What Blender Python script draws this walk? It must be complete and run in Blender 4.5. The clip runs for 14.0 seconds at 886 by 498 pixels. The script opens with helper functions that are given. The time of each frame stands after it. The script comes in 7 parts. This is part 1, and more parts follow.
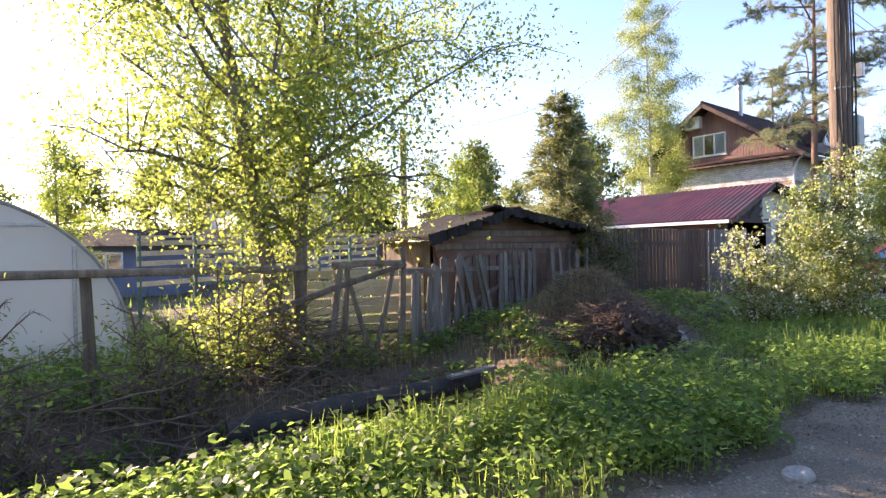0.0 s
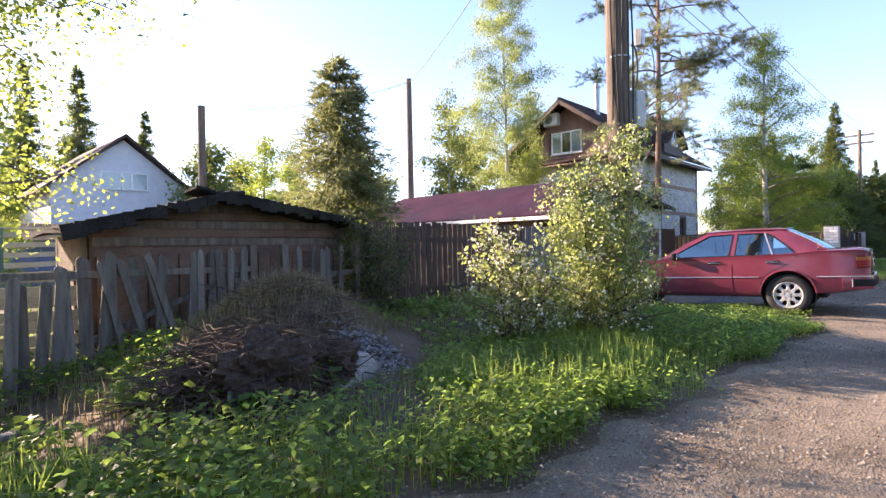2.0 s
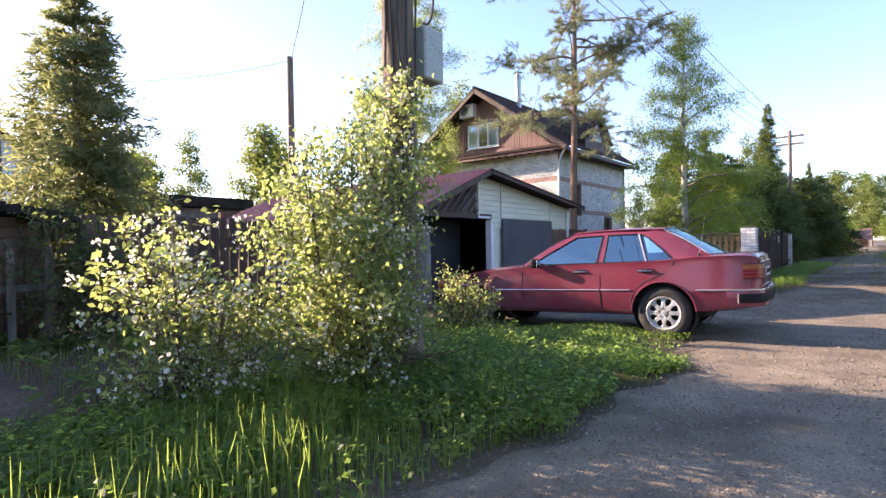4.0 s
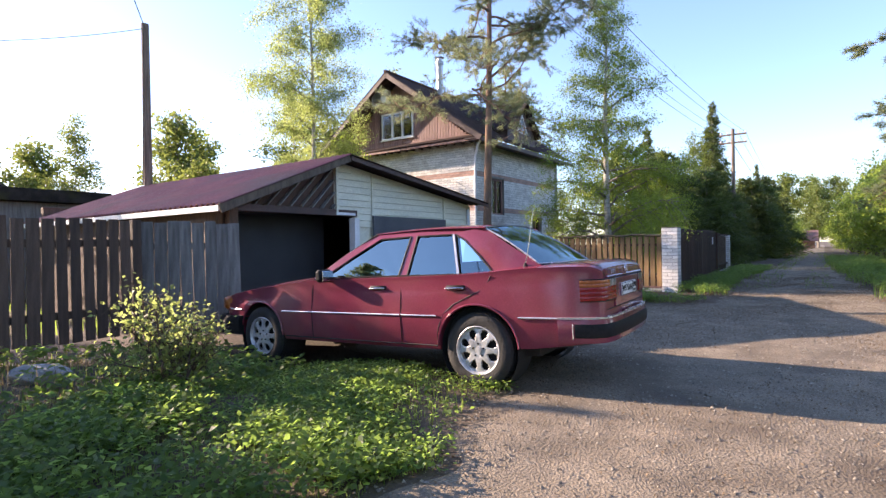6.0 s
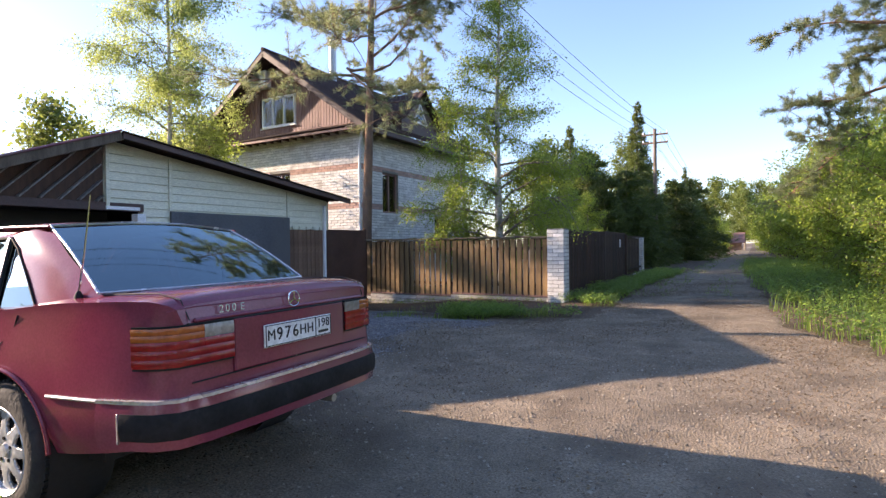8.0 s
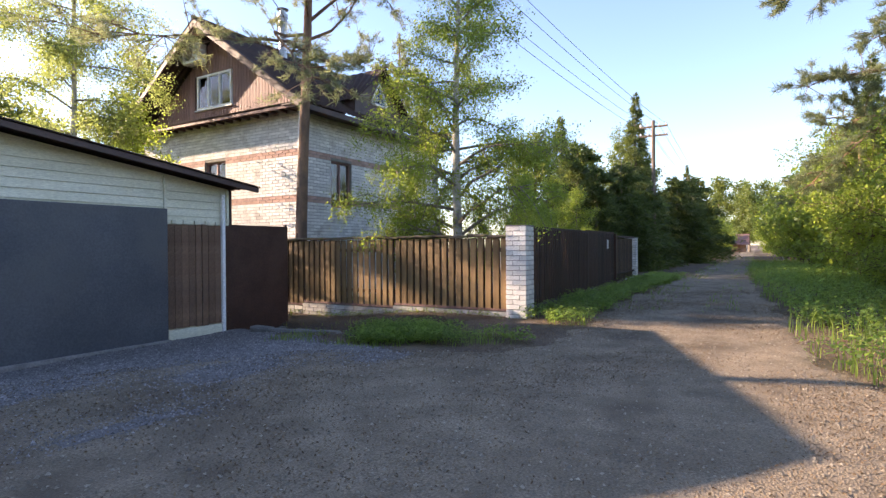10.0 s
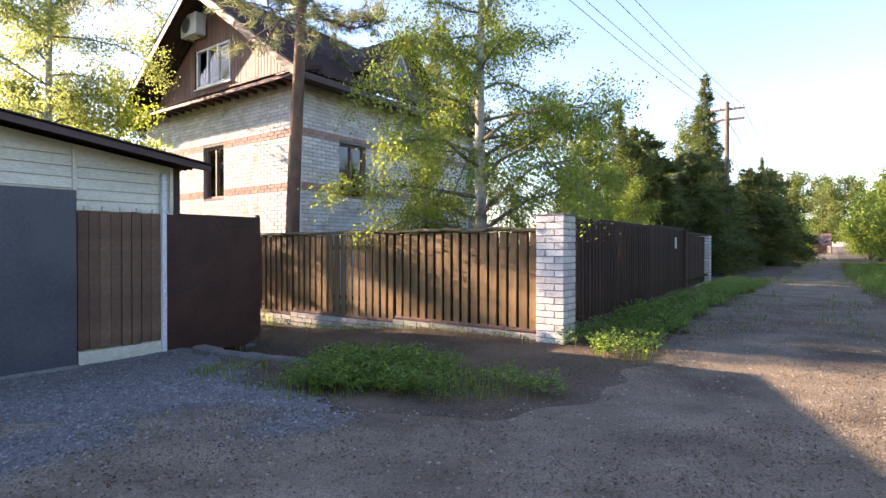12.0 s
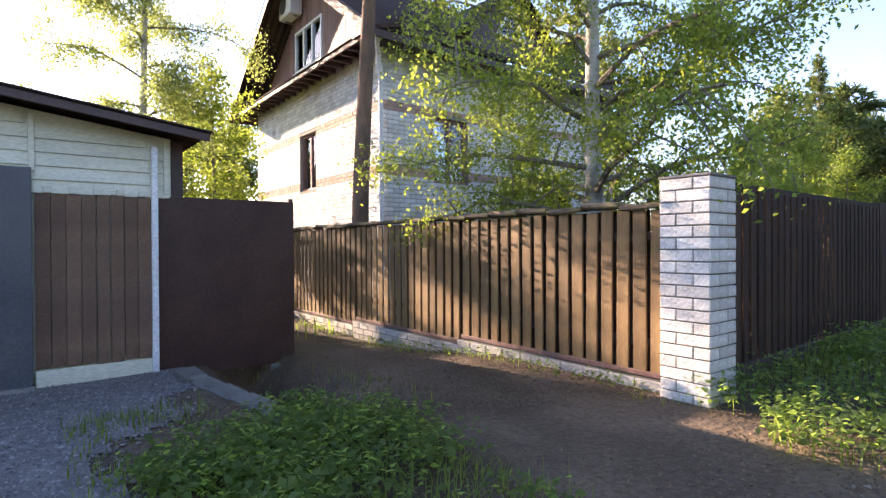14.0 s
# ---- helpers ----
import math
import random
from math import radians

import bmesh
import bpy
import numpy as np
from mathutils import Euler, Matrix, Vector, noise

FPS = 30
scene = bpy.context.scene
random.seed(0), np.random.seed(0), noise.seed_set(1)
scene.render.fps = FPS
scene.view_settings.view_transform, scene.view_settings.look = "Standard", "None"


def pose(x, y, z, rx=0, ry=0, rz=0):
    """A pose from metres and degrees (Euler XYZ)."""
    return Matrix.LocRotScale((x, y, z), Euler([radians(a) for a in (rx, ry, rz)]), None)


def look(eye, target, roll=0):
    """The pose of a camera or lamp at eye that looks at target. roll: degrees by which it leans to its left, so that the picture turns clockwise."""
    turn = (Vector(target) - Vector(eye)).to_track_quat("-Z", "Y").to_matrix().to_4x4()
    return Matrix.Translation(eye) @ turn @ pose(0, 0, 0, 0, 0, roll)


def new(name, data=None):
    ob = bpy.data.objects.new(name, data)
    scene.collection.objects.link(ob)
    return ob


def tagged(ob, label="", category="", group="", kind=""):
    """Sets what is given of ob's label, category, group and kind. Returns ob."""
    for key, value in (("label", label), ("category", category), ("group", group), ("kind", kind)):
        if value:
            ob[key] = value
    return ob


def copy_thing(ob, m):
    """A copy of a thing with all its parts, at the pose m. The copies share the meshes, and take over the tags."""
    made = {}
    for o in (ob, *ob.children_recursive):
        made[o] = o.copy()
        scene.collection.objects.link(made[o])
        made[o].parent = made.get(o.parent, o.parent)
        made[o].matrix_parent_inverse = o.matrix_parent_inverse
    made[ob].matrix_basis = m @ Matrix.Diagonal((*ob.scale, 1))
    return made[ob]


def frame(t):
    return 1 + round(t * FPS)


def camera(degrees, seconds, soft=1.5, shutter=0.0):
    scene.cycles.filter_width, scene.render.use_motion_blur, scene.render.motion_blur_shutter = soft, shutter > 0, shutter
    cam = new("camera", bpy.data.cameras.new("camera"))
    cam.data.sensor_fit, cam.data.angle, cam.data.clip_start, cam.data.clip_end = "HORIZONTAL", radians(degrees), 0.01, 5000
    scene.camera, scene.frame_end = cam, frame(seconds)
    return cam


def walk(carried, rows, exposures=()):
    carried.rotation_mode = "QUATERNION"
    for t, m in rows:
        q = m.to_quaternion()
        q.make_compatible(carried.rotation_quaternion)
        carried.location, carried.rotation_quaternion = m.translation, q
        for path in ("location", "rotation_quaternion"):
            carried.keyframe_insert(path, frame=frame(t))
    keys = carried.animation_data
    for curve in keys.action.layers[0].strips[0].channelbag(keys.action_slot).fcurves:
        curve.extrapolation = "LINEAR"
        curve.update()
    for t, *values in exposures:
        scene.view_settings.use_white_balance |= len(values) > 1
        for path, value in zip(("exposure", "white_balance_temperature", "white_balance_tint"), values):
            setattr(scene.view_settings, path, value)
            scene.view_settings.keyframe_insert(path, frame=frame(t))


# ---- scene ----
cam = camera(78.6, 14.0, 1.4)
METRES, EYE, TILT, LEAN, TURN = 20.6, 1.31, 0.0, 0.0, -37.4
ROWS = [
    (0.0, 0.0, 0.0, 0.0, 0.0, 0.02, 1.26),
    (0.5, 0.0306, 0.022, -0.0017, -4.9, -0.07, 1.26),
    (1.0, 0.0627, 0.0437, -0.0019, -6.12, -0.15, 1.24),
    (1.5, 0.0955, 0.0633, -0.0032, -7.83, -0.16, 1.19),
    (2.0, 0.1281, 0.084, -0.0038, -9.8, -0.29, 1.09),
    (2.5, 0.1623, 0.1039, -0.0046, -11.55, -0.24, 1.06),
    (3.0, 0.1949, 0.1243, -0.0042, -12.89, -0.28, 1.02),
    (5.5, 0.3529, 0.2295, -0.0042, -15.78, -0.15, 0.97),
    (6.0, 0.3871, 0.2458, -0.0036, -17.45, -0.23, 0.92),
    (6.5, 0.4198, 0.2612, -0.0032, -19.28, -0.21, 0.88),
    (7.0, 0.4525, 0.2755, -0.0022, -20.87, -0.26, 0.83),
    (7.5, 0.4844, 0.2896, -0.0022, -21.41, -0.23, 0.74),
    (8.0, 0.5151, 0.3047, -0.0015, -22.69, -0.31, 0.69),
    (8.5, 0.5423, 0.3224, -0.0013, -22.58, -0.25, 0.57),
    (11.0, 0.6601, 0.4428, -0.0025, -22.03, -0.36, 0.14),
    (11.5, 0.677, 0.4679, -0.0027, -20.28, -0.25, 0.08),
    (12.0, 0.6933, 0.4957, -0.0036, -16.69, -0.35, 0.04),
    (12.5, 0.7066, 0.5216, -0.0044, -9.57, -0.24, 0.09),
    (13.0, 0.7216, 0.5507, -0.0057, -2.79, -0.42, 0.02),
    (13.5, 0.7421, 0.5785, -0.0067, 0.21, -0.34, 0.18),
    (14.0, 0.7682, 0.6071, -0.0084, 0.08, -0.36, 0.31),
]
walk(cam, [(t, pose(0, 0, EYE, TILT, LEAN, TURN) @ pose(METRES * x, METRES * y, METRES * z, 90 + pitch, roll, yaw)) for t, x, y, z, yaw, pitch, roll in ROWS],
     [(0, 1.86, 7250, 32), (1.5, 1.8, 7200, 31), (3, 1.84, 7150, 30), (5.5, 1.74, 7000, 28), (6.5, 1.58, 6950, 26), (7.5, 1.53, 6950, 26), (8.5, 1.58, 7450, 26), (11, 1.88, 7700, 27), (12.2, 2.04, 7800, 29), (14, 2.12, 7600, 29)])


# ---- light ----
SUN_AZ, SUN_EL = 15.5, 19.6          # degrees from +y towards -x, degrees above the horizon
world = bpy.data.worlds.new("world")
scene.world = world
world.use_nodes = True
wn = world.node_tree
sky = wn.nodes.new("ShaderNodeTexSky")
sky.sky_type = "NISHITA"
sky.sun_disc = False
sky.sun_elevation = radians(SUN_EL)
sky.sun_rotation = radians(-SUN_AZ)
sky.air_density, sky.dust_density, sky.ozone_density = 1.0, 0.4, 4.0
wn.links.new(sky.outputs[0], wn.nodes["Background"].inputs[0])
wn.nodes["Background"].inputs[1].default_value = 0.15
sun_data = bpy.data.lights.new("sun", "SUN")
sun_data.energy, sun_data.angle, sun_data.color = 5.0, radians(0.53), (1.0, 0.87, 0.68)
sun = new("sun", sun_data)
sun_dir = Vector((-math.sin(radians(SUN_AZ)) * math.cos(radians(SUN_EL)), math.cos(radians(SUN_AZ)) * math.cos(radians(SUN_EL)), math.sin(radians(SUN_EL))))
sun.matrix_basis = look(sun_dir * 60, (0, 0, 0))


# ---- materials ----
def material(name, c1, c2, scale=4.0, rough=0.8, bump=0.3, metal=0.0, fine=40.0, c3=None, piece=0.0, island=0.0, stretch=(1, 1, 1), spec=0.5, coat=0.0, grit=0.5):
    """Two-scale noise between c1 and c2, stains of c3, fine relief; piece and island vary brightness from piece to piece."""
    m = bpy.data.materials.new(name)
    m.use_nodes = True
    nt = m.node_tree
    N, L = nt.nodes, nt.links
    b = N["Principled BSDF"]
    co = N.new("ShaderNodeTexCoord")
    mp = N.new("ShaderNodeMapping")
    mp.inputs["Scale"].default_value = stretch
    L.new(co.outputs["Object"], mp.inputs[0])
    n1 = N.new("ShaderNodeTexNoise")
    n1.inputs["Scale"].default_value, n1.inputs["Detail"].default_value = scale, 6
    n2 = N.new("ShaderNodeTexNoise")
    n2.inputs["Scale"].default_value, n2.inputs["Detail"].default_value = fine, 4
    L.new(mp.outputs[0], n1.inputs["Vector"])
    L.new(mp.outputs[0], n2.inputs["Vector"])
    r1 = N.new("ShaderNodeValToRGB")
    r1.color_ramp.elements[0].position, r1.color_ramp.elements[1].position = 0.35, 0.65
    r1.color_ramp.elements[0].color, r1.color_ramp.elements[1].color = (*c1, 1), (*c2, 1)
    L.new(n1.outputs[0], r1.inputs[0])
    out = r1.outputs[0]
    mx = N.new("ShaderNodeMix")
    mx.data_type, mx.blend_type = "RGBA", "MULTIPLY"
    mx.inputs["Factor"].default_value = grit
    rr = N.new("ShaderNodeMapRange")
    rr.inputs[1].default_value, rr.inputs[2].default_value, rr.inputs[3].default_value, rr.inputs[4].default_value = 0.3, 0.7, 0.6, 1.35
    L.new(n2.outputs[0], rr.inputs[0])
    L.new(out, mx.inputs["A"])
    L.new(rr.outputs[0], mx.inputs["B"])
    out = mx.outputs["Result"]
    if c3:
        n3 = N.new("ShaderNodeTexNoise")
        n3.inputs["Scale"].default_value, n3.inputs["Detail"].default_value = scale * 0.37, 8
        L.new(co.outputs["Object"], n3.inputs["Vector"])
        r3 = N.new("ShaderNodeMapRange")
        r3.inputs[1].default_value, r3.inputs[2].default_value = 0.52, 0.68
        L.new(n3.outputs[0], r3.inputs[0])
        m3 = N.new("ShaderNodeMix")
        m3.data_type = "RGBA"
        m3.inputs["B"].default_value = (*c3, 1)
        L.new(r3.outputs[0], m3.inputs["Factor"])
        L.new(out, m3.inputs["A"])
        out = m3.outputs["Result"]
    for amount, node, socket in ((piece, "ShaderNodeObjectInfo", "Random"), (island, "ShaderNodeNewGeometry", "Random Per Island")):
        if amount:
            oi = N.new(node)
            mr = N.new("ShaderNodeMapRange")
            mr.inputs[3].default_value, mr.inputs[4].default_value = 1 - amount, 1 + amount
            L.new(oi.outputs[socket], mr.inputs[0])
            mm = N.new("ShaderNodeMix")
            mm.data_type, mm.blend_type = "RGBA", "MULTIPLY"
            mm.inputs["Factor"].default_value = 1
            L.new(out, mm.inputs["A"])
            L.new(mr.outputs[0], mm.inputs["B"])
            out = mm.outputs["Result"]
    L.new(out, b.inputs["Base Color"])
    ro = N.new("ShaderNodeMapRange")
    ro.inputs[3].default_value, ro.inputs[4].default_value = max(rough - 0.12, 0.02), min(rough + 0.12, 1)
    L.new(n1.outputs[0], ro.inputs[0])
    L.new(ro.outputs[0], b.inputs["Roughness"])
    b.inputs["Metallic"].default_value = metal
    b.inputs["Specular IOR Level"].default_value = spec
    b.inputs["Coat Weight"].default_value = coat
    b.inputs["Coat Roughness"].default_value = 0.06
    if bump:
        bu = N.new("ShaderNodeBump")
        bu.inputs["Strength"].default_value, bu.inputs["Distance"].default_value = bump, 0.02
        ad = N.new("ShaderNodeMath")
        ad.operation = "ADD"
        L.new(n1.outputs[0], ad.inputs[0])
        L.new(n2.outputs[0], ad.inputs[1])
        L.new(ad.outputs[0], bu.inputs["Height"])
        L.new(bu.outputs[0], b.inputs["Normal"])
    return m


def leaf_material(name, c1, c2, trans, amount=0.5, rough=0.5):
    """Leaves: diffuse with light coming through, varied from leaf to leaf."""
    m = bpy.data.materials.new(name)
    m.use_nodes = True
    nt = m.node_tree
    N, L = nt.nodes, nt.links
    b = N["Principled BSDF"]
    geo = N.new("ShaderNodeNewGeometry")
    rp = N.new("ShaderNodeValToRGB")
    rp.color_ramp.elements[0].color, rp.color_ramp.elements[1].color = (*c1, 1), (*c2, 1)
    L.new(geo.outputs["Random Per Island"], rp.inputs[0])
    L.new(rp.outputs[0], b.inputs["Base Color"])
    b.inputs["Roughness"].default_value = rough
    b.inputs["Specular IOR Level"].default_value = 0.35
    tr = N.new("ShaderNodeBsdfTranslucent")
    mm = N.new("ShaderNodeMix")
    mm.data_type, mm.blend_type = "RGBA", "MULTIPLY"
    mm.inputs["Factor"].default_value = 0.6
    mr = N.new("ShaderNodeMapRange")
    mr.inputs[3].default_value, mr.inputs[4].default_value = 0.6, 1.3
    L.new(geo.outputs["Random Per Island"], mr.inputs[0])
    mm.inputs["A"].default_value = (*trans, 1)
    L.new(mr.outputs[0], mm.inputs["B"])
    L.new(mm.outputs["Result"], tr.inputs[0])
    mx = N.new("ShaderNodeMixShader")
    mx.inputs[0].default_value = amount
    L.new(b.outputs[0], mx.inputs[1])
    L.new(tr.outputs[0], mx.inputs[2])
    L.new(mx.outputs[0], N["Material Output"].inputs[0])
    return m


def glass_material(name, tint, see=0.5, rough=0.02, ior=1.6, sheen=(1, 1, 1)):
    """A pane: clear with a tint, and a mirror at grazing angles."""
    m = bpy.data.materials.new(name)
    m.use_nodes = True
    nt = m.node_tree
    N, L = nt.nodes, nt.links
    N.remove(N["Principled BSDF"])
    tr = N.new("ShaderNodeBsdfTransparent")
    tr.inputs[0].default_value = (*[c * see for c in tint], 1)
    gl = N.new("ShaderNodeBsdfGlossy")
    gl.inputs["Roughness"].default_value = rough
    gl.inputs["Color"].default_value = (*sheen, 1)
    fr = N.new("ShaderNodeFresnel")
    fr.inputs[0].default_value = ior
    mx = N.new("ShaderNodeMixShader")
    L.new(fr.outputs[0], mx.inputs[0])
    L.new(tr.outputs[0], mx.inputs[1])
    L.new(gl.outputs[0], mx.inputs[2])
    L.new(mx.outputs[0], N["Material Output"].inputs[0])
    return m


M_SOIL = material("soil", (0.085, 0.058, 0.038), (0.148, 0.105, 0.07), 1.3, 0.95, 1.0, fine=26, c3=(0.06, 0.046, 0.024), grit=0.8)
M_ROAD = material("dirt_road", (0.172, 0.133, 0.09), (0.268, 0.214, 0.15), 2.2, 0.95, 0.8, fine=70, c3=(0.108, 0.08, 0.053), grit=1.0)
M_GRAVEL_BED = material("gravel_bed", (0.13, 0.12, 0.115), (0.2, 0.187, 0.18), 9, 0.95, 1.0, fine=60)
M_STONE = material("crushed_stone", (0.155, 0.145, 0.138), (0.27, 0.252, 0.24), 12, 0.9, 0.5, island=0.5)
M_ROADSTONE = material("road_stone", (0.175, 0.15, 0.112), (0.3, 0.26, 0.2), 12, 0.9, 0.5, island=0.45)
M_BRICK = material("white_brick", (0.7, 0.68, 0.64), (0.8, 0.78, 0.74), 7, 0.85, 0.35, c3=(0.56, 0.52, 0.47), piece=0.15, island=0.15)
M_REDBRICK = material("pink_brick", (0.42, 0.25, 0.2), (0.52, 0.34, 0.28), 7, 0.85, 0.35, piece=0.15, island=0.15)
M_MORTAR = material("mortar", (0.2, 0.185, 0.17), (0.28, 0.26, 0.24), 8, 0.95, 0.4)
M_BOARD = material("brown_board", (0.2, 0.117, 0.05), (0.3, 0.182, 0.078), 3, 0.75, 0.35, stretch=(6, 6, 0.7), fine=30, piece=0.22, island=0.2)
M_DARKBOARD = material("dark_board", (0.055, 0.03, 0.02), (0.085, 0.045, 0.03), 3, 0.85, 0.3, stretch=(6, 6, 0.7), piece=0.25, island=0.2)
M_PLANK = material("weathered_plank", (0.08, 0.048, 0.032), (0.14, 0.088, 0.06), 3, 0.85, 0.5, stretch=(7, 7, 0.7), piece=0.3, island=0.25)
M_GREYWOOD = material("grey_wood", (0.15, 0.142, 0.13), (0.27, 0.255, 0.235), 3, 0.9, 0.6, stretch=(8, 8, 0.8), piece=0.25, island=0.25)
M_OLDWOOD = material("old_wood", (0.12, 0.09, 0.065), (0.22, 0.17, 0.125), 3, 0.92, 0.6, stretch=(6, 6, 1), piece=0.3, island=0.3)
M_RUSTWOOD = material("rust_painted_wood", (0.15, 0.08, 0.05), (0.225, 0.132, 0.084), 2.5, 0.85, 0.4, c3=(0.12, 0.07, 0.05), piece=0.2, island=0.2)
M_FELT = material("roofing_felt", (0.018, 0.016, 0.014), (0.038, 0.034, 0.03), 4, 0.98, 0.9, c3=(0.045, 0.045, 0.02), spec=0.15)
M_SIDING = material("cream_siding", (0.62, 0.6, 0.46), (0.7, 0.68, 0.54), 2, 0.55, 0.08, stretch=(0.5, 1, 3), piece=0.05, island=0.05)
M_WHITE = material("white_trim", (0.72, 0.73, 0.73), (0.8, 0.8, 0.8), 4, 0.5, 0.08)
M_STEELBLUE = material("grey_blue_sheet", (0.055, 0.062, 0.075), (0.085, 0.092, 0.105), 1.2, 0.55, 0.15, c3=(0.1, 0.1, 0.1))
M_BROWNSHEET = material("brown_sheet", (0.055, 0.027, 0.02), (0.08, 0.04, 0.03), 2, 0.55, 0.12, c3=(0.09, 0.052, 0.04), spec=0.3)
M_REDROOF = material("red_roof_sheet", (0.17, 0.045, 0.05), (0.24, 0.075, 0.075), 1.5, 0.6, 0.25, c3=(0.14, 0.07, 0.06), island=0.1)
M_DARKROOF = material("dark_brown_roof", (0.05, 0.032, 0.028), (0.075, 0.048, 0.04), 2, 0.8, 0.2, island=0.1, spec=0.2)
M_CLAD = material("brown_cladding", (0.19, 0.098, 0.085), (0.265, 0.145, 0.128), 3, 0.65, 0.25, stretch=(5, 5, 0.7), piece=0.15, island=0.15)
M_FASCIA = material("dark_brown_fascia", (0.055, 0.03, 0.026), (0.085, 0.046, 0.04), 3, 0.6, 0.2)
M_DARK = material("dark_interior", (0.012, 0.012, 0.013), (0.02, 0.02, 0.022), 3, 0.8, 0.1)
M_METAL = material("galvanised_metal", (0.35, 0.37, 0.38), (0.45, 0.47, 0.48), 6, 0.45, 0.15, metal=0.8)
M_BARK = material("grey_bark", (0.14, 0.115, 0.09), (0.26, 0.22, 0.17), 6, 0.95, 1.0, stretch=(3, 3, 0.6))
M_BIRCH = material("birch_bark", (0.34, 0.32, 0.28), (0.5, 0.47, 0.42), 5, 0.85, 0.5, stretch=(1, 1, 2.5), c3=(0.05, 0.045, 0.04))
M_PINEBARK = material("pine_bark", (0.13, 0.08, 0.056), (0.3, 0.17, 0.105), 3, 0.95, 1.0, stretch=(2, 2, 0.5), c3=(0.1, 0.075, 0.06))
M_ROOTSOIL = material("dark_root_soil", (0.035, 0.02, 0.014), (0.075, 0.045, 0.03), 6, 0.98, 1.0, fine=40)
M_TWIG = material("dry_twig", (0.085, 0.056, 0.038), (0.17, 0.12, 0.082), 5, 0.95, 0.3, island=0.4)
M_ROOTS = material("torn_roots", (0.058, 0.035, 0.024), (0.13, 0.082, 0.056), 5, 0.95, 0.3, island=0.4)
M_CABLE = material("black_cable", (0.012, 0.012, 0.012), (0.02, 0.02, 0.02), 5, 0.6, 0.0)
M_POLE = material("pole_wood", (0.13, 0.095, 0.07), (0.26, 0.2, 0.15), 3, 0.9, 0.8, stretch=(7, 7, 0.4))
M_ROCK = material("rock", (0.28, 0.26, 0.23), (0.42, 0.39, 0.35), 5, 0.9, 0.8, c3=(0.2, 0.17, 0.14))
M_SLATPALE = material("pale_slat", (0.46, 0.4, 0.26), (0.58, 0.51, 0.35), 3, 0.7, 0.2, piece=0.15)
M_RENDER = material("pale_blue_render", (0.55, 0.58, 0.62), (0.63, 0.66, 0.7), 3, 0.8, 0.1)

L_BIRCH = leaf_material("birch_leaf", (0.06, 0.11, 0.022), (0.11, 0.16, 0.035), (0.48, 0.58, 0.12), 0.56)
L_GREEN = leaf_material("green_leaf", (0.05, 0.1, 0.022), (0.115, 0.165, 0.034), (0.44, 0.56, 0.09), 0.54)
L_FAR = leaf_material("far_leaf", (0.06, 0.1, 0.03), (0.11, 0.15, 0.045), (0.3, 0.36, 0.08), 0.45)
L_NEEDLE = leaf_material("spruce_needle", (0.035, 0.06, 0.024), (0.075, 0.105, 0.036), (0.22, 0.28, 0.07), 0.4)
L_PINE = leaf_material("pine_needle", (0.07, 0.1, 0.06), (0.12, 0.15, 0.085), (0.4, 0.44, 0.2), 0.45)
L_PALE = leaf_material("pale_young_leaf", (0.085, 0.13, 0.045), (0.12, 0.16, 0.07), (0.5, 0.59, 0.18), 0.54)
L_WEED = leaf_material("weed_leaf", (0.042, 0.085, 0.026), (0.085, 0.145, 0.04), (0.4, 0.6, 0.12), 0.52)
L_GRASS = leaf_material("grass_blade", (0.055, 0.1, 0.025), (0.11, 0.16, 0.04), (0.42, 0.57, 0.12), 0.5)
L_DRY = leaf_material("dry_grass", (0.2, 0.155, 0.09), (0.33, 0.27, 0.17), (0.35, 0.28, 0.15), 0.35, 0.8)
L_LITTER = leaf_material("leaf_litter", (0.1, 0.062, 0.037), (0.28, 0.195, 0.115), (0.14, 0.09, 0.055), 0.15, 0.9)
L_BLOSSOM = leaf_material("white_blossom", (0.68, 0.68, 0.6), (0.8, 0.8, 0.75), (0.8, 0.8, 0.65), 0.45)
M_POLY = leaf_material("greenhouse_film", (0.6, 0.65, 0.66), (0.72, 0.75, 0.76), (0.75, 0.78, 0.78), 0.5, 0.35)
L_THUJA = leaf_material("thuja_spray", (0.07, 0.095, 0.042), (0.12, 0.135, 0.065), (0.36, 0.39, 0.15), 0.42)
M_PICKET = material("grey_brown_picket", (0.12, 0.1, 0.08), (0.22, 0.19, 0.155), 3, 0.9, 0.6, stretch=(8, 8, 0.8), piece=0.3, island=0.3)
G_WINDOW = glass_material("window_glass", (0.85, 0.92, 0.95), 0.85)


# ---- mesh helpers ----
def root_matrix(ob):
    m = Matrix.Identity(4)
    while ob is not None:
        m = ob.matrix_basis @ m
        ob = ob.parent
    return m


def thing(name, place, label, category, group="", kind=""):
    """An Empty at a thing's base."""
    ob = new(name)
    ob.empty_display_size = 0.1
    ob.matrix_basis = Matrix.Translation(place)
    return tagged(ob, label, category, group, kind)


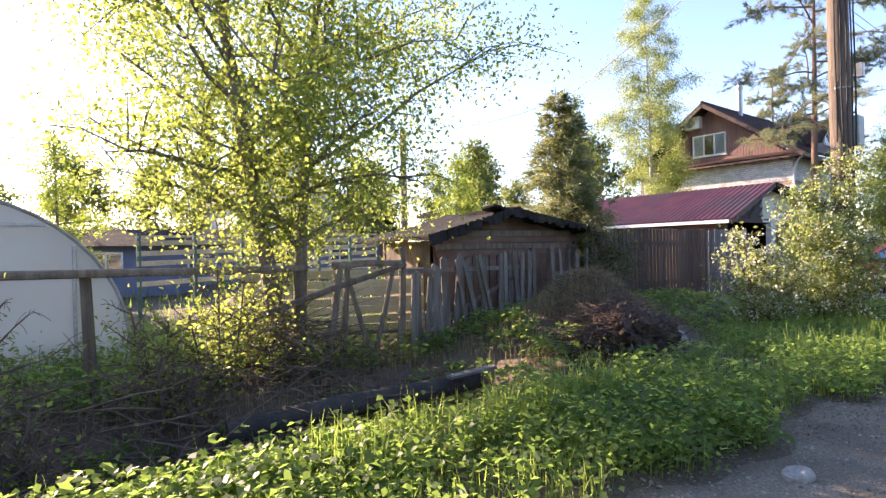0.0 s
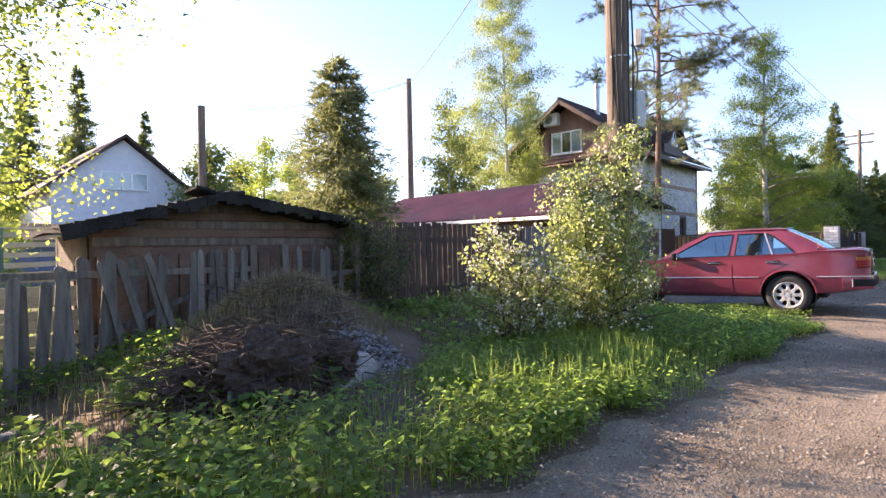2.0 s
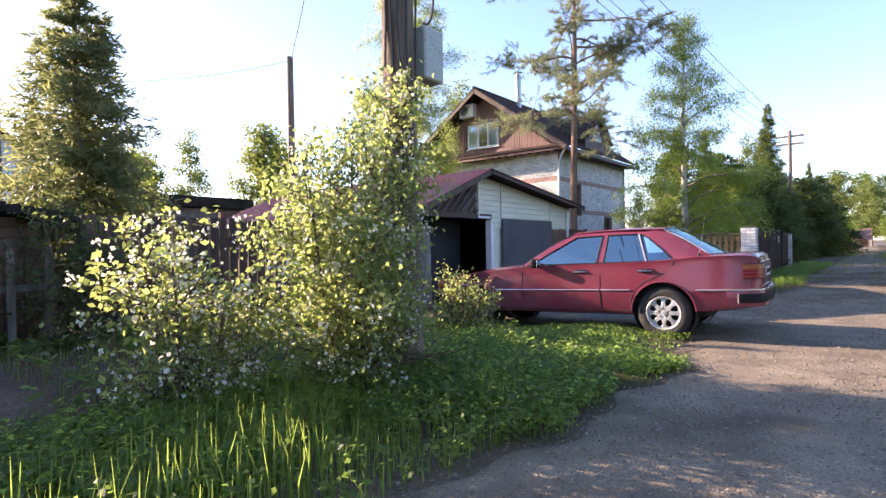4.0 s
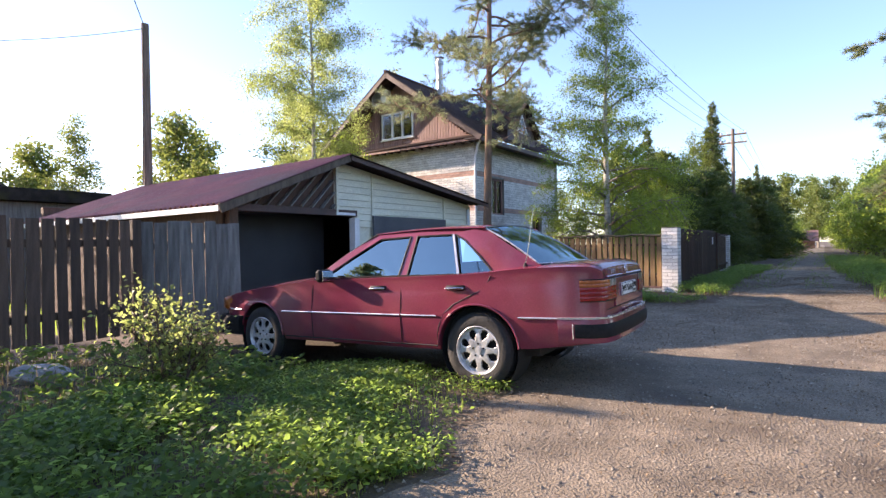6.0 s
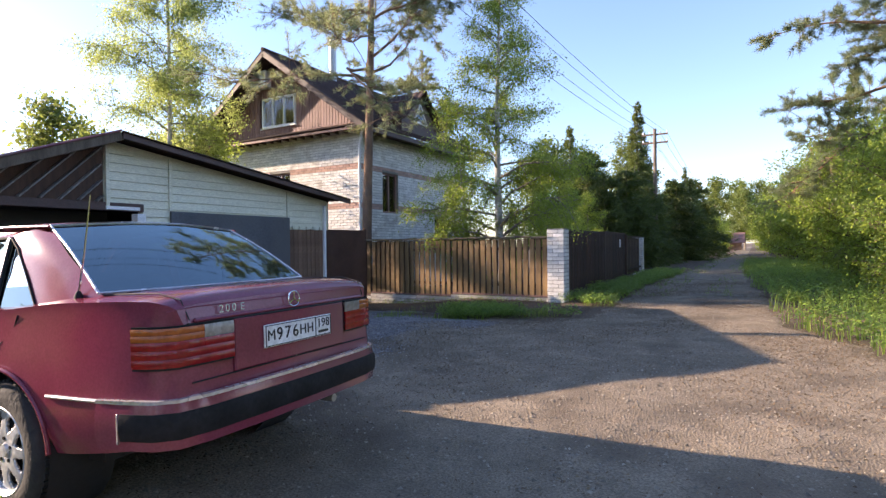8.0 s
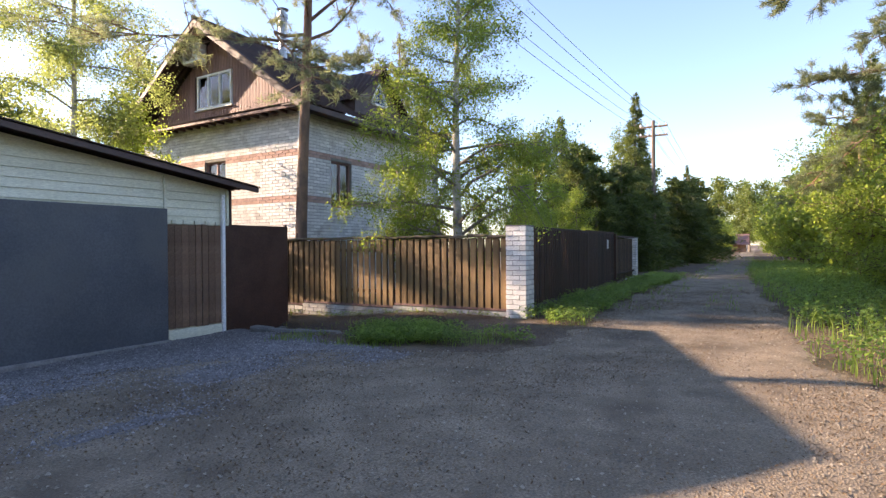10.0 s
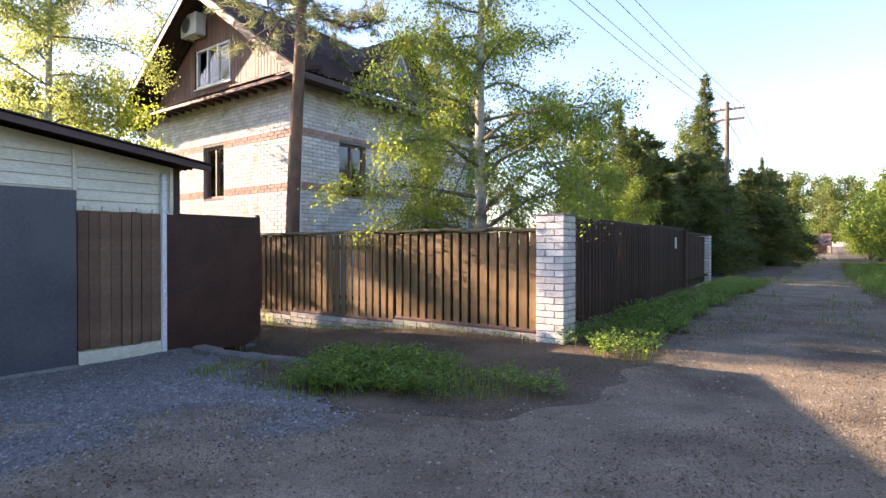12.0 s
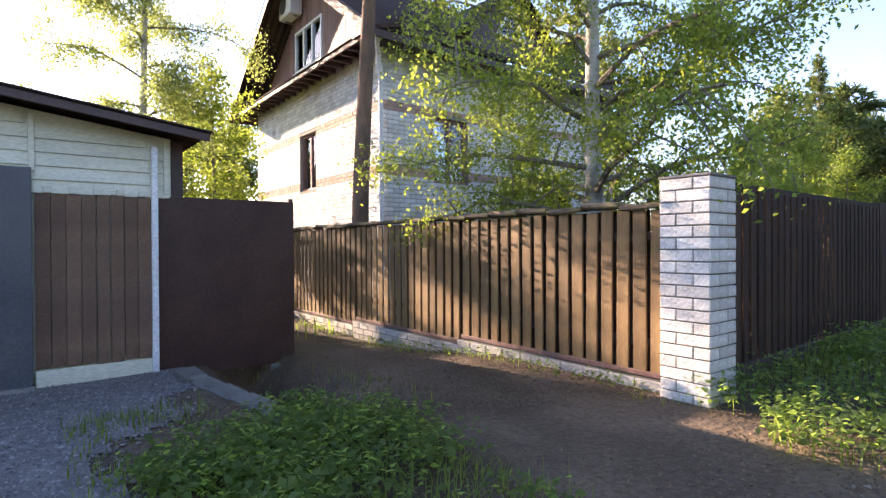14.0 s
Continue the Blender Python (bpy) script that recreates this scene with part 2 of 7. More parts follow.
def box_data(size, c=0.0):
    """Vertices and faces of a box about the origin, with chamfers of c."""
    hx, hy, hz = size[0] / 2, size[1] / 2, size[2] / 2
    if c <= 0:
        v = [(sx * hx, sy * hy, sz * hz) for sx in (-1, 1) for sy in (-1, 1) for sz in (-1, 1)]
        return v, [(0, 1, 3, 2), (4, 6, 7, 5), (0, 4, 5, 1), (2, 3, 7, 6), (0, 2, 6, 4), (1, 5, 7, 3)]
    c = min(c, hx * 0.9, hy * 0.9, hz * 0.9)
    v, index = [], {}
    for sx in (-1, 1):
        for sy in (-1, 1):
            for sz in (-1, 1):
                for ax in range(3):
                    p = [sx * (hx - c), sy * (hy - c), sz * (hz - c)]
                    p[ax] = (sx * hx, sy * hy, sz * hz)[ax]
                    index[sx, sy, sz, ax] = len(v)
                    v.append(tuple(p))
    f = []
    for ax in range(3):
        a, b = (ax + 1) % 3, (ax + 2) % 3
        for s in (-1, 1):
            loop = []
            for sa, sb in ((-1, -1), (1, -1), (1, 1), (-1, 1)):
                k = [0, 0, 0]
                k[ax], k[a], k[b] = s, sa, sb
                loop.append(index[(*k, ax)])
            f.append(tuple(loop if s > 0 else loop[::-1]))
    for ax in range(3):
        a, b = (ax + 1) % 3, (ax + 2) % 3
        for sa in (-1, 1):
            for sb in (-1, 1):
                k0, k1 = [0, 0, 0], [0, 0, 0]
                k0[ax], k1[ax] = -1, 1
                k0[a] = k1[a] = sa
                k0[b] = k1[b] = sb
                q = [index[(*k0, a)], index[(*k1, a)], index[(*k1, b)], index[(*k0, b)]]
                f.append(tuple(q if sa * sb > 0 else q[::-1]))
    for sx in (-1, 1):
        for sy in (-1, 1):
            for sz in (-1, 1):
                q = [index[sx, sy, sz, i] for i in range(3)]
                f.append(tuple(q if sx * sy * sz > 0 else q[::-1]))
    return v, f


class Build:
    """Gathers vertices and faces in world coordinates, then makes one mesh object."""

    def __init__(self):
        self.v, self.f = [], []

    def add(self, v, f):
        n = len(self.v)
        self.v += [tuple(p) for p in v]
        self.f += [tuple(i + n for i in q) for q in f]
        return self

    def box(self, centre, size, c=0.0, turn=(0, 0, 0)):
        v, f = box_data(size, c)
        m = pose(*centre, *turn)
        return self.add([m @ Vector(p) for p in v], f)

    def bar(self, a, b, w, d, c=0.0, roll=0.0):
        """A beam from a to b, w wide and d deep."""
        a, b = Vector(a), Vector(b)
        v, f = box_data((w, d, (b - a).length), c)
        m = Matrix.Translation((a + b) / 2) @ (b - a).to_track_quat("Z", "Y").to_matrix().to_4x4() @ Matrix.Rotation(roll, 4, "Z")
        return self.add([m @ Vector(p) for p in v], f)

    def tube(self, pts, radii, n=8, cap=True):
        pts = [Vector(p) for p in pts]
        if not hasattr(radii, "__len__"):
            radii = [radii] * len(pts)
        v, f = [], []
        u = None
        for i, p in enumerate(pts):
            d = (pts[min(i + 1, len(pts) - 1)] - pts[max(i - 1, 0)]).normalized()
            if u is None:
                u = d.cross(Vector((0.31, 0.95, 0.05)) if abs(d.z) > 0.9 else Vector((0, 0, 1)))
            u = (u - d * u.dot(d)).normalized()
            w = d.cross(u)
            for k in range(n):
                a = 2 * math.pi * k / n
                v.append(p + (u * math.cos(a) + w * math.sin(a)) * radii[i])
        for i in range(len(pts) - 1):
            for k in range(n):
                f.append((i * n + k, i * n + (k + 1) % n, (i + 1) * n + (k + 1) % n, (i + 1) * n + k))
        if cap:
            f.append(tuple(range(n))[::-1])
            f.append(tuple((len(pts) - 1) * n + k for k in range(n)))
        return self.add(v, f)

    def prism(self, poly, axis, a, b):
        """A polygon given in the two other axes (in x, y, z order), pushed along axis from a to b."""
        def at(p, s):
            q = list(p)
            q.insert(axis, s)
            return tuple(q)
        n = len(poly)
        v = [at(p, a) for p in poly] + [at(p, b) for p in poly]
        f = [tuple(range(n)), tuple(range(2 * n - 1, n - 1, -1))] + [(i, i + n, (i + 1) % n + n, (i + 1) % n) for i in range(n)]
        return self.add(v, f)

    def lathe(self, profile, centre, axis, n=32):
        """profile: (along, radius) pairs, turned about the axis (0: x, 1: y, 2: z)."""
        v, f = [], []
        a1, a2 = (axis + 1) % 3, (axis + 2) % 3
        for s, r in profile:
            for k in range(n):
                p = [0, 0, 0]
                p[axis] = centre[axis] + s
                p[a1] = centre[a1] + r * math.cos(2 * math.pi * k / n)
                p[a2] = centre[a2] + r * math.sin(2 * math.pi * k / n)
                v.append(tuple(p))
        for i in range(len(profile) - 1):
            for k in range(n):
                f.append((i * n + k, i * n + (k + 1) % n, (i + 1) * n + (k + 1) % n, (i + 1) * n + k))
        return self.add(v, f)

    def ob(self, name, mat, parent=None, label="", smooth=False, kind="", category=""):
        me = bpy.data.meshes.new(name)
        v = self.v
        if parent is not None:
            inv = root_matrix(parent).inverted()
            v = [inv @ Vector(p) for p in v]
        me.from_pydata([tuple(p) for p in v], [], self.f)
        bm = bmesh.new()
        bm.from_mesh(me)
        bmesh.ops.recalc_face_normals(bm, faces=bm.faces)
        bm.to_mesh(me)
        bm.free()
        me.materials.append(mat)
        if smooth:
            me.shade_smooth()
            me.set_sharp_from_angle(angle=radians(38))
        ob = new(name, me)
        ob.parent = parent
        return tagged(ob, label, category, "", kind)


def raw(name, verts, faces, mat, parent=None, label="", category="", kind="", smooth=False):
    """A mesh from numpy arrays: verts (n, 3) in world coordinates, faces (m, k)."""
    me = bpy.data.meshes.new(name)
    verts = np.asarray(verts, dtype=np.float32)
    if parent is not None:
        verts = verts - np.array(root_matrix(parent).translation, dtype=np.float32)
    faces = np.asarray(faces, dtype=np.int32)
    k = faces.shape[1]
    me.vertices.add(len(verts))
    me.vertices.foreach_set("co", verts.ravel())
    me.loops.add(faces.size)
    me.loops.foreach_set("vertex_index", faces.ravel())
    me.polygons.add(len(faces))
    me.polygons.foreach_set("loop_start", np.arange(0, faces.size, k, dtype=np.int32))
    me.materials.append(mat)
    me.update(calc_edges=True)
    if smooth:
        me.shade_smooth()
    ob = new(name, me)
    ob.parent = parent
    return tagged(ob, label, category, "", kind)


def piece(name, mesh, parent, m):
    """One of many alike pieces: an object of its own on a shared mesh, at a pose in the world."""
    ob = new(name, mesh)
    ob.parent = parent
    ob.matrix_basis = root_matrix(parent).inverted() @ m
    return ob


def box_mesh(name, size, c, mat):
    me = bpy.data.meshes.new(name)
    v, f = box_data(size, c)
    me.from_pydata(v, [], f)
    me.materials.append(mat)
    return me


def smooth_step(v, a, b):
    s = np.clip((v - a) / (b - a), 0, 1)
    return s * s * (3 - 2 * s)


# ---- ground ----
def ground_z(x, y):
    x, y = np.asarray(x, dtype=float), np.asarray(y, dtype=float)
    z = 0.02 * np.sin(x * 0.9 + 1.1 * y) + 0.012 * np.sin(2.3 * x - 1.7 * y)
    z = z * smooth_step(np.abs(y + 0.4), 1.2, 3.0)
    z = z - 0.62 * np.exp(-((y - 4.35) / 0.62) ** 2) * (1 - smooth_step(x, 3.1, 4.4)) * smooth_step(x, -6, -3)
    z = z - 0.12 * smooth_step(y, 4.0, 5.5) * (1 - smooth_step(x, 4, 5.2))
    z = z + 0.78 * np.exp(-((x - 6.15) / 1.0) ** 2 - ((y - 4.75) / 0.72) ** 2)
    z = z + 0.22 * np.exp(-((x - 5.0) / 0.8) ** 2 - ((y - 3.6) / 0.5) ** 2)
    z = z + 0.2 * smooth_step(x, 4, 5.2) * (1 - smooth_step(x, 10, 12.5)) * smooth_step(y, 3, 5.5)
    z = z - 0.2 * smooth_step(y, 3.8, 6.4) * smooth_step(x, 15.5, 18)
    z = z + 0.05 * smooth_step(y, 1.3, 1.9) * (1 - smooth_step(y, 2.6, 3.6)) * (1 - smooth_step(x, 12.5, 14))
    z = z - 0.46 * np.exp(-((x - 22.12 + 0.13 * (6.5 - y)) / 0.26) ** 2) * smooth_step(y, 3.7, 4.5) * (1 - smooth_step(y, 7.4, 8.2))
    z = z - 0.07 * smooth_step(y, 2.2, 4.2) * smooth_step(x, 11.8, 13.2) * (1 - smooth_step(x, 15.6, 17))
    return z


def grid_sheet(name, xs, ys, mat, label, category, dz=0.0, kind="structure", keep=None):
    X, Y = np.meshgrid(xs, ys)
    Z = ground_z(X, Y) + dz
    v = np.stack([X, Y, Z], -1).reshape(-1, 3)
    nx = len(xs)
    i, j = np.meshgrid(np.arange(nx - 1), np.arange(len(ys) - 1))
    a = (j * nx + i).ravel()
    f = np.stack([a, a + 1, a + nx + 1, a + nx], -1)
    if keep is not None:
        f = f[keep(v[f].mean(1))]
    return raw(name, v, f, mat, None, label, category, kind, True)


def steps(near_a, near_b, step, far_a, far_b):
    mid = list(np.arange(near_a, near_b + 1e-6, step))
    low, high, d = [], [], step
    p = near_a
    while p > far_a:
        d *= 1.5
        p -= d
        low.append(max(p, far_a))
    p, d = near_b, step
    while p < far_b:
        d *= 1.5
        p += d
        high.append(min(p, far_b))
    return np.array(low[::-1] + mid + high)


grid_sheet("ground", steps(-6, 38, 0.12, -900, 900), steps(-4, 10, 0.12, -900, 900), M_SOIL, "dark bare soil with roots and old leaf litter", "ground")


def road_left(x):
    x = np.asarray(x, dtype=float)
    base = np.interp(x, [-40, 0, 3, 4.5, 7, 9, 12, 13.6, 14.5, 16, 17, 20, 20.8, 22.5, 24, 28, 40, 80, 200], [1.7, 1.6, 1.55, 1.6, 1.35, 1.22, 1.05, 1.5, 4.5, 5.2, 5.4, 3.2, 1.35, 1.0, 1.15, 1.4, 1.1, 0.9, 0.9])
    return base + 0.09 * np.sin(x * 3.1) + 0.06 * np.sin(x * 7.7 + 1)


def road_right(x):
    x = np.asarray(x, dtype=float)
    base = np.interp(x, [-40, 0, 14, 18, 20, 22.5, 25, 32, 41, 80, 200], [-3.0, -3.0, -3.2, -3.2, -2.6, -1.8, -1.85, -1.4, -1.0, -0.9, -0.9])
    return base + 0.1 * np.sin(x * 2.3 + 2) + 0.06 * np.sin(x * 6.1)


road_x = np.concatenate([np.arange(-40, -3, 1.5), np.arange(-3, 40, 0.12), np.arange(40, 200, 3)])
span = np.linspace(0, 1, 26)
RX = np.repeat(road_x[:, None], 26, 1)
RY = road_right(road_x)[:, None] * (1 - span) + road_left(road_x)[:, None] * span


def road_top(x, y):
    """Height of the worn road surface."""
    g = ground_z(x, y)
    z = g + 0.015 - 0.02 * np.exp(-((y + 1.1) / 0.3) ** 2) - 0.02 * np.exp(-((y - 0.4) / 0.3) ** 2) + 0.008 * np.sin(x * 2.1) * np.sin(y * 3.3)
    return np.maximum(z, g + 0.004)


edge_fade = np.minimum(smooth_step(span, 0, 0.04), 1 - smooth_step(span, 0.96, 1.0))
RZ = ground_z(RX, RY) - 0.01 + 0.025 * edge_fade[None, :] - 0.02 * np.exp(-((RY + 1.1) / 0.3) ** 2) - 0.02 * np.exp(-((RY - 0.4) / 0.3) ** 2) + 0.008 * np.sin(RX * 2.1) * np.sin(RY * 3.3)
RZ = np.maximum(RZ, ground_z(RX, RY) + 0.012 * edge_fade[None, :] - 0.008)
rv = np.stack([RX, RY, RZ], -1).reshape(-1, 3)
ri, rj = np.meshgrid(np.arange(25), np.arange(len(road_x) - 1))
ra = (rj * 26 + ri).ravel()
raw("road", rv, np.stack([ra, ra + 26, ra + 27, ra + 1], -1), M_ROAD, None, "unpaved light brown dirt road with wheel tracks", "road", "structure", True)


def gravel_here(p):
    x, y = p[:, 0], p[:, 1]
    wob = 0.15 * np.sin(3 * x) + 0.12 * np.sin(4.1 * y + x)
    return (y > 2.3 + wob + 0.3 * np.maximum(17.3 - x, 0)) & (y < 6.72) & (x > 15.4 + wob) & (x < 20.55 + wob + 0.27 * np.maximum(y - 3.2, 0))


grid_sheet("gravel_drive", np.arange(15, 21.6, 0.12), np.arange(1.8, 6.76, 0.12), M_GRAVEL_BED, "grey crushed stone drive before the garage", "gravel", 0.012, keep=gravel_here)


def pebbles(name, pts, lo, hi, mat, label, category, seed):
    """Many small angular stones lying on the ground."""
    r = np.random.RandomState(seed)
    n = len(pts)
    base = np.array([(1, 0, 0), (-0.5, 0.87, 0), (-0.5, -0.87, 0), (0.1, 0.1, 0.75)], dtype=float)
    size = lo + (hi - lo) * r.rand(n) ** 2.5
    a = r.rand(n) * 6.283
    loc = base[None] * (0.6 + 0.8 * r.rand(n, 4, 3)) * size[:, None, None]
    ca, sa = np.cos(a)[:, None], np.sin(a)[:, None]
    x = loc[..., 0] * ca - loc[..., 1] * sa
    y = loc[..., 0] * sa + loc[..., 1] * ca
    v = np.stack([x + pts[:, 0:1], y + pts[:, 1:2], loc[..., 2] + pts[:, 2:3]], -1).reshape(-1, 3)
    k = np.arange(n)[:, None] * 4
    f = np.concatenate([k + np.array([[0, 1, 3]]), k + np.array([[1, 2, 3]]), k + np.array([[2, 0, 3]])])
    return raw(name, v, f, mat, None, label, category, "stuff")


rs = np.random.RandomState(5)
gp = np.stack([rs.uniform(15.2, 21.4, 60000), rs.uniform(2.1, 6.7, 60000)], -1)
gp = gp[gravel_here(gp + rs.normal(size=gp.shape) * 0.12)]
pebbles("gravel", np.concatenate([gp, (ground_z(gp[:, 0], gp[:, 1]) + 0.01)[:, None]], 1), 0.007, 0.021, M_STONE, "loose grey crushed stone on the drive", "gravel", 6)
rp = np.stack([0.5 + 27 * rs.rand(120000) ** 1.1, rs.uniform(-3.2, 5, 120000)], -1)
rp = rp[(rp[:, 1] < road_left(rp[:, 0]) + 0.1) & (rp[:, 1] > road_right(rp[:, 0]))]
rp = rp[rs.rand(len(rp)) < 0.6 + 0.4 * (rp[:, 0] < 7)]
pebbles("road_gravel", np.concatenate([rp, (road_top(rp[:, 0], rp[:, 1]) + 0.001)[:, None]], 1), 0.004, 0.018, M_ROADSTONE, "small loose stones on the dirt road", "gravel", 7)


# ---- brick and board helpers ----
def brick_wall(parent, origin, along, out, rows, length, mats, holes=(), band=(), limit=300, near=None, name="brick", course=0.087, blen=0.255, depth=0.03, half=0.5):
    """Bricks proud of a mortar face. origin: bottom corner; along, out: unit vectors in plan. holes: (a0, a1, z0, z1). The rest past limit is joined."""
    bl, bh = blen - 0.01, course - 0.01
    meshes = [box_mesh(name, (bl, depth, bh), 0.004, m) for m in mats]
    rest = [Build(), Build()]
    yaw = math.degrees(math.atan2(along[1], along[0]))
    made = 0
    cells = []
    for r in range(rows):
        z = (r + 0.5) * course
        s = -blen * half * (r % 2)
        while s < length - 0.02:
            a0, a1 = max(s, 0), min(s + blen, length)
            s += blen
            if a1 - a0 < 0.05:
                continue
            cuts = [(a0, a1)]
            for h0, h1, z0, z1 in holes:
                if z0 < z + course * 0.4 and z1 > z - course * 0.4:
                    cuts = [c for p, q in cuts for c in ((p, min(q, h0)), (max(p, h1), q)) if c[1] - c[0] > 0.04]
            cells += [(p, q, z, 1 if any(b0 < z < b1 for b0, b1 in band) else 0) for p, q in cuts]
    if near:
        cells.sort(key=lambda c: (c[0] - near[0]) ** 2 + (c[2] - near[1]) ** 2)
    for p, q, z, k in cells:
        mid = (p + q) / 2
        jit = (random.random() - 0.5) * 0.004
        at = (origin[0] + along[0] * mid + out[0] * jit, origin[1] + along[1] * mid + out[1] * jit, origin[2] + z)
        if made < limit:
            ob = piece(name, meshes[k], parent, pose(*at, 0, 0, yaw))
            if q - p < blen - 0.02:
                ob.scale = (max((q - p - 0.01) / bl, 0.05), 1, 1)
            made += 1
        else:
            rest[k].box(at, (q - p - 0.01, depth, bh), 0, (0, 0, yaw))
    for k in (0, 1):
        if rest[k].f:
            rest[k].ob(name + "work", mats[k], parent, kind="stuff")


def boards(parent, a, b, z0, z1, width, pitch, mat, thick=0.022, name="board", jag=0.0, lean=0.0, c=0.004, ground=False, seed=1, skip=0.0):
    """Upright boards in a row from a to b (plan), each an object of its own on a few shared meshes."""
    r = random.Random(seed)
    d = Vector((b[0] - a[0], b[1] - a[1]))
    n = max(1, int(d.length / pitch))
    yaw = math.degrees(math.atan2(d.y, d.x))
    variants = [box_mesh(name, (width * w, thick, z1 - z0 + jag * j), c, mat) for w, j in ((1, 0), (0.92, 0.5), (1.06, -0.5), (0.97, 1), (1.02, -1))]
    for i in range(n):
        if r.random() < skip:
            continue
        s = (i + 0.5) / n
        x, y = a[0] + d.x * s, a[1] + d.y * s
        zc = (z0 + z1) / 2 + (float(ground_z(x, y)) if ground else 0)
        piece(name, r.choice(variants), parent, pose(x, y, zc, r.uniform(-lean, lean) * 0.4, r.uniform(-lean, lean), yaw))


def window(parent, centre, w, h, normal, mat_frame, panes=1, depth=0.08, name="window", sill=True, label=""):
    """A framed window of several panes in a wall; normal: unit vector in plan, out of the wall."""
    ux, uy = -normal[1], normal[0]
    yaw = math.degrees(math.atan2(uy, ux))
    m = pose(*centre, 0, 0, yaw)
    fr = Build()
    win = new(name)
    win.parent = parent
    win.matrix_basis = root_matrix(parent).inverted() @ m
    if label:
        tagged(win, label)

    def put(b, c, s, ch=0.004):
        v, f = box_data(s, ch)
        b.add([m @ (Vector(p) + Vector(c)) for p in v], f)
    t = 0.06
    put(fr, (0, 0, h / 2 - t / 2), (w, depth, t))
    put(fr, (0, 0, -h / 2 + t / 2), (w, depth, t))
    for i in range(panes + 1):
        put(fr, (-w / 2 + t / 2 + (w - t) * i / panes, 0, 0), (t, depth * 0.98, h - 2 * t))
    fr.ob("frame", mat_frame, win)
    for i in range(panes):
        pb = Build()
        pw = (w - t) / panes
        put(pb, (-w / 2 + t / 2 + pw * (i + 0.5), 0, 0), (pw - t * 0.6, 0.012, h - 1.6 * t), 0)
        pane = pb.ob("pane", G_WINDOW, win)
        pane.visible_shadow = False
    if sill:
        sb = Build()
        put(sb, (0, 0.0, -h / 2 - 0.025), (w + 0.1, depth + 0.08, 0.035))
        sb.ob("sill", mat_frame, win)
    return win


def wall_with_holes(name, axis, pos, thick, a0, a1, z0, z1, holes, mat, parent, label=""):
    """A straight wall, cut through by rectangular openings (a0, a1, z0, z1). axis 0: the wall lies across x."""
    b = Build()
    cuts = sorted({a0, a1, *[h[0] for h in holes], *[h[1] for h in holes]})
    for p, q in zip(cuts, cuts[1:]):
        zs = [(z0, z1)]
        for h in holes:
            if h[0] <= p + 1e-6 and h[1] >= q - 1e-6:
                zs = [c for lo, hi in zs for c in ((lo, min(hi, h[2])), (max(lo, h[3]), hi)) if c[1] - c[0] > 1e-4]
        for lo, hi in zs:
            c, s = ((p + q) / 2, q - p)
            if axis == 0:
                b.box((pos, c, (lo + hi) / 2), (thick, s, hi - lo))
            else:
                b.box((c, pos, (lo + hi) / 2), (s, thick, hi - lo))
    return b.ob(name, mat, parent, label)


def corrugated(name, a, b, c, d, mat, parent, waves, amp=0.018, thick=0.012, label=""):
    """A corrugated sheet on the quad a b (eave) c d (ridge, d above a); the waves run from eave to ridge."""
    a, b, c, d = (Vector(p) for p in (a, b, c, d))
    nrm = (b - a).cross(d - a).normalized()
    if nrm.z < 0:
        nrm = -nrm
    n = waves * 6
    v, f = [], []
    for i in range(n + 1):
        s = i / n
        off = nrm * (amp * math.sin(2 * math.pi * i / 6))
        lo, hi = a.lerp(b, s), d.lerp(c, s)
        v += [lo + off, hi + off, hi + off - nrm * thick, lo + off - nrm * thick]
    for i in range(n):
        p, q = i * 4, i * 4 + 4
        f += [(p, q, q + 1, p + 1), (p + 3, p + 2, q + 2, q + 3), (p, p + 3, q + 3, q), (p + 1, q + 1, q + 2, p + 2)]
    return Build().add(v, f).ob(name, mat, parent, label, True)


# ---- house ----
house = thing("house", (28.8, 12.5, 0), "white brick house with brown wooden gable and dark roof", "house")
HX0, HX1, HY0, HY1, HZ = 25.4, 32.2, 9.05, 15.95, 5.0
gable_holes = [(11.98, 12.91, 2.46, 3.8)]
side_holes = [(26.6, 27.5, 2.4, 3.72), (29.9, 30.8, 1.0, 2.42)]
wall_with_holes("wall", 0, HX0 + 0.16, 0.3, HY0 + 0.012, HY1, -0.3, HZ, gable_holes, M_MORTAR, house)
wall_with_holes("wall", 1, HY0 + 0.16, 0.3, HX0 + 0.31, HX1, -0.3, HZ, side_holes, M_MORTAR, house)
Build().box(((HX0 + HX1) / 2 + 0.2, HY1 + 0.15, HZ / 2 - 0.15), (HX1 - HX0, 0.3, HZ + 0.3)).ob("wall", M_MORTAR, house)
Build().box((HX1 + 0.15, (HY0 + HY1) / 2, HZ / 2 - 0.15), (0.3, HY1 - HY0, HZ + 0.3)).ob("wall", M_MORTAR, house)
# near-black slabs: the darkness of the unlit rooms is put into their colour
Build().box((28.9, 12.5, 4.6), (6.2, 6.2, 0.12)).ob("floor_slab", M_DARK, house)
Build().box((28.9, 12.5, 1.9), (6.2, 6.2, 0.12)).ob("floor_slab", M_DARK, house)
window(house, (HX0 + 0.12, 12.445, 3.13), 0.93, 1.34, (-1, 0), M_CLAD, 2, label="brown framed window")
for x0, x1, z0, z1 in side_holes:
    window(house, ((x0 + x1) / 2, HY0 + 0.12, (z0 + z1) / 2), x1 - x0, z1 - z0, (0, -1), M_CLAD, 2, label="brown framed window")
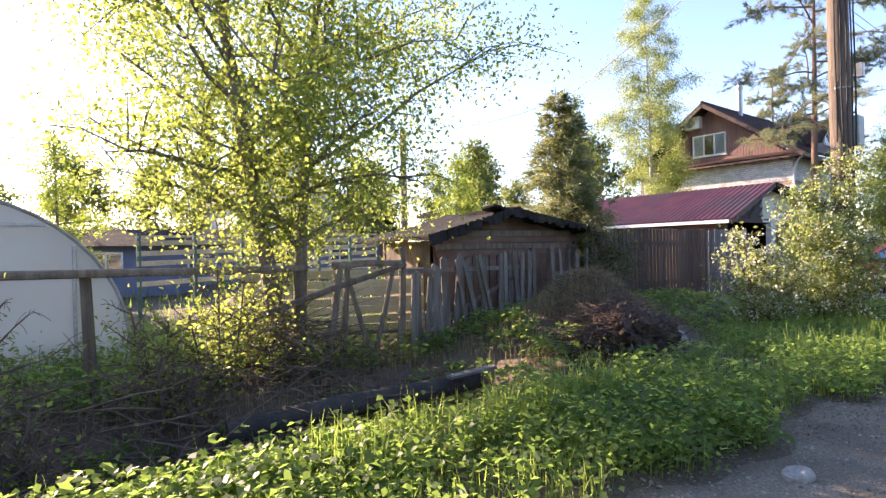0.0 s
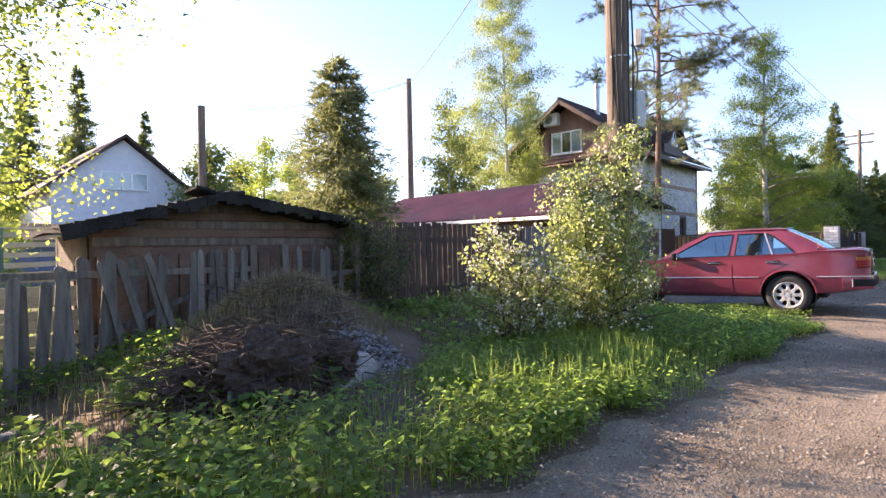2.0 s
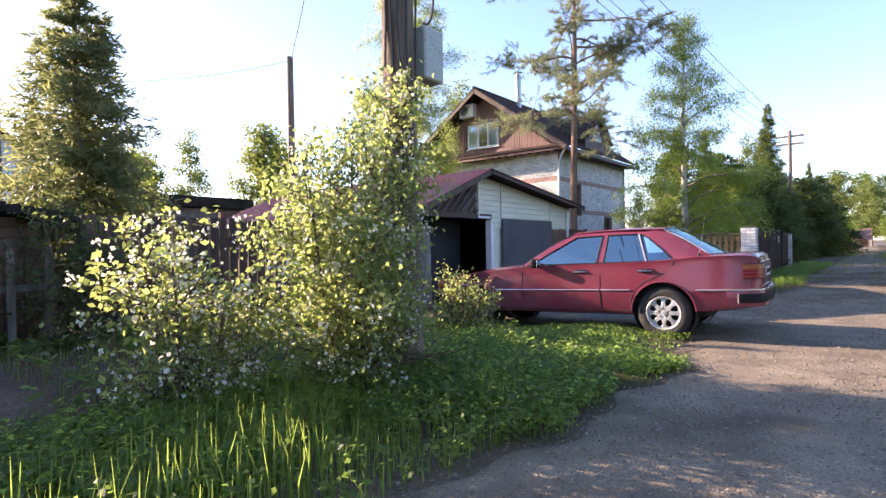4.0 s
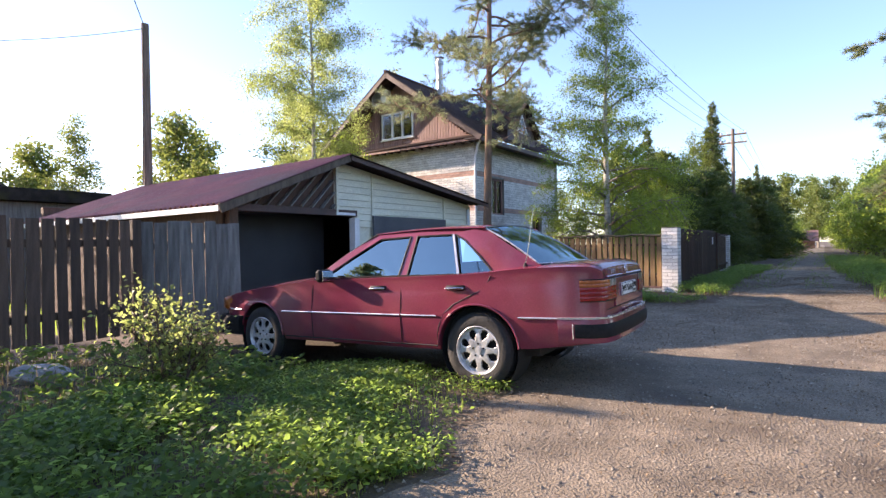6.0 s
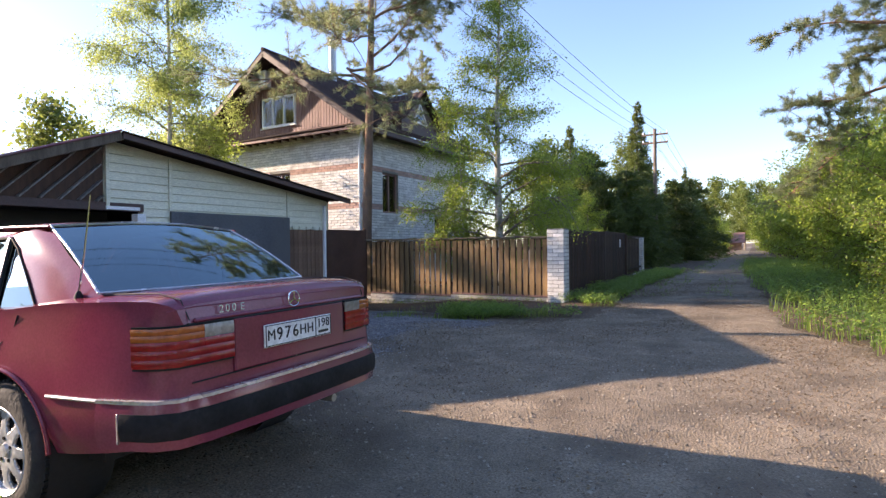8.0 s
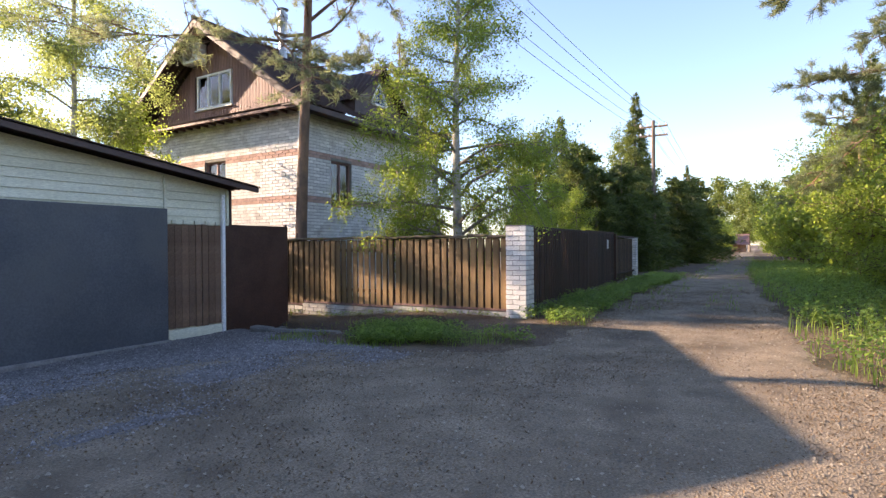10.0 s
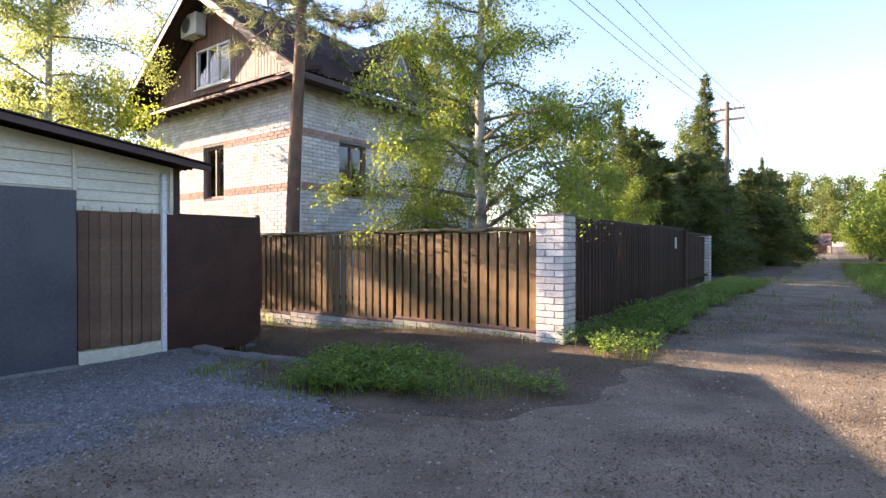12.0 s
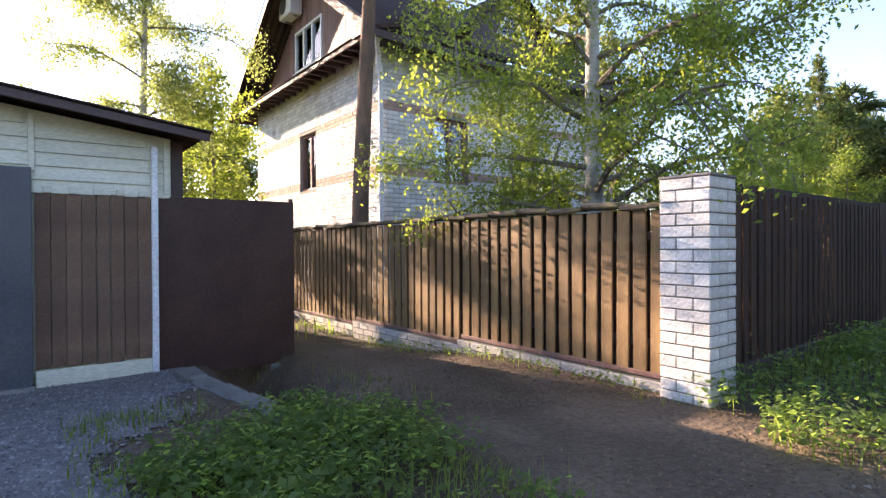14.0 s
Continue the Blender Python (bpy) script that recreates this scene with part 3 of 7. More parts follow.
# wooden gable over the brickwork
gx = HX0 + 0.1
AP = 7.62
Build().prism([(HY0 - 0.05, HZ), (HY1 + 0.05, HZ), (12.5, AP)], 0, gx + 0.035, gx + 0.15).ob("gable_backing", M_FASCIA, house)
gable_meshes = {}
y = HY0 + 0.08
while y < HY1 - 0.05:
    top = AP - abs(y - 12.5) * (AP - HZ) / 3.5 - 0.1
    for z0, z1 in ([(HZ + 0.08, 5.4), (6.46, top)] if 11.72 < y < 13.4 else [(HZ + 0.08, top)]):
        if z1 - z0 > 0.08:
            b = box_mesh("board", (0.03, 0.115, z1 - z0), 0.005, M_CLAD)
            piece("board", b, house, pose(gx + random.uniform(0, 0.006), y, (z0 + z1) / 2))
    y += 0.122
window(house, (gx, 12.56, 5.93), 1.56, 1.02, (-1, 0), M_WHITE, 3, label="white three-pane attic window")
for dy in (-0.5, 0.5):
    Build().box((gx + 0.022, 12.56 + dy, 5.93), (0.006, 0.44, 0.9)).ob("curtain", M_WHITE, house, "white curtain behind the attic window")
# pent strip and eaves
Build().prism([(24.85, 4.93), (25.5, 5.16), (25.5, 5.04), (24.85, 4.87)], 1, 8.42, 16.6).ob("pent_roof", M_DARKROOF, house)
Build().box((24.87, 12.5, 4.86), (0.04, 8.1, 0.13), 0.006).ob("fascia", M_CLAD, house)
for i in range(22):
    piece("rafter_end", box_mesh("rafter_end", (0.5, 0.06, 0.09), 0.005, M_FASCIA), house, pose(25.12, 8.75 + i * 0.36, 4.87))
RZ0, RAP = 4.93, 7.8
for s in (-1, 1):
    ye = 12.5 + s * 4.1
    corrugated("roof", (24.75, ye, RZ0), (32.8, ye, RZ0), (32.8, 12.5, RAP), (24.75, 12.5, RAP), M_DARKROOF, house, 46)
    Build().bar((24.78, ye, RZ0 - 0.1), (24.78, 12.5, RAP - 0.1), 0.04, 0.2, 0.005).ob("barge_board", M_FASCIA, house)
    Build().box((28.8, ye - s * 0.02, RZ0 - 0.12), (8.0, 0.03, 0.14), 0.005).ob("fascia", M_FASCIA, house)
    Build().box((28.8, 12.5 + s * 3.75, RZ0 - 0.06), (8.0, 0.65, 0.03)).ob("soffit", M_FASCIA, house)
Build().tube([(24.75, 12.5, RAP + 0.02), (32.8, 12.5, RAP + 0.02)], 0.07, 8).ob("ridge_cap", M_DARKROOF, house, "", True)
# dormer
DX, DZ = 28.5, 6.75
for s in (-1, 1):
    corrugated("dormer_roof", (DX + s * 1.3, 8.55, 5.55), (DX + s * 1.3, 9.55, 5.55), (DX, 11.2, DZ), (DX, 8.5, DZ), M_DARKROOF, house, 9, 0.014)
Build().prism([(DX - 1.15, 5.2), (DX + 1.15, 5.2), (DX + 1.15, 5.6), (DX, DZ - 0.08), (DX - 1.15, 5.6)], 1, 8.78, 8.9).ob("dormer_front", M_FASCIA, house)
Build().prism([(8.9, 5.2), (10.2, 5.62), (8.9, 5.62)], 0, DX - 1.15, DX - 1.05).ob("dormer_cheek", M_FASCIA, house)
dormer_window = Build()
for p, q in (((DX - 0.42, 5.62), (DX + 0.42, 5.62)), ((DX - 0.42, 5.62), (DX, 6.3)), ((DX + 0.42, 5.62), (DX, 6.3))):
    dormer_window.bar((p[0], 8.765, p[1]), (q[0], 8.765, q[1]), 0.05, 0.05)
win = dormer_window.ob("window", M_WHITE, house, "small white triangular dormer window")
Build().prism([(DX - 0.38, 5.64), (DX + 0.38, 5.64), (DX, 6.25)], 1, 8.758, 8.77).ob("pane", G_WINDOW, win)
# chimney, downpipe, air conditioner
Build().lathe([(0, 0.13), (1.5, 0.13), (1.5, 0.17), (1.62, 0.17), (1.62, 0.1), (1.75, 0.1), (1.78, 0.2), (1.86, 0.0)], (27.8, 12.15, 7.3), 2, 16).ob("chimney", M_METAL, house, "bright metal flue pipe", True)
Build().tube([(25.0, 8.5, 4.85), (25.1, 8.7, 4.7), (25.34, 8.98, 4.35), (25.34, 8.98, 0.1)], 0.045, 10).ob("downpipe", M_WHITE, house, "white rainwater pipe", True)
ac = thing("air_conditioner", (25.3, 13.2, 6.75), "white outdoor air conditioner unit on the gable", "air conditioner")
Build().box((25.3, 13.2, 7.03), (0.3, 0.74, 0.56), 0.02).ob("casing", M_WHITE, ac)
Build().lathe([(0, 0.2), (-0.015, 0.2), (-0.015, 0.17), (-0.005, 0.16), (-0.005, 0.0)], (25.148, 13.28, 7.03), 0, 24).ob("fan_grille", M_METAL, ac, "round grey fan grille", True)
for dy in (-0.25, 0.25):
    Build().box((25.42, 13.2 + dy, 6.735), (0.3, 0.04, 0.03)).ob("bracket", M_METAL, ac)

# ---- garage ----
garage = thing("garage", (17.8, 10, 0), "low wooden garage with cream siding and red corrugated roof", "garage")
GY, GRX, GRZ = 6.75, 16.68, 2.97
def gable_z(x):
    return GRZ - 0.07 - (GRX - x) * 0.385 if x < GRX else GRZ - 0.07 - (x - GRX) * 0.128
corrugated("roof", (14.0, 6.35, 1.93), (14.0, 14.2, 1.93), (GRX, 14.2, GRZ + 0.02), (GRX, 6.35, GRZ + 0.02), M_REDROOF, garage, 52, 0.02, label="red corrugated roof sheet")
corrugated("roof", (21.7, 6.3, 2.34), (21.7, 14.2, 2.34), (GRX, 14.2, GRZ), (GRX, 6.3, GRZ), M_DARKROOF, garage, 52, 0.015)
Build().bar((14.0, 6.38, 1.85), (GRX, 6.38, GRZ - 0.05), 0.03, 0.14, 0.004).ob("barge_board", M_OLDWOOD, garage)
Build().bar((GRX, 6.34, GRZ - 0.06), (21.68, 6.34, 2.28), 0.03, 0.08, 0.004).ob("barge_board", M_FASCIA, garage)
Build().box((14.03, 10.3, 1.86), (0.03, 7.7, 0.09), 0.004).ob("fascia", M_WHITE, garage, "white eave board")
wall_with_holes("wall", 0, 14.3, 0.14, GY + 0.12, 14.1, -0.1, 1.95, [], M_PLANK, garage)
Build().box((21.45, 10.3, 1.05), (0.14, 6.9, 2.5)).ob("wall", M_FASCIA, garage)
Build().box((17.9, 14.05, 1.1), (7.1, 0.14, 2.4)).ob("wall", M_PLANK, garage)
# near-black ceiling: the shade of the unlit inside is put into its colour
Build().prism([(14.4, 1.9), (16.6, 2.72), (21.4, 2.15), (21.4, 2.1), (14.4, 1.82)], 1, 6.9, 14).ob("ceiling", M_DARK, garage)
# opening on the dark inside, with a steel gate leaf folded back; the leaf's near-black is painted shade
Build().box((14.45, GY + 0.03, 0.9), (0.16, 0.14, 2.15), 0.008).ob("door_post", M_PLANK, garage)
Build().box((17.12, GY - 0.02, 0.8), (0.13, 0.16, 2.05), 0.006).ob("door_post", M_WHITE, garage, "white door post")
Build().box((15.8, GY + 0.03, 1.92), (2.8, 0.12, 0.12), 0.006).ob("lintel", M_FASCIA, garage)
Build().box((15.83, GY + 0.9, 0.86), (2.62, 0.05, 2.05), 0.006).ob("gate_leaf", material("shaded_gate_sheet", (0.016, 0.017, 0.021), (0.026, 0.028, 0.033), 2, 0.6, 0.15), garage, "steel garage gate, near-black for the opening's shade")
Build().prism([(14.45, 1.97), (16.62, 1.97), (16.62, gable_z(16.62)), (14.45, gable_z(14.45))], 1, GY + 0.02, GY + 0.07).ob("gable_backing", M_DARKBOARD, garage)
for i in range(13):
    # slanting boards over the opening
    xa = 14.1 + i * 0.24
    pts = []
    for k in range(31):
        x, z = xa + 0.045 * k, 1.98 + 0.045 * k
        if 14.5 < x < 16.6 and z < gable_z(x) - 0.03:
            pts.append((x, z))
    if len(pts) > 2:
        Build().bar((pts[0][0], GY - 0.0, pts[0][1]), (pts[-1][0], GY - 0.0, pts[-1][1]), 0.15, 0.02, 0.004).ob("slanting_board", M_GREYWOOD, garage)
# cream siding with battens
Build().prism([(16.63, 1.92), (17.18, 1.92), (17.18, -0.25), (21.38, -0.25), (21.38, gable_z(21.38)), (16.68, gable_z(16.68)), (16.63, gable_z(16.63))], 1, GY + 0.02, GY + 0.1).ob("front_wall", M_SIDING, garage)
z = 0.1
k = 0
while z < 2.9:
    hi = min(21.36, GRX + (GRZ - 0.09 - z - 0.13) / 0.128)
    lo = 16.64 if z > 1.9 else 17.19
    if z > 1.6 and hi - lo > 0.2:
        v = [(lo, GY + 0.02, z), (hi, GY + 0.02, z), (hi, GY - 0.022, z), (lo, GY - 0.022, z), (lo, GY + 0.02, z + 0.128), (hi, GY + 0.02, z + 0.128), (hi, GY + 0.002, z + 0.128), (lo, GY + 0.002, z + 0.128)]
        Build().add(v, [(0, 1, 2, 3), (4, 7, 6, 5), (2, 1, 5, 6), (3, 2, 6, 7), (0, 3, 7, 4), (0, 4, 5, 1)]).ob("siding_board", M_SIDING, garage)
    z += 0.13
for x, z0 in ((16.66, 1.9), (17.64, 1.9), (20.18, 1.86), (21.33, 1.7)):
    Build().box((x, GY - 0.025, (z0 + gable_z(x)) / 2 - 0.02), (0.05, 0.03, gable_z(x) - z0 - 0.04), 0.004).ob("batten", M_SIDING, garage)
Build().box((16.88, GY - 0.03, 1.9), (0.5, 0.035, 0.05), 0.004).ob("batten", M_WHITE, garage)
# steel panel, board infill, white post
Build().box((18.85, GY - 0.05, -0.24), (2.7, 0.24, 0.16), 0.015).ob("threshold", M_MORTAR, garage, "grey concrete threshold")
Build().box((18.9, GY - 0.06, 0.83), (2.56, 0.05, 2.12), 0.006).ob("steel_gate", M_STEELBLUE, garage, "flat grey steel gate leaf")
boards(garage, (20.2, GY - 0.03), (21.18, GY - 0.03), -0.02, 1.66, 0.115, 0.122, M_RUSTWOOD, 0.025, "infill_board", seed=3, jag=0.02)
Build().box((20.69, GY - 0.045, -0.13), (0.98, 0.03, 0.2), 0.005).ob("kick_board", M_SIDING, garage)
for i in range(5):
    Build().box((20.3 + i * 0.2, GY - 0.05, 1.69), (0.07, 0.03, 0.06), 0.004).ob("siding_clip", M_SIDING, garage)
Build().box((21.21, GY - 0.06, 0.98), (0.06, 0.06, 2.42), 0.005).ob("post", M_WHITE, garage, "white steel post")

yard_gate = thing("yard_gate", (22.0, 6.78, -0.2), "dark brown sheet metal yard gate leaf", "gate")
Build().box((22.0, 6.75, 0.705), (1.5, 0.012, 1.95), 0.003).ob("sheet", M_BROWNSHEET, yard_gate)
for x in (21.29, 22.72):
    Build().box((x, 6.78, 0.66), (0.05, 0.05, 2.12), 0.004).ob("stile", M_BROWNSHEET, yard_gate)
for z in (-0.2, 0.75, 1.64):
    Build().box((22.0, 6.78, z), (1.4, 0.04, 0.05), 0.004).ob("rail", M_BROWNSHEET, yard_gate)

# ---- brick pillars and board fences ----
def pillar(x0, y0, w, z0, rows, label):
    p = thing("brick_pillar", (x0 + w / 2, y0 + w / 2, z0), label, "pillar", "brick fence pillars")
    h = rows * 0.087
    Build().box((x0 + w / 2, y0 + w / 2, z0 + h / 2), (w - 0.03, w - 0.03, h)).ob("core", M_MORTAR, p)
    for k, (o, al, out) in enumerate((((x0, y0 + 0.015, z0), (1, 0), (0, -1)), ((x0, y0 + w - 0.015, z0), (1, 0), (0, 1)), ((x0 + 0.015, y0, z0), (0, 1), (-1, 0)), ((x0 + w - 0.015, y0, z0), (0, 1), (1, 0)))):
        brick_wall(p, o, al, out, rows, w, (M_BRICK, M_BRICK), half=0.5, depth=0.03)
    Build().box((x0 + w / 2, y0 + w / 2, z0 + h + 0.01), (w + 0.01, w + 0.01, 0.02), 0.005).ob("cap", M_MORTAR, p)
    return p


pillar(23.93, 2.19, 0.385, -0.12, 20, "white silicate brick fence corner pillar")
pillar(35.7, 2.55, 0.385, -0.12, 19, "white silicate brick pillar at the fence end")

side_fence = thing("side_fence", (24.12, 6, 0), "brown board fence on a white brick base", "fence")
FX = 24.12
M_STAINED = material("stained_concrete", (0.13, 0.125, 0.115), (0.22, 0.21, 0.19), 3, 0.95, 0.5, c3=(0.09, 0.1, 0.06))
M_OLDBRICK = material("dirty_white_brick", (0.42, 0.41, 0.38), (0.6, 0.58, 0.54), 5, 0.9, 0.4, c3=(0.2, 0.19, 0.14), piece=0.2, island=0.2)
for k, (ya, yb, zt) in enumerate(((2.58, 5.1, 0.085), (5.1, 7.6, 0.025), (7.6, 10.2, -0.04))):
    Build().box((FX, (ya + yb) / 2, zt - 0.23), (0.2, yb - ya, 0.44)).ob("base_core", M_STAINED, side_fence)
    brick_wall(side_fence, (FX - 0.105, ya, zt - 0.27), (0, 1), (-1, 0), 3, yb - ya, (M_OLDBRICK, M_OLDBRICK), limit=90)
    # back boards in a darker brown, which paints in the shade of the gaps
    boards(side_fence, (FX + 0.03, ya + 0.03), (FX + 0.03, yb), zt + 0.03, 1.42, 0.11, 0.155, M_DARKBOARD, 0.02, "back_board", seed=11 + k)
    boards(side_fence, (FX - 0.04, ya + 0.02), (FX - 0.04, yb), zt + 0.02, 1.42, 0.112, 0.155, M_BOARD, 0.022, "board", jag=0.015, lean=0.5, seed=12 + k)
    Build().box((FX - 0.05, (ya + yb) / 2, zt + 0.02), (0.03, yb - ya, 0.04), 0.004).ob("bottom_rail", M_CLAD, side_fence)
# rails share that darker brown, shade in the colour
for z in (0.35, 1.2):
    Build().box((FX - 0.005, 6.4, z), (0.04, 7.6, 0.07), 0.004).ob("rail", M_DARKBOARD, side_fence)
r0 = random.Random(4)
M_MOSSWOOD = material("mossy_wood", (0.1, 0.075, 0.05), (0.2, 0.15, 0.1), 4, 0.95, 0.7, c3=(0.13, 0.13, 0.04), piece=0.3)
cap_mesh = box_mesh("cap_board", (0.17, 0.41, 0.05), 0.014, M_MOSSWOOD)
for i in range(19):
    piece("cap_board", cap_mesh, side_fence, pose(FX + r0.uniform(-0.012, 0.012), 2.8 + i * 0.4, 1.455 + r0.uniform(-0.012, 0.014), r0.uniform(-3, 3), r0.uniform(-7, 7), r0.uniform(-2, 2)))

front_fence = thing("front_fence", (30, 2.4, 0), "dark brown board fence with gate along the road", "fence")
boards(front_fence, (24.34, 2.42), (29.0, 2.5), 0.12, 1.6, 0.1, 0.15, M_DARKBOARD, 0.022, "board", jag=0.01, seed=21)
boards(front_fence, (24.34, 2.46), (29.0, 2.54), 0.1, 1.55, 0.1, 0.15, M_DARKBOARD, 0.02, "back_board", seed=22)
boards(front_fence, (29.1, 2.5), (32.2, 2.56), 0.15, 1.62, 0.12, 0.14, M_DARKBOARD, 0.022, "board", seed=23)
boards(front_fence, (32.3, 2.58), (35.65, 2.68), 0.12, 1.5, 0.1, 0.14, M_PLANK, 0.022, "board", seed=24)
for x0, x1, z in ((24.34, 29.0, 1.62), (29.05, 32.25, 1.64), (32.3, 35.65, 1.55), (24.34, 29.0, 0.3), (29.1, 32.2, 0.4), (32.3, 35.65, 0.35)):
    Build().box(((x0 + x1) / 2, 2.5 + (x0 - 24.3) * 0.012, z), (x1 - x0, 0.07, 0.06), 0.005, (0, 0, 0.9)).ob("rail", M_DARKBOARD, front_fence)
for x in (29.04, 32.26):
    Build().box((x, 2.53, 0.75), (0.09, 0.09, 1.75), 0.006).ob("post", M_BROWNSHEET, front_fence)
Build().box((27, 2.5, 0.02), (5.2, 0.16, 0.22), 0.01).ob("base", M_OLDWOOD, front_fence)
sign = thing("house_number_plate", (31.2, 2.5, 1.2), "small pale number plate on the dark gate", "sign")
Build().box((31.2, 2.5, 1.3), (0.18, 0.01, 0.26), 0.003).ob("plate", M_WHITE, sign)

# ---- shed and plank fence ----
shed = thing("shed", (6.4, 7.8, 0.1), "sagging old wooden shed with a felt roof", "shed")
SY = 6.55
Build().prism([(4.85, 0.0), (8.2, 0.0), (8.2, 1.52), (6.25, 1.84), (4.85, 1.5)], 1, SY + 0.03, SY + 0.12).ob("front_wall", M_RUSTWOOD, shed)
for i in range(6):
    z = 1.24 + i * 0.105
    w0, w1 = 4.87, 8.18
    if z > 1.45:
        w0, w1 = 6.25 - (1.86 - z) * 3.9, 6.25 + (1.86 - z) * 5.6
    Build().box(((w0 + w1) / 2, SY + 0.01, z), (w1 - w0, 0.025, 0.098), 0.004, (random.uniform(-3, 3), random.uniform(-0.5, 0.5), 0)).ob("gable_board", M_OLDWOOD if i % 2 else M_RUSTWOOD, shed)
boards(shed, (4.9, SY), (8.18, SY), 0.05, 1.2, 0.16, 0.165, M_RUSTWOOD, 0.022, "wall_board", seed=31)
Build().box((4.9, 7.3, 0.72), (0.1, 1.4, 1.44)).ob("side_wall", M_OLDWOOD, shed)
Build().box((8.15, 7.3, 0.75), (0.1, 1.4, 1.5)).ob("side_wall", M_OLDWOOD, shed)
Build().box((6.5, 8.0, 0.72), (3.3, 0.1, 1.44)).ob("back_wall", M_OLDWOOD, shed)
def felt(name, p0, p1, sag):
    v, f = [], []
    n, m = 14, 10
    for j in range(m + 1):
        for i in range(n + 1):
            s, t = i / n, j / m
            x = p0[0] + (p1[0] - p0[0]) * s
            zz = p0[1] + (p1[1] - p0[1]) * s - sag * math.sin(math.pi * s) * math.sin(math.pi * t) + 0.018 * math.sin(9 * s + 5 * t) + 0.01 * math.sin(23 * s - 9 * t)
            v.append((x, 6.25 + 1.9 * t + 0.03 * math.sin(11 * s), zz))
    k = len(v)
    v += [(x, yy, zz - 0.06) for x, yy, zz in v]
    w = n + 1
    for j in range(m):
        for i in range(n):
            a = j * w + i
            f += [(a, a + 1, a + w + 1, a + w), (k + a, k + a + w, k + a + w + 1, k + a + 1)]
    for i in range(n):
        f += [(i, k + i, k + i + 1, i + 1), (m * w + i, m * w + i + 1, k + m * w + i + 1, k + m * w + i)]
    for j in range(m):
        f += [(j * w, (j + 1) * w, k + (j + 1) * w, k + j * w), (j * w + n, k + j * w + n, k + (j + 1) * w + n, (j + 1) * w + n)]
    Build().add(v, f).ob(name, M_FELT, shed, "dark mossy roofing felt", True)
felt("roof_felt", (4.55, 1.5), (6.28, 1.93), 0.07)
felt("roof_felt", (6.24, 1.94), (8.4, 1.62), 0.08)
r3 = random.Random(15)
for i in range(34):
    # torn felt hanging over the gable edge
    x = 4.58 + i * 0.113
    zt = 1.5 + (x - 4.55) * 0.249 if x < 6.27 else 1.94 - (x - 6.25) * 0.149
    drop = r3.uniform(0.07, 0.17)
    Build().box((x, 6.235 + r3.uniform(-0.012, 0.012), zt - drop / 2 + 0.025), (0.125, 0.02, drop), 0.004, (r3.uniform(-12, 6), r3.uniform(-16, 8), 0)).ob("felt_edge", M_FELT, shed)
for i in range(5):
    Build().box((6.0 + i * 0.13, 6.5 + r3.uniform(-0.1, 0.2), 1.95 + r3.uniform(-0.01, 0.02)), (0.2, 0.3, 0.06), 0.02, (r3.uniform(-10, 10), r3.uniform(-14, 14), r3.uniform(0, 60))).ob("felt_scrap", M_FELT, shed)

plank_fence = thing("plank_fence", (10.6, 6.35, 0.15), "weathered brown plank fence", "fence")
boards(plank_fence, (8.45, 6.2), (12.95, 6.5), 0.18, 1.64, 0.12, 0.142, M_PLANK, 0.022, "plank", jag=0.03, lean=0.8, seed=41)
for z in (0.5, 1.35):
    Build().bar((8.45, 6.24, z), (12.95, 6.54, z), 0.05, 0.09, 0.004).ob("rail", M_PLANK, plank_fence)
for x in (8.5, 10.7, 12.9):
    Build().box((x, 6.22 + (x - 8.45) * 0.067 + 0.07, 0.8), (0.1, 0.1, 1.7), 0.008).ob("post", M_OLDWOOD, plank_fence)

old_gate = thing("old_board_gate", (13.5, 6.35, 0), "grey weathered board gate leaning open", "gate")
boards(old_gate, (12.98, 6.6), (14.1, 6.05), 0.1, 1.62, 0.15, 0.152, M_GREYWOOD, 0.024, "board", jag=0.05, lean=1.2, seed=43)
for z in (0.45, 1.3):
    Build().bar((12.98, 6.64, z), (14.1, 6.09, z), 0.04, 0.09, 0.004).ob("ledge", M_OLDWOOD, old_gate)

# broken picket fence before the shed
pickets = thing("picket_fence", (5.9, 6.05, 0.2), "broken grey picket fence with leaning pickets", "fence")
r1 = random.Random(8)
x = 4.05
while x < 7.9:
    if 6.45 < x < 6.95:
        x += 0.13
        continue
    lean = r1.uniform(-4, 4) + (16 if 4.9 < x < 6.45 and r1.random() < 0.45 else 0)
    h = r1.uniform(1.0, 1.12) if x > 5 else r1.uniform(1.08, 1.22)
    zb = float(ground_z(x, 6.03)) - 0.04
    b = Build()
    m = pose(x, 6.03 + r1.uniform(-0.04, 0.04), zb, r1.uniform(-4, 4), -lean, r1.uniform(-8, 8))
    w = r1.uniform(0.032, 0.05) if x > 4.9 else r1.uniform(0.05, 0.062)
    prof = [(-w, 0), (w, 0), (w, h - 0.05), (w * r1.uniform(-0.6, 0.6), h), (-w, h - 0.04)]
    v = [m @ Vector((p, s, q)) for s in (-0.011, 0.011) for p, q in prof]
    b.add(v, [(0, 1, 2, 3, 4), (9, 8, 7, 6, 5)] + [(i, i + 5, (i + 1) % 5 + 5, (i + 1) % 5) for i in range(5)])
    b.ob("picket", M_PICKET, pickets)
    x += r1.uniform(0.105, 0.14) if x < 6.5 else 0.165
Build().bar((3.9, 6.08, 1.02), (6.5, 6.08, 1.0), 0.04, 0.07, 0.005).ob("rail", M_PICKET, pickets)
Build().bar((4.6, 6.08, 0.3), (6.3, 6.08, 0.95), 0.04, 0.06, 0.005).ob("rail", M_PICKET, pickets)
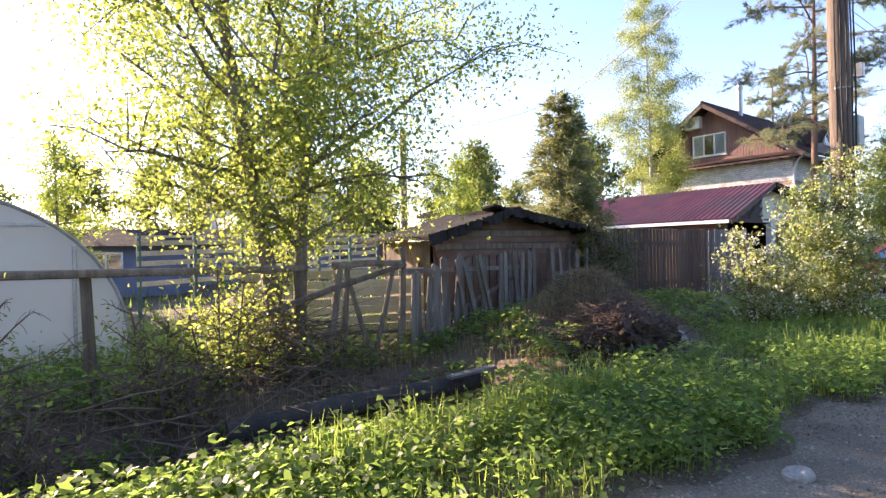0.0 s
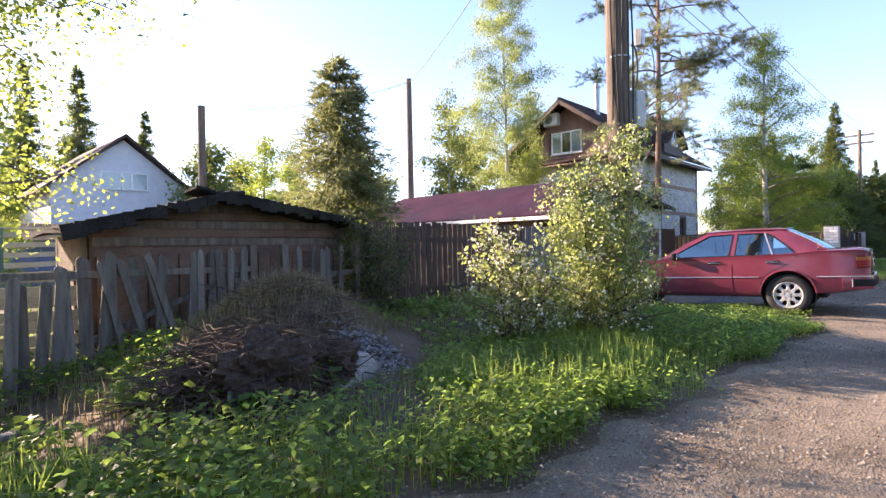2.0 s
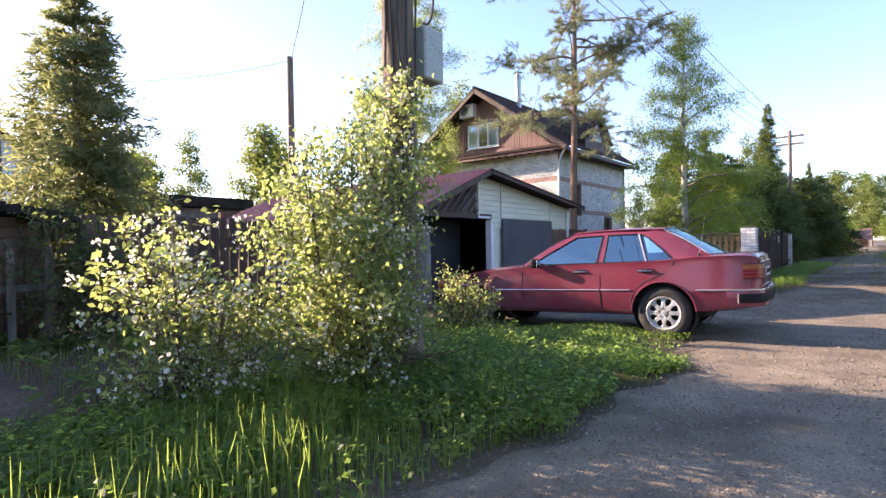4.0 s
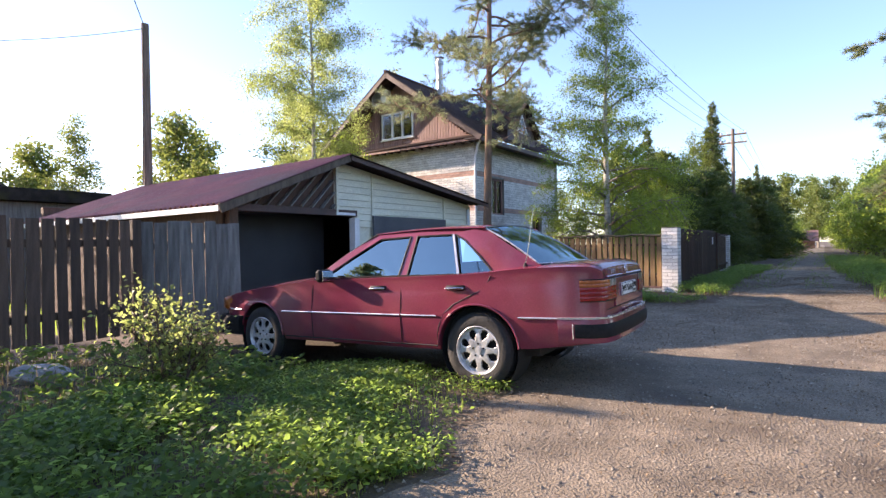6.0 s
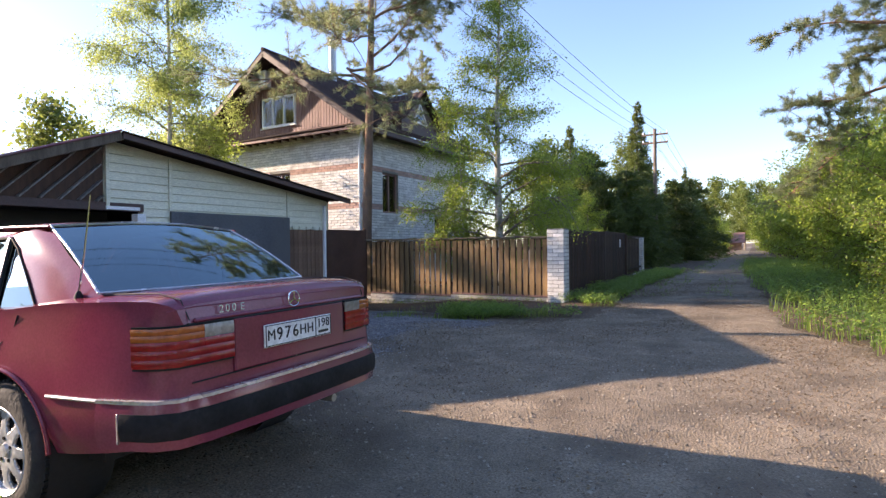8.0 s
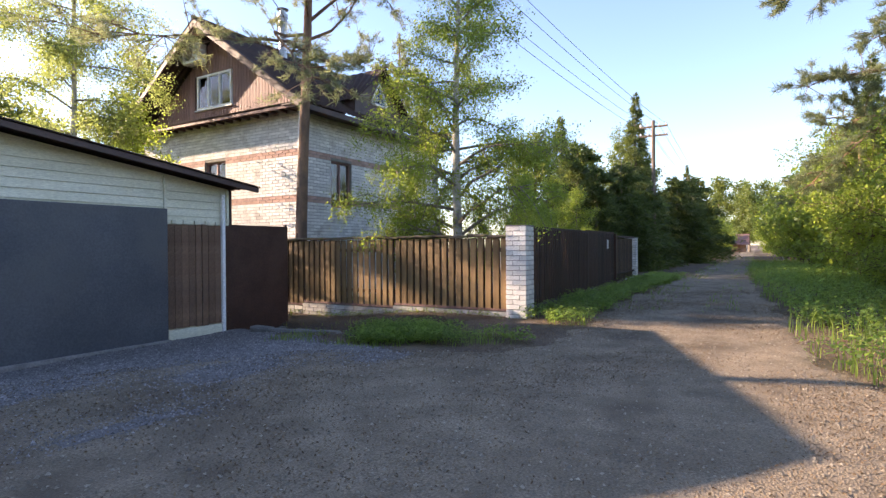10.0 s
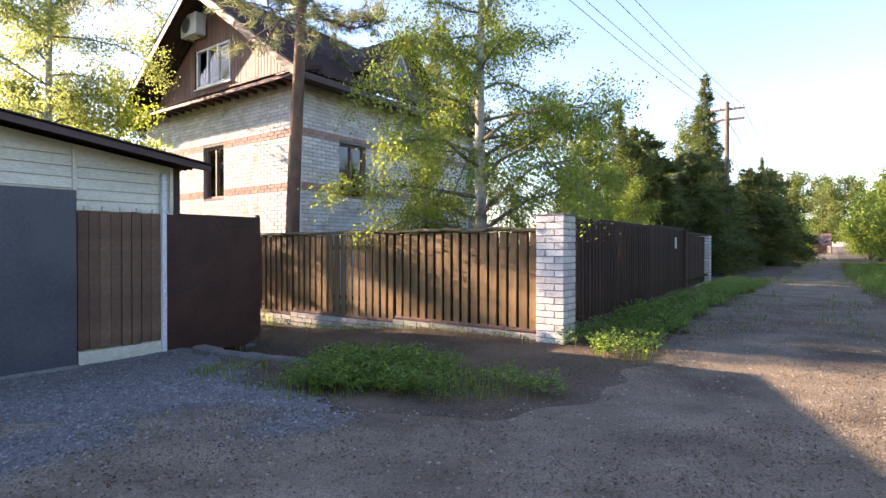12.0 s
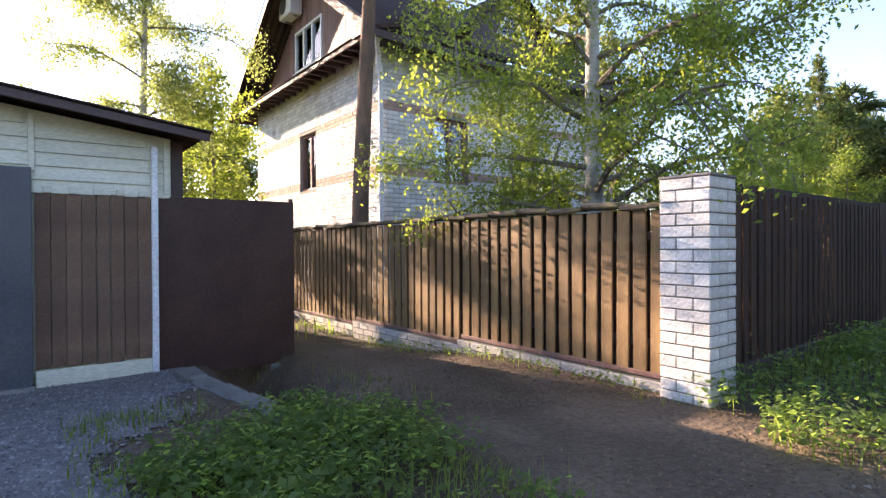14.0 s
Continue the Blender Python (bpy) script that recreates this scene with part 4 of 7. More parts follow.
Build().bar((6.9, 6.08, 0.85), (8.2, 6.08, 0.9), 0.04, 0.07, 0.005).ob("rail", M_PICKET, pickets)
for x, h in ((6.48, 1.2), (6.92, 1.2), (8.1, 1.2)):
    Build().box((x, 6.1, h / 2 + 0.1), (0.09, 0.09, h), 0.008).ob("post", M_OLDWOOD, pickets)

rail_fence = thing("rail_fence", (1.5, 6.1, 0), "collapsed pole fence with leaning dark posts", "fence")
for a, b, w in (((3.88, 6.05, -0.2), (3.95, 6.05, 1.36), 0.1), ((2.75, 5.95, -0.2), (3.0, 6.0, 1.12), 0.1), ((3.0, 6.02, -0.2), (3.1, 6.0, 1.1), 0.08), ((3.5, 6.1, -0.2), (3.1, 6.0, 1.0), 0.07), ((3.42, 6.0, -0.15), (3.8, 6.05, 1.1), 0.07), ((2.55, 6.1, -0.2), (2.5, 6.1, 1.15), 0.11), ((0.45, 6.2, -0.3), (0.42, 6.2, 1.15), 0.11), ((-1.8, 6.2, -0.3), (-1.8, 6.2, 1.15), 0.11)):
    Build().tube([a, ((a[0] + b[0]) / 2 + 0.01, (a[1] + b[1]) / 2, (a[2] + b[2]) / 2), b], [w * 0.55, w * 0.5, w * 0.45], 8).ob("post", M_OLDWOOD, rail_fence, "", True)
for a, b, w in (((-3.5, 6.12, 1.18), (2.6, 6.05, 1.12), 0.09), ((2.0, 5.95, 0.62), (3.95, 6.0, 1.12), 0.08), ((2.9, 5.98, 1.14), (3.9, 6.02, 1.14), 0.09), ((2.55, 6.1, 0.3), (4.0, 6.2, 0.22), 0.06)):
    Build().tube([a, ((a[0] + b[0]) / 2, (a[1] + b[1]) / 2, (a[2] + b[2]) / 2 + 0.015), b], [w * 0.5, w * 0.47, w * 0.42], 8).ob("rail", M_OLDWOOD, rail_fence, "", True)
yard_screen = thing("slat_screen", (3.7, 7.3, -0.1), "pale yellowish horizontal slat screen behind the posts", "screen")
for k in range(8):
    z = 0.02 + k * 0.135
    Build().bar((2.35, 7.75, z), (4.85, 6.85, z + 0.02 * math.sin(3 * k)), 0.02, 0.118, 0.004).ob("slat", M_SLATPALE, yard_screen)
for x, y in ((2.4, 7.78), (3.6, 7.35), (4.8, 6.92)):
    Build().box((x, y, 0.45), (0.06, 0.06, 1.3), 0.005).ob("post", M_OLDWOOD, yard_screen)

# ---- poles and wires ----
def pole(x, y, h, r, lean, label, z0=-0.3, group="utility poles"):
    p = thing("utility_pole", (x, y, 0), label, "utility pole", group)
    Build().tube([(x, y, z0), (x + lean[0] * 0.5, y + lean[1] * 0.5, h * 0.5), (x + lean[0], y + lean[1], h)], [r, r * 0.9, r * 0.78], 16).ob("shaft", M_POLE, p, "", True)
    return p
main_pole = pole(9.9, 2.83, 9.5, 0.155, (-0.1, 0.05), "thick weathered wooden utility pole with cables")
for z in (2.55, 3.6):
    Build().lathe([(0, 0.15), (0.02, 0.15), (0.02, 0.135), (0, 0.135), (0, 0.15)], (9.9 - 0.01 * z, 2.83, z), 2, 20).ob("band", M_METAL, main_pole)
box_ob = Build().box((10.15, 2.76, 2.98), (0.27, 0.2, 0.48), 0.015)
box_ob.ob("switch_box", material("grey_green_box", (0.3, 0.34, 0.31), (0.38, 0.42, 0.38), 4, 0.5, 0.1), main_pole, "grey-green metal switch box")
Build().box((10.12, 2.66, 3.9), (0.1, 0.1, 0.22), 0.01).ob("fuse_box", M_METAL, main_pole)
for k, (dx, dy) in enumerate(((-0.165, -0.05), (-0.13, -0.11), (-0.07, -0.155), (0.02, -0.17), (-0.17, 0.02))):
    pts = [(9.9 + dx + 0.02 * math.sin(3 * z + k) - 0.01 * z, 2.83 + dy, z) for z in np.linspace(1.2 + 0.4 * k, 7.5, 12)]
    Build().tube(pts, 0.011, 6).ob("cable", M_CABLE, main_pole, "", True)
coil = [(10.12 + 0.13 * math.cos(a), 2.75, 3.55 + 0.28 * math.sin(a)) for a in np.linspace(-1.8, 1.9, 16)]
Build().tube(coil, 0.012, 6).ob("cable_loop", M_CABLE, main_pole, "", True)
pole(9.43, 14.3, 5.1, 0.12, (0.0, 0), "short old wooden utility pole")
p2 = pole(16.67, 13.8, 7.25, 0.12, (-0.02, 0), "tall thin wooden utility pole behind the garage")
Build().tube([(16.5, 13.75, 3), (16.53, 13.72, 5), (16.55, 13.7, 7)], 0.014, 6).ob("cable", M_CABLE, p2)
p3 = pole(47.0, 3.7, 8.2, 0.12, (0, 0), "distant wooden utility pole with crossarms")
for z in (7.35, 7.85):
    Build().box((47, 3.7, z), (0.08, 1.5, 0.1), 0.01).ob("crossarm", M_POLE, p3)
    for dy in (-0.68, -0.3, 0.3, 0.68):
        Build().lathe([(0, 0.03), (0.06, 0.05), (0.12, 0.035), (0.16, 0.0)], (47, 3.7 + dy, z + 0.05), 2, 8).ob("insulator", M_WHITE, p3)
def wire(a, b, sag, r=0.011):
    n = 24
    pts = [Vector(a).lerp(Vector(b), i / n) + Vector((0, 0, -4 * sag * (i / n) * (1 - i / n))) for i in range(n + 1)]
    w = Build().tube(pts, r, 5).ob("power_line", M_CABLE, None, "thin black overhead wire between poles", True)
    return tagged(w, category="cable", group="overhead wires")
for dy, z in ((-0.68, 7.95), (-0.3, 7.95), (0.3, 7.95), (0.0, 7.3)):
    wire((-8, 5.4 + dy, z + 2.0), (47, 3.7 + dy, z), 1.4, 0.008)
    wire((47, 3.7 + dy, z), (95, 4.2 + dy, z - 0.2), 0.7, 0.009)
wire((9.8, 2.9, 7.2), (16.67, 13.8, 7.1), 0.25)
wire((9.8, 2.9, 7.6), (-9, 9, 6.2), 0.6)
wire((16.67, 13.8, 7.15), (9.43, 14.3, 5.0), 0.3, 0.008)


# ---- plants ----
def leaf_quads(c, size, rs, up=0.0, aspect=0.62):
    """Rhombic leaves about the points c; up: how far they lie flat."""
    n = len(c)
    nrm = rs.normal(size=(n, 3))
    nrm[:, 2] = np.abs(nrm[:, 2]) + up
    nrm /= np.linalg.norm(nrm, axis=1)[:, None]
    t = np.cross(nrm, rs.normal(size=(n, 3)))
    t /= np.linalg.norm(t, axis=1)[:, None] + 1e-9
    b = np.cross(nrm, t)
    s = (size * (0.65 + 0.7 * rs.rand(n)))[:, None]
    lift = nrm * s * 0.13
    v = np.stack([c - t * s * 0.5, c - t * s * 0.05 + b * s * aspect * 0.5 + lift, c + t * s * 0.5, c - t * s * 0.05 - b * s * aspect * 0.5 + lift], 1)
    return v.reshape(-1, 3)


def quads(n):
    return np.arange(n * 4).reshape(-1, 4)


def needle_quads(c, d, length, width, rs):
    n = len(c)
    d = d + rs.normal(size=(n, 3)) * 0.45
    d /= np.linalg.norm(d, axis=1)[:, None]
    s = np.cross(d, rs.normal(size=(n, 3)))
    s /= np.linalg.norm(s, axis=1)[:, None] + 1e-9
    ln = (length * (0.6 + 0.8 * rs.rand(n)))[:, None]
    v = np.stack([c - s * width * 0.5, c + s * width * 0.5, c + d * ln + s * width * 0.2, c + d * ln - s * width * 0.2], 1)
    return v.reshape(-1, 3)


def broadleaf(name, x, y, h, r, low, spread, nleaf, leaf, lmat, bark, label, seed, droop=0.4, limbs=26, top=0.5, lean=(0, 0), stems=1, category="tree", profile=0.8, z0=None, group="", scatter=0.16):
    """A tree: tapered trunk, limbs and twigs, and leaves gathered along the twigs."""
    rs = np.random.RandomState(seed)
    z0 = float(ground_z(x, y)) - 0.1 if z0 is None else z0
    tree = thing(name, (x, y, z0), label, category, group)
    wood, limb_wood = Build(), Build()
    pts = []
    for s in range(stems):
        a = 6.283 * s / max(stems, 1) + seed
        sx, sy = (0.12 * math.cos(a), 0.12 * math.sin(a)) if stems > 1 else (0, 0)
        lx, ly = lean[0] + sx * h * 0.9, lean[1] + sy * h * 0.9
        hh = h * (1 - 0.12 * s)
        line = []
        for i in range(10):
            f = i / 9
            line.append(Vector((x + sx + lx * f ** 1.3 + 0.05 * h * 0.12 * math.sin(5 * f + seed + s), y + sy + ly * f ** 1.3 + 0.006 * h * math.sin(4 * f + 2 * seed), z0 + hh * f)))
        wood.tube(line, [max(r * (1 - s * 0.2) * (1 - 0.93 * i / 9) * (1.35 if i == 0 else 1), 0.008) for i in range(10)], 10)
        for k in range(limbs):
            f = low + (0.98 - low) * (k + rs.rand()) / limbs
            q = f * 9
            i = min(int(q), 8)
            p = line[i].lerp(line[i + 1], q - i)
            az = k * 2.4 + rs.rand() * 0.9 + s
            g = (f - low) / (1 - low)
            ln = spread * ((1 - g) ** profile * (1 - top) + top * math.sin(math.pi * min(g * 0.9 + 0.1, 1))) * rs.uniform(0.65, 1.15) + 0.15
            el = rs.uniform(0.15, 0.75) + 0.3 * g
            d = Vector((math.cos(az) * math.cos(el), math.sin(az) * math.cos(el), math.sin(el)))
            limb = [p]
            for j in range(1, 6):
                d2 = d + Vector((0, 0, -droop * (j / 5) ** 1.5)) + Vector(rs.normal(size=3) * 0.12)
                limb.append(limb[-1] + d2.normalized() * ln / 5)
            rr = max(r * 0.34 * (1 - f) + 0.008, 0.006)
            limb_wood.tube(limb, [rr * (1 - 0.16 * j) for j in range(6)], 5, False)
            for j in range(2, 6):
                for tw in range(3):
                    start = limb[j - 1].lerp(limb[j], rs.rand())
                    dd = Vector(rs.normal(size=3)) * 0.8 + d * 0.5 + Vector((0, 0, -droop * 1.1))
                    end = start + dd.normalized() * ln * rs.uniform(0.18, 0.38)
                    mid = start.lerp(end, 0.5) + Vector((0, 0, 0.04 * ln))
                    limb_wood.tube([start, mid, end], [rr * 0.35, rr * 0.25, 0.003], 3, False)
                    pts.append((start, mid, end))
    wood.ob("trunk", bark, tree, "", True)
    limb_wood.ob("branchwork", M_BARK if bark is M_BIRCH else bark, tree, "", True, "stuff")
    seg = np.array([[list(a), list(b), list(c)] for a, b, c in pts])
    reach = np.linalg.norm(seg[:, 2] - seg[:, 0], axis=1)
    pick = rs.choice(len(seg), nleaf, p=reach / reach.sum())
    t = rs.rand(nleaf)[:, None] ** 0.7
    c = np.where(t < 0.5, seg[pick, 0] + (seg[pick, 1] - seg[pick, 0]) * t * 2, seg[pick, 1] + (seg[pick, 2] - seg[pick, 1]) * (t * 2 - 1))
    c = c + rs.normal(size=(nleaf, 3)) * scatter * np.array([1, 1, 0.9])
    raw("crown", leaf_quads(c, leaf, rs), quads(nleaf), lmat, tree)
    return tree


def spruce(name, x, y, h, spread, label, seed, mat=None, needle=0.16, dense=1.0, low=0.06, z0=None, width=0.02, group="", taper=0.85, tiers=5):
    rs = np.random.RandomState(seed)
    z0 = float(ground_z(x, y)) - 0.1 if z0 is None else z0
    tree = thing(name, (x, y, z0), label, "tree", group)
    wood = Build()
    wood.tube([(x, y, z0), (x + 0.02, y, z0 + h * 0.5), (x, y, z0 + h)], [0.018 * h, 0.011 * h, 0.01], 8)
    P, D = [], []
    rows = int(h * tiers)
    for k in range(rows):
        f = low + (0.985 - low) * (k / rows)
        for j in range(7):
            f = min(max(low + (0.985 - low) * (k + rs.uniform(-1.2, 1.2)) / rows, 0.03), 0.985)
            az = rs.rand() * 6.283
            ln = spread * (1 - f) ** taper * rs.uniform(0.6, 1.15) + 0.06
            el = 0.35 * f - 0.1 + rs.normal() * 0.12
            d = np.array([math.cos(az) * math.cos(el), math.sin(az) * math.cos(el), math.sin(el)])
            p0 = np.array([x, y, z0 + h * f])
            n = max(int(26 * ln / spread * dense * (spread / 1.2)), 6)
            t = rs.rand(n)[:, None] ** 0.6
            pts = p0 + d * ln * t + np.array([0, 0, -0.22 * ln]) * t ** 2 + rs.normal(size=(n, 3)) * np.array([0.1, 0.1, 0.05]) * ln * 0.8
            P.append(pts)
            D.append(np.repeat(d[None], n, 0) + rs.normal(size=(n, 3)) * 0.5 + np.array([0, 0, -0.25]))
            if j < 3:
                wood.tube([p0, p0 + d * ln * 0.9 + np.array([0, 0, -0.15 * ln])], [0.012, 0.004], 3, False)
    wood.ob("trunk", M_BARK, tree, "", True)
    P, D = np.concatenate(P), np.concatenate(D)
    P, D = np.repeat(P, 3, 0), np.repeat(D, 3, 0)
    P = P + rs.normal(size=P.shape) * 0.03 * spread * np.clip((z0 + h - P[:, 2:3]) / (0.3 * h), 0.25, 1)
    raw("crown", needle_quads(P, D, needle, width, rs), quads(len(P)), mat or L_NEEDLE, tree)
    return tree


def pine(x, y, h, r, crown_low, spread, label, seed, lean=(0, 0), limbs=20, extra=(), needle=0.1, width=0.01, per=52):
    """A pine: bare trunk, crooked limbs, side twigs that end in brushes of needles."""
    rs = np.random.RandomState(seed)
    z0 = float(ground_z(x, y)) - 0.1
    tree = thing("pine_tree", (x, y, z0), label, "tree")
    trunk, wood = Build(), Build()
    line = [Vector((x + lean[0] * (i / 13) ** 1.5 + 0.05 * math.sin(i * 0.6 + seed), y + lean[1] * (i / 13), z0 + h * i / 13)) for i in range(14)]
    trunk.tube(line, [max(r * (1 - 0.8 * (i / 13) ** 1.2) * (1.25 if i == 0 else 1), 0.03) for i in range(14)], 12)
    brushes = []
    plan = [(crown_low + (0.98 - crown_low) * (k + rs.rand() * 0.8) / limbs, k * 2.4 + rs.rand(), rs.uniform(0.55, 1.1)) for k in range(limbs)] + list(extra)
    for f, az, amount in plan:
        q = f * 13
        i = min(int(q), 12)
        p = line[i].lerp(line[i + 1], q - i)
        ln = spread * amount * (1 - 0.55 * max(f - crown_low, 0) / (1 - crown_low))
        el = rs.uniform(-0.05, 0.45)
        d = Vector((math.cos(az) * math.cos(el), math.sin(az) * math.cos(el), math.sin(el)))
        limb = [p]
        for j in range(1, 9):
            d = (d + Vector((*(rs.normal(size=2) * 0.24), rs.normal() * 0.16 - 0.03))).normalized()
            limb.append(limb[-1] + d * ln / 8)
        rr = r * 0.3
        wood.tube(limb, [max(rr * (1 - 0.115 * j), 0.008) for j in range(9)], 6, False)
        for j in range(3, 9):
            for tw in range(3 if j < 5 else 5):
                side = Vector(rs.normal(size=3) * np.array([1, 1, 0.5])) + d * 0.5
                e = limb[j] + side.normalized() * (0.25 + ln * 0.14) * rs.uniform(0.5, 1.3)
                m = limb[j].lerp(e, 0.5) + Vector((0, 0, 0.04))
                wood.tube([limb[j], m, e], [0.012, 0.008, 0.004], 3, False)
                for sub in range(2):
                    e2 = m.lerp(e, rs.rand()) + Vector(rs.normal(size=3) * np.array([0.16, 0.16, 0.1]))
                    wood.tube([m, e2], [0.006, 0.004], 3, False)
                    brushes.append((m, e2))
                brushes.append((m, e))
    trunk.ob("trunk", M_PINEBARK, tree, "reddish flaky bark", True)
    wood.ob("branchwork", M_PINEBARK, tree, "", True, "stuff")
    a0 = np.repeat(np.array([list(a) for a, b in brushes]), per, 0)
    a1 = np.repeat(np.array([list(b) for a, b in brushes]), per, 0)
    t = rs.uniform(0.35, 1.05, len(a0))[:, None]
    axis = (a1 - a0) / (np.linalg.norm(a1 - a0, axis=1)[:, None] + 1e-6)
    D = axis * 0.9 + rs.normal(size=a0.shape) * 0.75 + np.array([0, 0, 0.35])
    P = a0 + (a1 - a0) * t + rs.normal(size=a0.shape) * 0.025
    raw("crown", needle_quads(P, D, needle, width, rs), quads(len(P)), L_PINE, tree)
    return tree


# trees and shrubs near the walk
broadleaf("broadleaf_tree", 2.55, 6.4, 8.6, 0.115, 0.17, 3.1, 95000, 0.054, L_BIRCH, M_BARK, "young broadleaf tree with sunlit yellow-green leaves", 3, 0.35, 38, 0.75, (-0.45, 0.1), 2, scatter=0.22)
for k, (x, y, h, sp, n) in enumerate(((0.95, 5.8, 1.05, 0.4, 420), (1.55, 5.9, 1.4, 0.45, 1100), (-0.4, 5.3, 1.3, 0.5, 160), (2.1, 6.1, 1.2, 0.4, 800), (-0.1, 4.75, 0.8, 0.4, 130), (1.0, 5.2, 0.7, 0.35, 200))):
    broadleaf("sapling", x, y, h, 0.012, 0.12, sp, n, 0.052, L_BIRCH, M_TWIG, "thin twiggy sapling in sparse yellow-green leaf", 60 + k, 0.15, 10, 0.7, stems=4, category="shrub", scatter=0.07, group="ditch saplings")
broadleaf("birch_tree", 22.1, 13.6, 13.8, 0.1, 0.2, 2.3, 76000, 0.058, L_PALE, M_BIRCH, "tall slender birch with fine hanging leaves", 5, 0.8, 44, 0.6, scatter=0.16)
broadleaf("birch_tree", 25.75, 4.55, 9.3, 0.13, 0.13, 2.8, 82000, 0.047, L_GREEN, M_BIRCH, "birch with a forked pale trunk behind the fence", 9, 0.7, 50, 0.08, (0.3, 0), profile=0.95, scatter=0.13)
spruce("thuja_tree", 8.8, 7.45, 4.45, 1.25, "dense dusty green conifer beside the shed", 2, L_THUJA, 0.1, 1.7, width=0.024, taper=0.6, tiers=13)
pine(24.35, 7.95, 14.2, 0.145, 0.5, 4.3, "tall pine with a bare reddish trunk", 4, (0.6, 0.0), 20, extra=((0.44, 3.25, 1.2), (0.47, 2.75, 1.05), (0.5, 3.7, 1.1), (0.43, 0.1, 0.55), (0.46, 5.7, 0.6), (0.49, 4.6, 0.8), (0.5, 0.6, 0.8)))
pine(38.0, 14.6, 11.8, 0.15, 0.6, 2.6, "pine standing behind the brick house", 6, (0, 0), 14)
pine(30.5, -5.4, 12.5, 0.2, 0.28, 3.9, "pine with drooping boughs over the road", 7, (0, 0.3), 30, per=85, needle=0.13)
broadleaf("dark_shrub", 8.3, 6.0, 1.7, 0.014, 0.08, 0.42, 2600, 0.05, L_NEEDLE, M_TWIG, "dark green shrub at the corner of the old shed", 71, 0.2, 12, 0.8, stems=4, category="shrub", scatter=0.07)


def blossom(tree, n, spread, seed):
    """White flower clusters among the leaves of a shrub."""
    crown = [o for o in tree.children if o.name.startswith("crown")][0].data
    co = np.empty(len(crown.vertices) * 3, dtype=np.float32)
    crown.vertices.foreach_get("co", co)
    r = np.random.RandomState(seed)
    c = co.reshape(-1, 3)[r.randint(0, len(co) // 3, n)]
    c = np.repeat(c, 7, 0) + r.normal(size=(n * 7, 3)) * spread
    raw("blossom", leaf_quads(c + np.array(tree.matrix_basis.translation), 0.03, r, 0, 0.9), quads(len(c)), L_BLOSSOM, tree, "white blossom")
shrub = broadleaf("flowering_shrub", 9.25, 2.85, 2.75, 0.02, 0.1, 0.52, 14000, 0.048, L_PALE, M_TWIG, "tall shrub with pale young leaves and white blossom", 12, 0.05, 16, 0.8, stems=5, category="shrub", scatter=0.09, group="flowering shrubs")
blossom(shrub, 480, 0.035, 1)
shrub = broadleaf("flowering_shrub", 8.15, 3.3, 1.6, 0.015, 0.1, 0.45, 2600, 0.055, L_PALE, M_TWIG, "low spreading shrub with white blossom", 14, 0.05, 12, 0.7, stems=5, category="shrub", scatter=0.07, group="flowering shrubs")
blossom(shrub, 300, 0.035, 2)
broadleaf("green_shrub", 11.75, 3.55, 0.95, 0.012, 0.1, 0.33, 2600, 0.04, L_PALE, M_TWIG, "small round leafy shrub beside the car", 15, 0.0, 10, 0.8, stems=5, category="shrub", scatter=0.05)


# ---- car ----
M_PAINT = material("crimson_car_paint", (0.2, 0.034, 0.06), (0.24, 0.052, 0.078), 1.5, 0.16, 0.01, metal=0.05, fine=90, c3=(0.24, 0.105, 0.112), coat=0.1, grit=0.3)
M_RUBBER = material("tyre_rubber", (0.018, 0.018, 0.018), (0.035, 0.034, 0.032), 8, 0.85, 0.3, c3=(0.06, 0.055, 0.05))
M_ALLOY = material("silver_alloy", (0.52, 0.52, 0.53), (0.62, 0.62, 0.63), 5, 0.4, 0.05, metal=0.4)
M_CHROME = material("chrome", (0.75, 0.75, 0.76), (0.82, 0.82, 0.83), 5, 0.15, 0.0, metal=1.0)
M_TRIM = material("pale_trim", (0.62, 0.58, 0.58), (0.7, 0.66, 0.66), 5, 0.25, 0.0, metal=0.6)
M_PLASTIC = material("black_plastic", (0.012, 0.012, 0.013), (0.022, 0.022, 0.023), 6, 0.65, 0.1, spec=0.15)
M_SEAT = material("grey_seat_cloth", (0.06, 0.06, 0.065), (0.1, 0.1, 0.105), 8, 0.9, 0.2)
M_PLATE = material("plate_white", (0.72, 0.72, 0.7), (0.78, 0.78, 0.76), 6, 0.4, 0.0)
M_INK = material("plate_black", (0.012, 0.012, 0.012), (0.02, 0.02, 0.02), 6, 0.5, 0.0)
M_LAMPRED = material("red_lens", (0.25, 0.006, 0.008), (0.31, 0.01, 0.012), 5, 0.25, 0.02, coat=0.2)
M_LAMPAMBER = material("amber_lens", (0.36, 0.085, 0.016), (0.44, 0.115, 0.022), 5, 0.25, 0.02, coat=0.2)
M_LAMPWHITE = material("smoked_lens", (0.22, 0.2, 0.175), (0.3, 0.27, 0.24), 5, 0.25, 0.02, coat=0.2)
G_CAR = glass_material("car_glass", (0.6, 0.82, 0.88), 0.45, 0.02, 3.2, (0.72, 0.96, 1.0))

CM = pose(14.25, 1.68, 0.02, -1.6, 0, 2.9)          # rear axle on the ground, nose along +y
car = new("car")
car.empty_display_size = 0.2
car.matrix_basis = CM
tagged(car, "dusty crimson four-door saloon car parked off the road", "car")


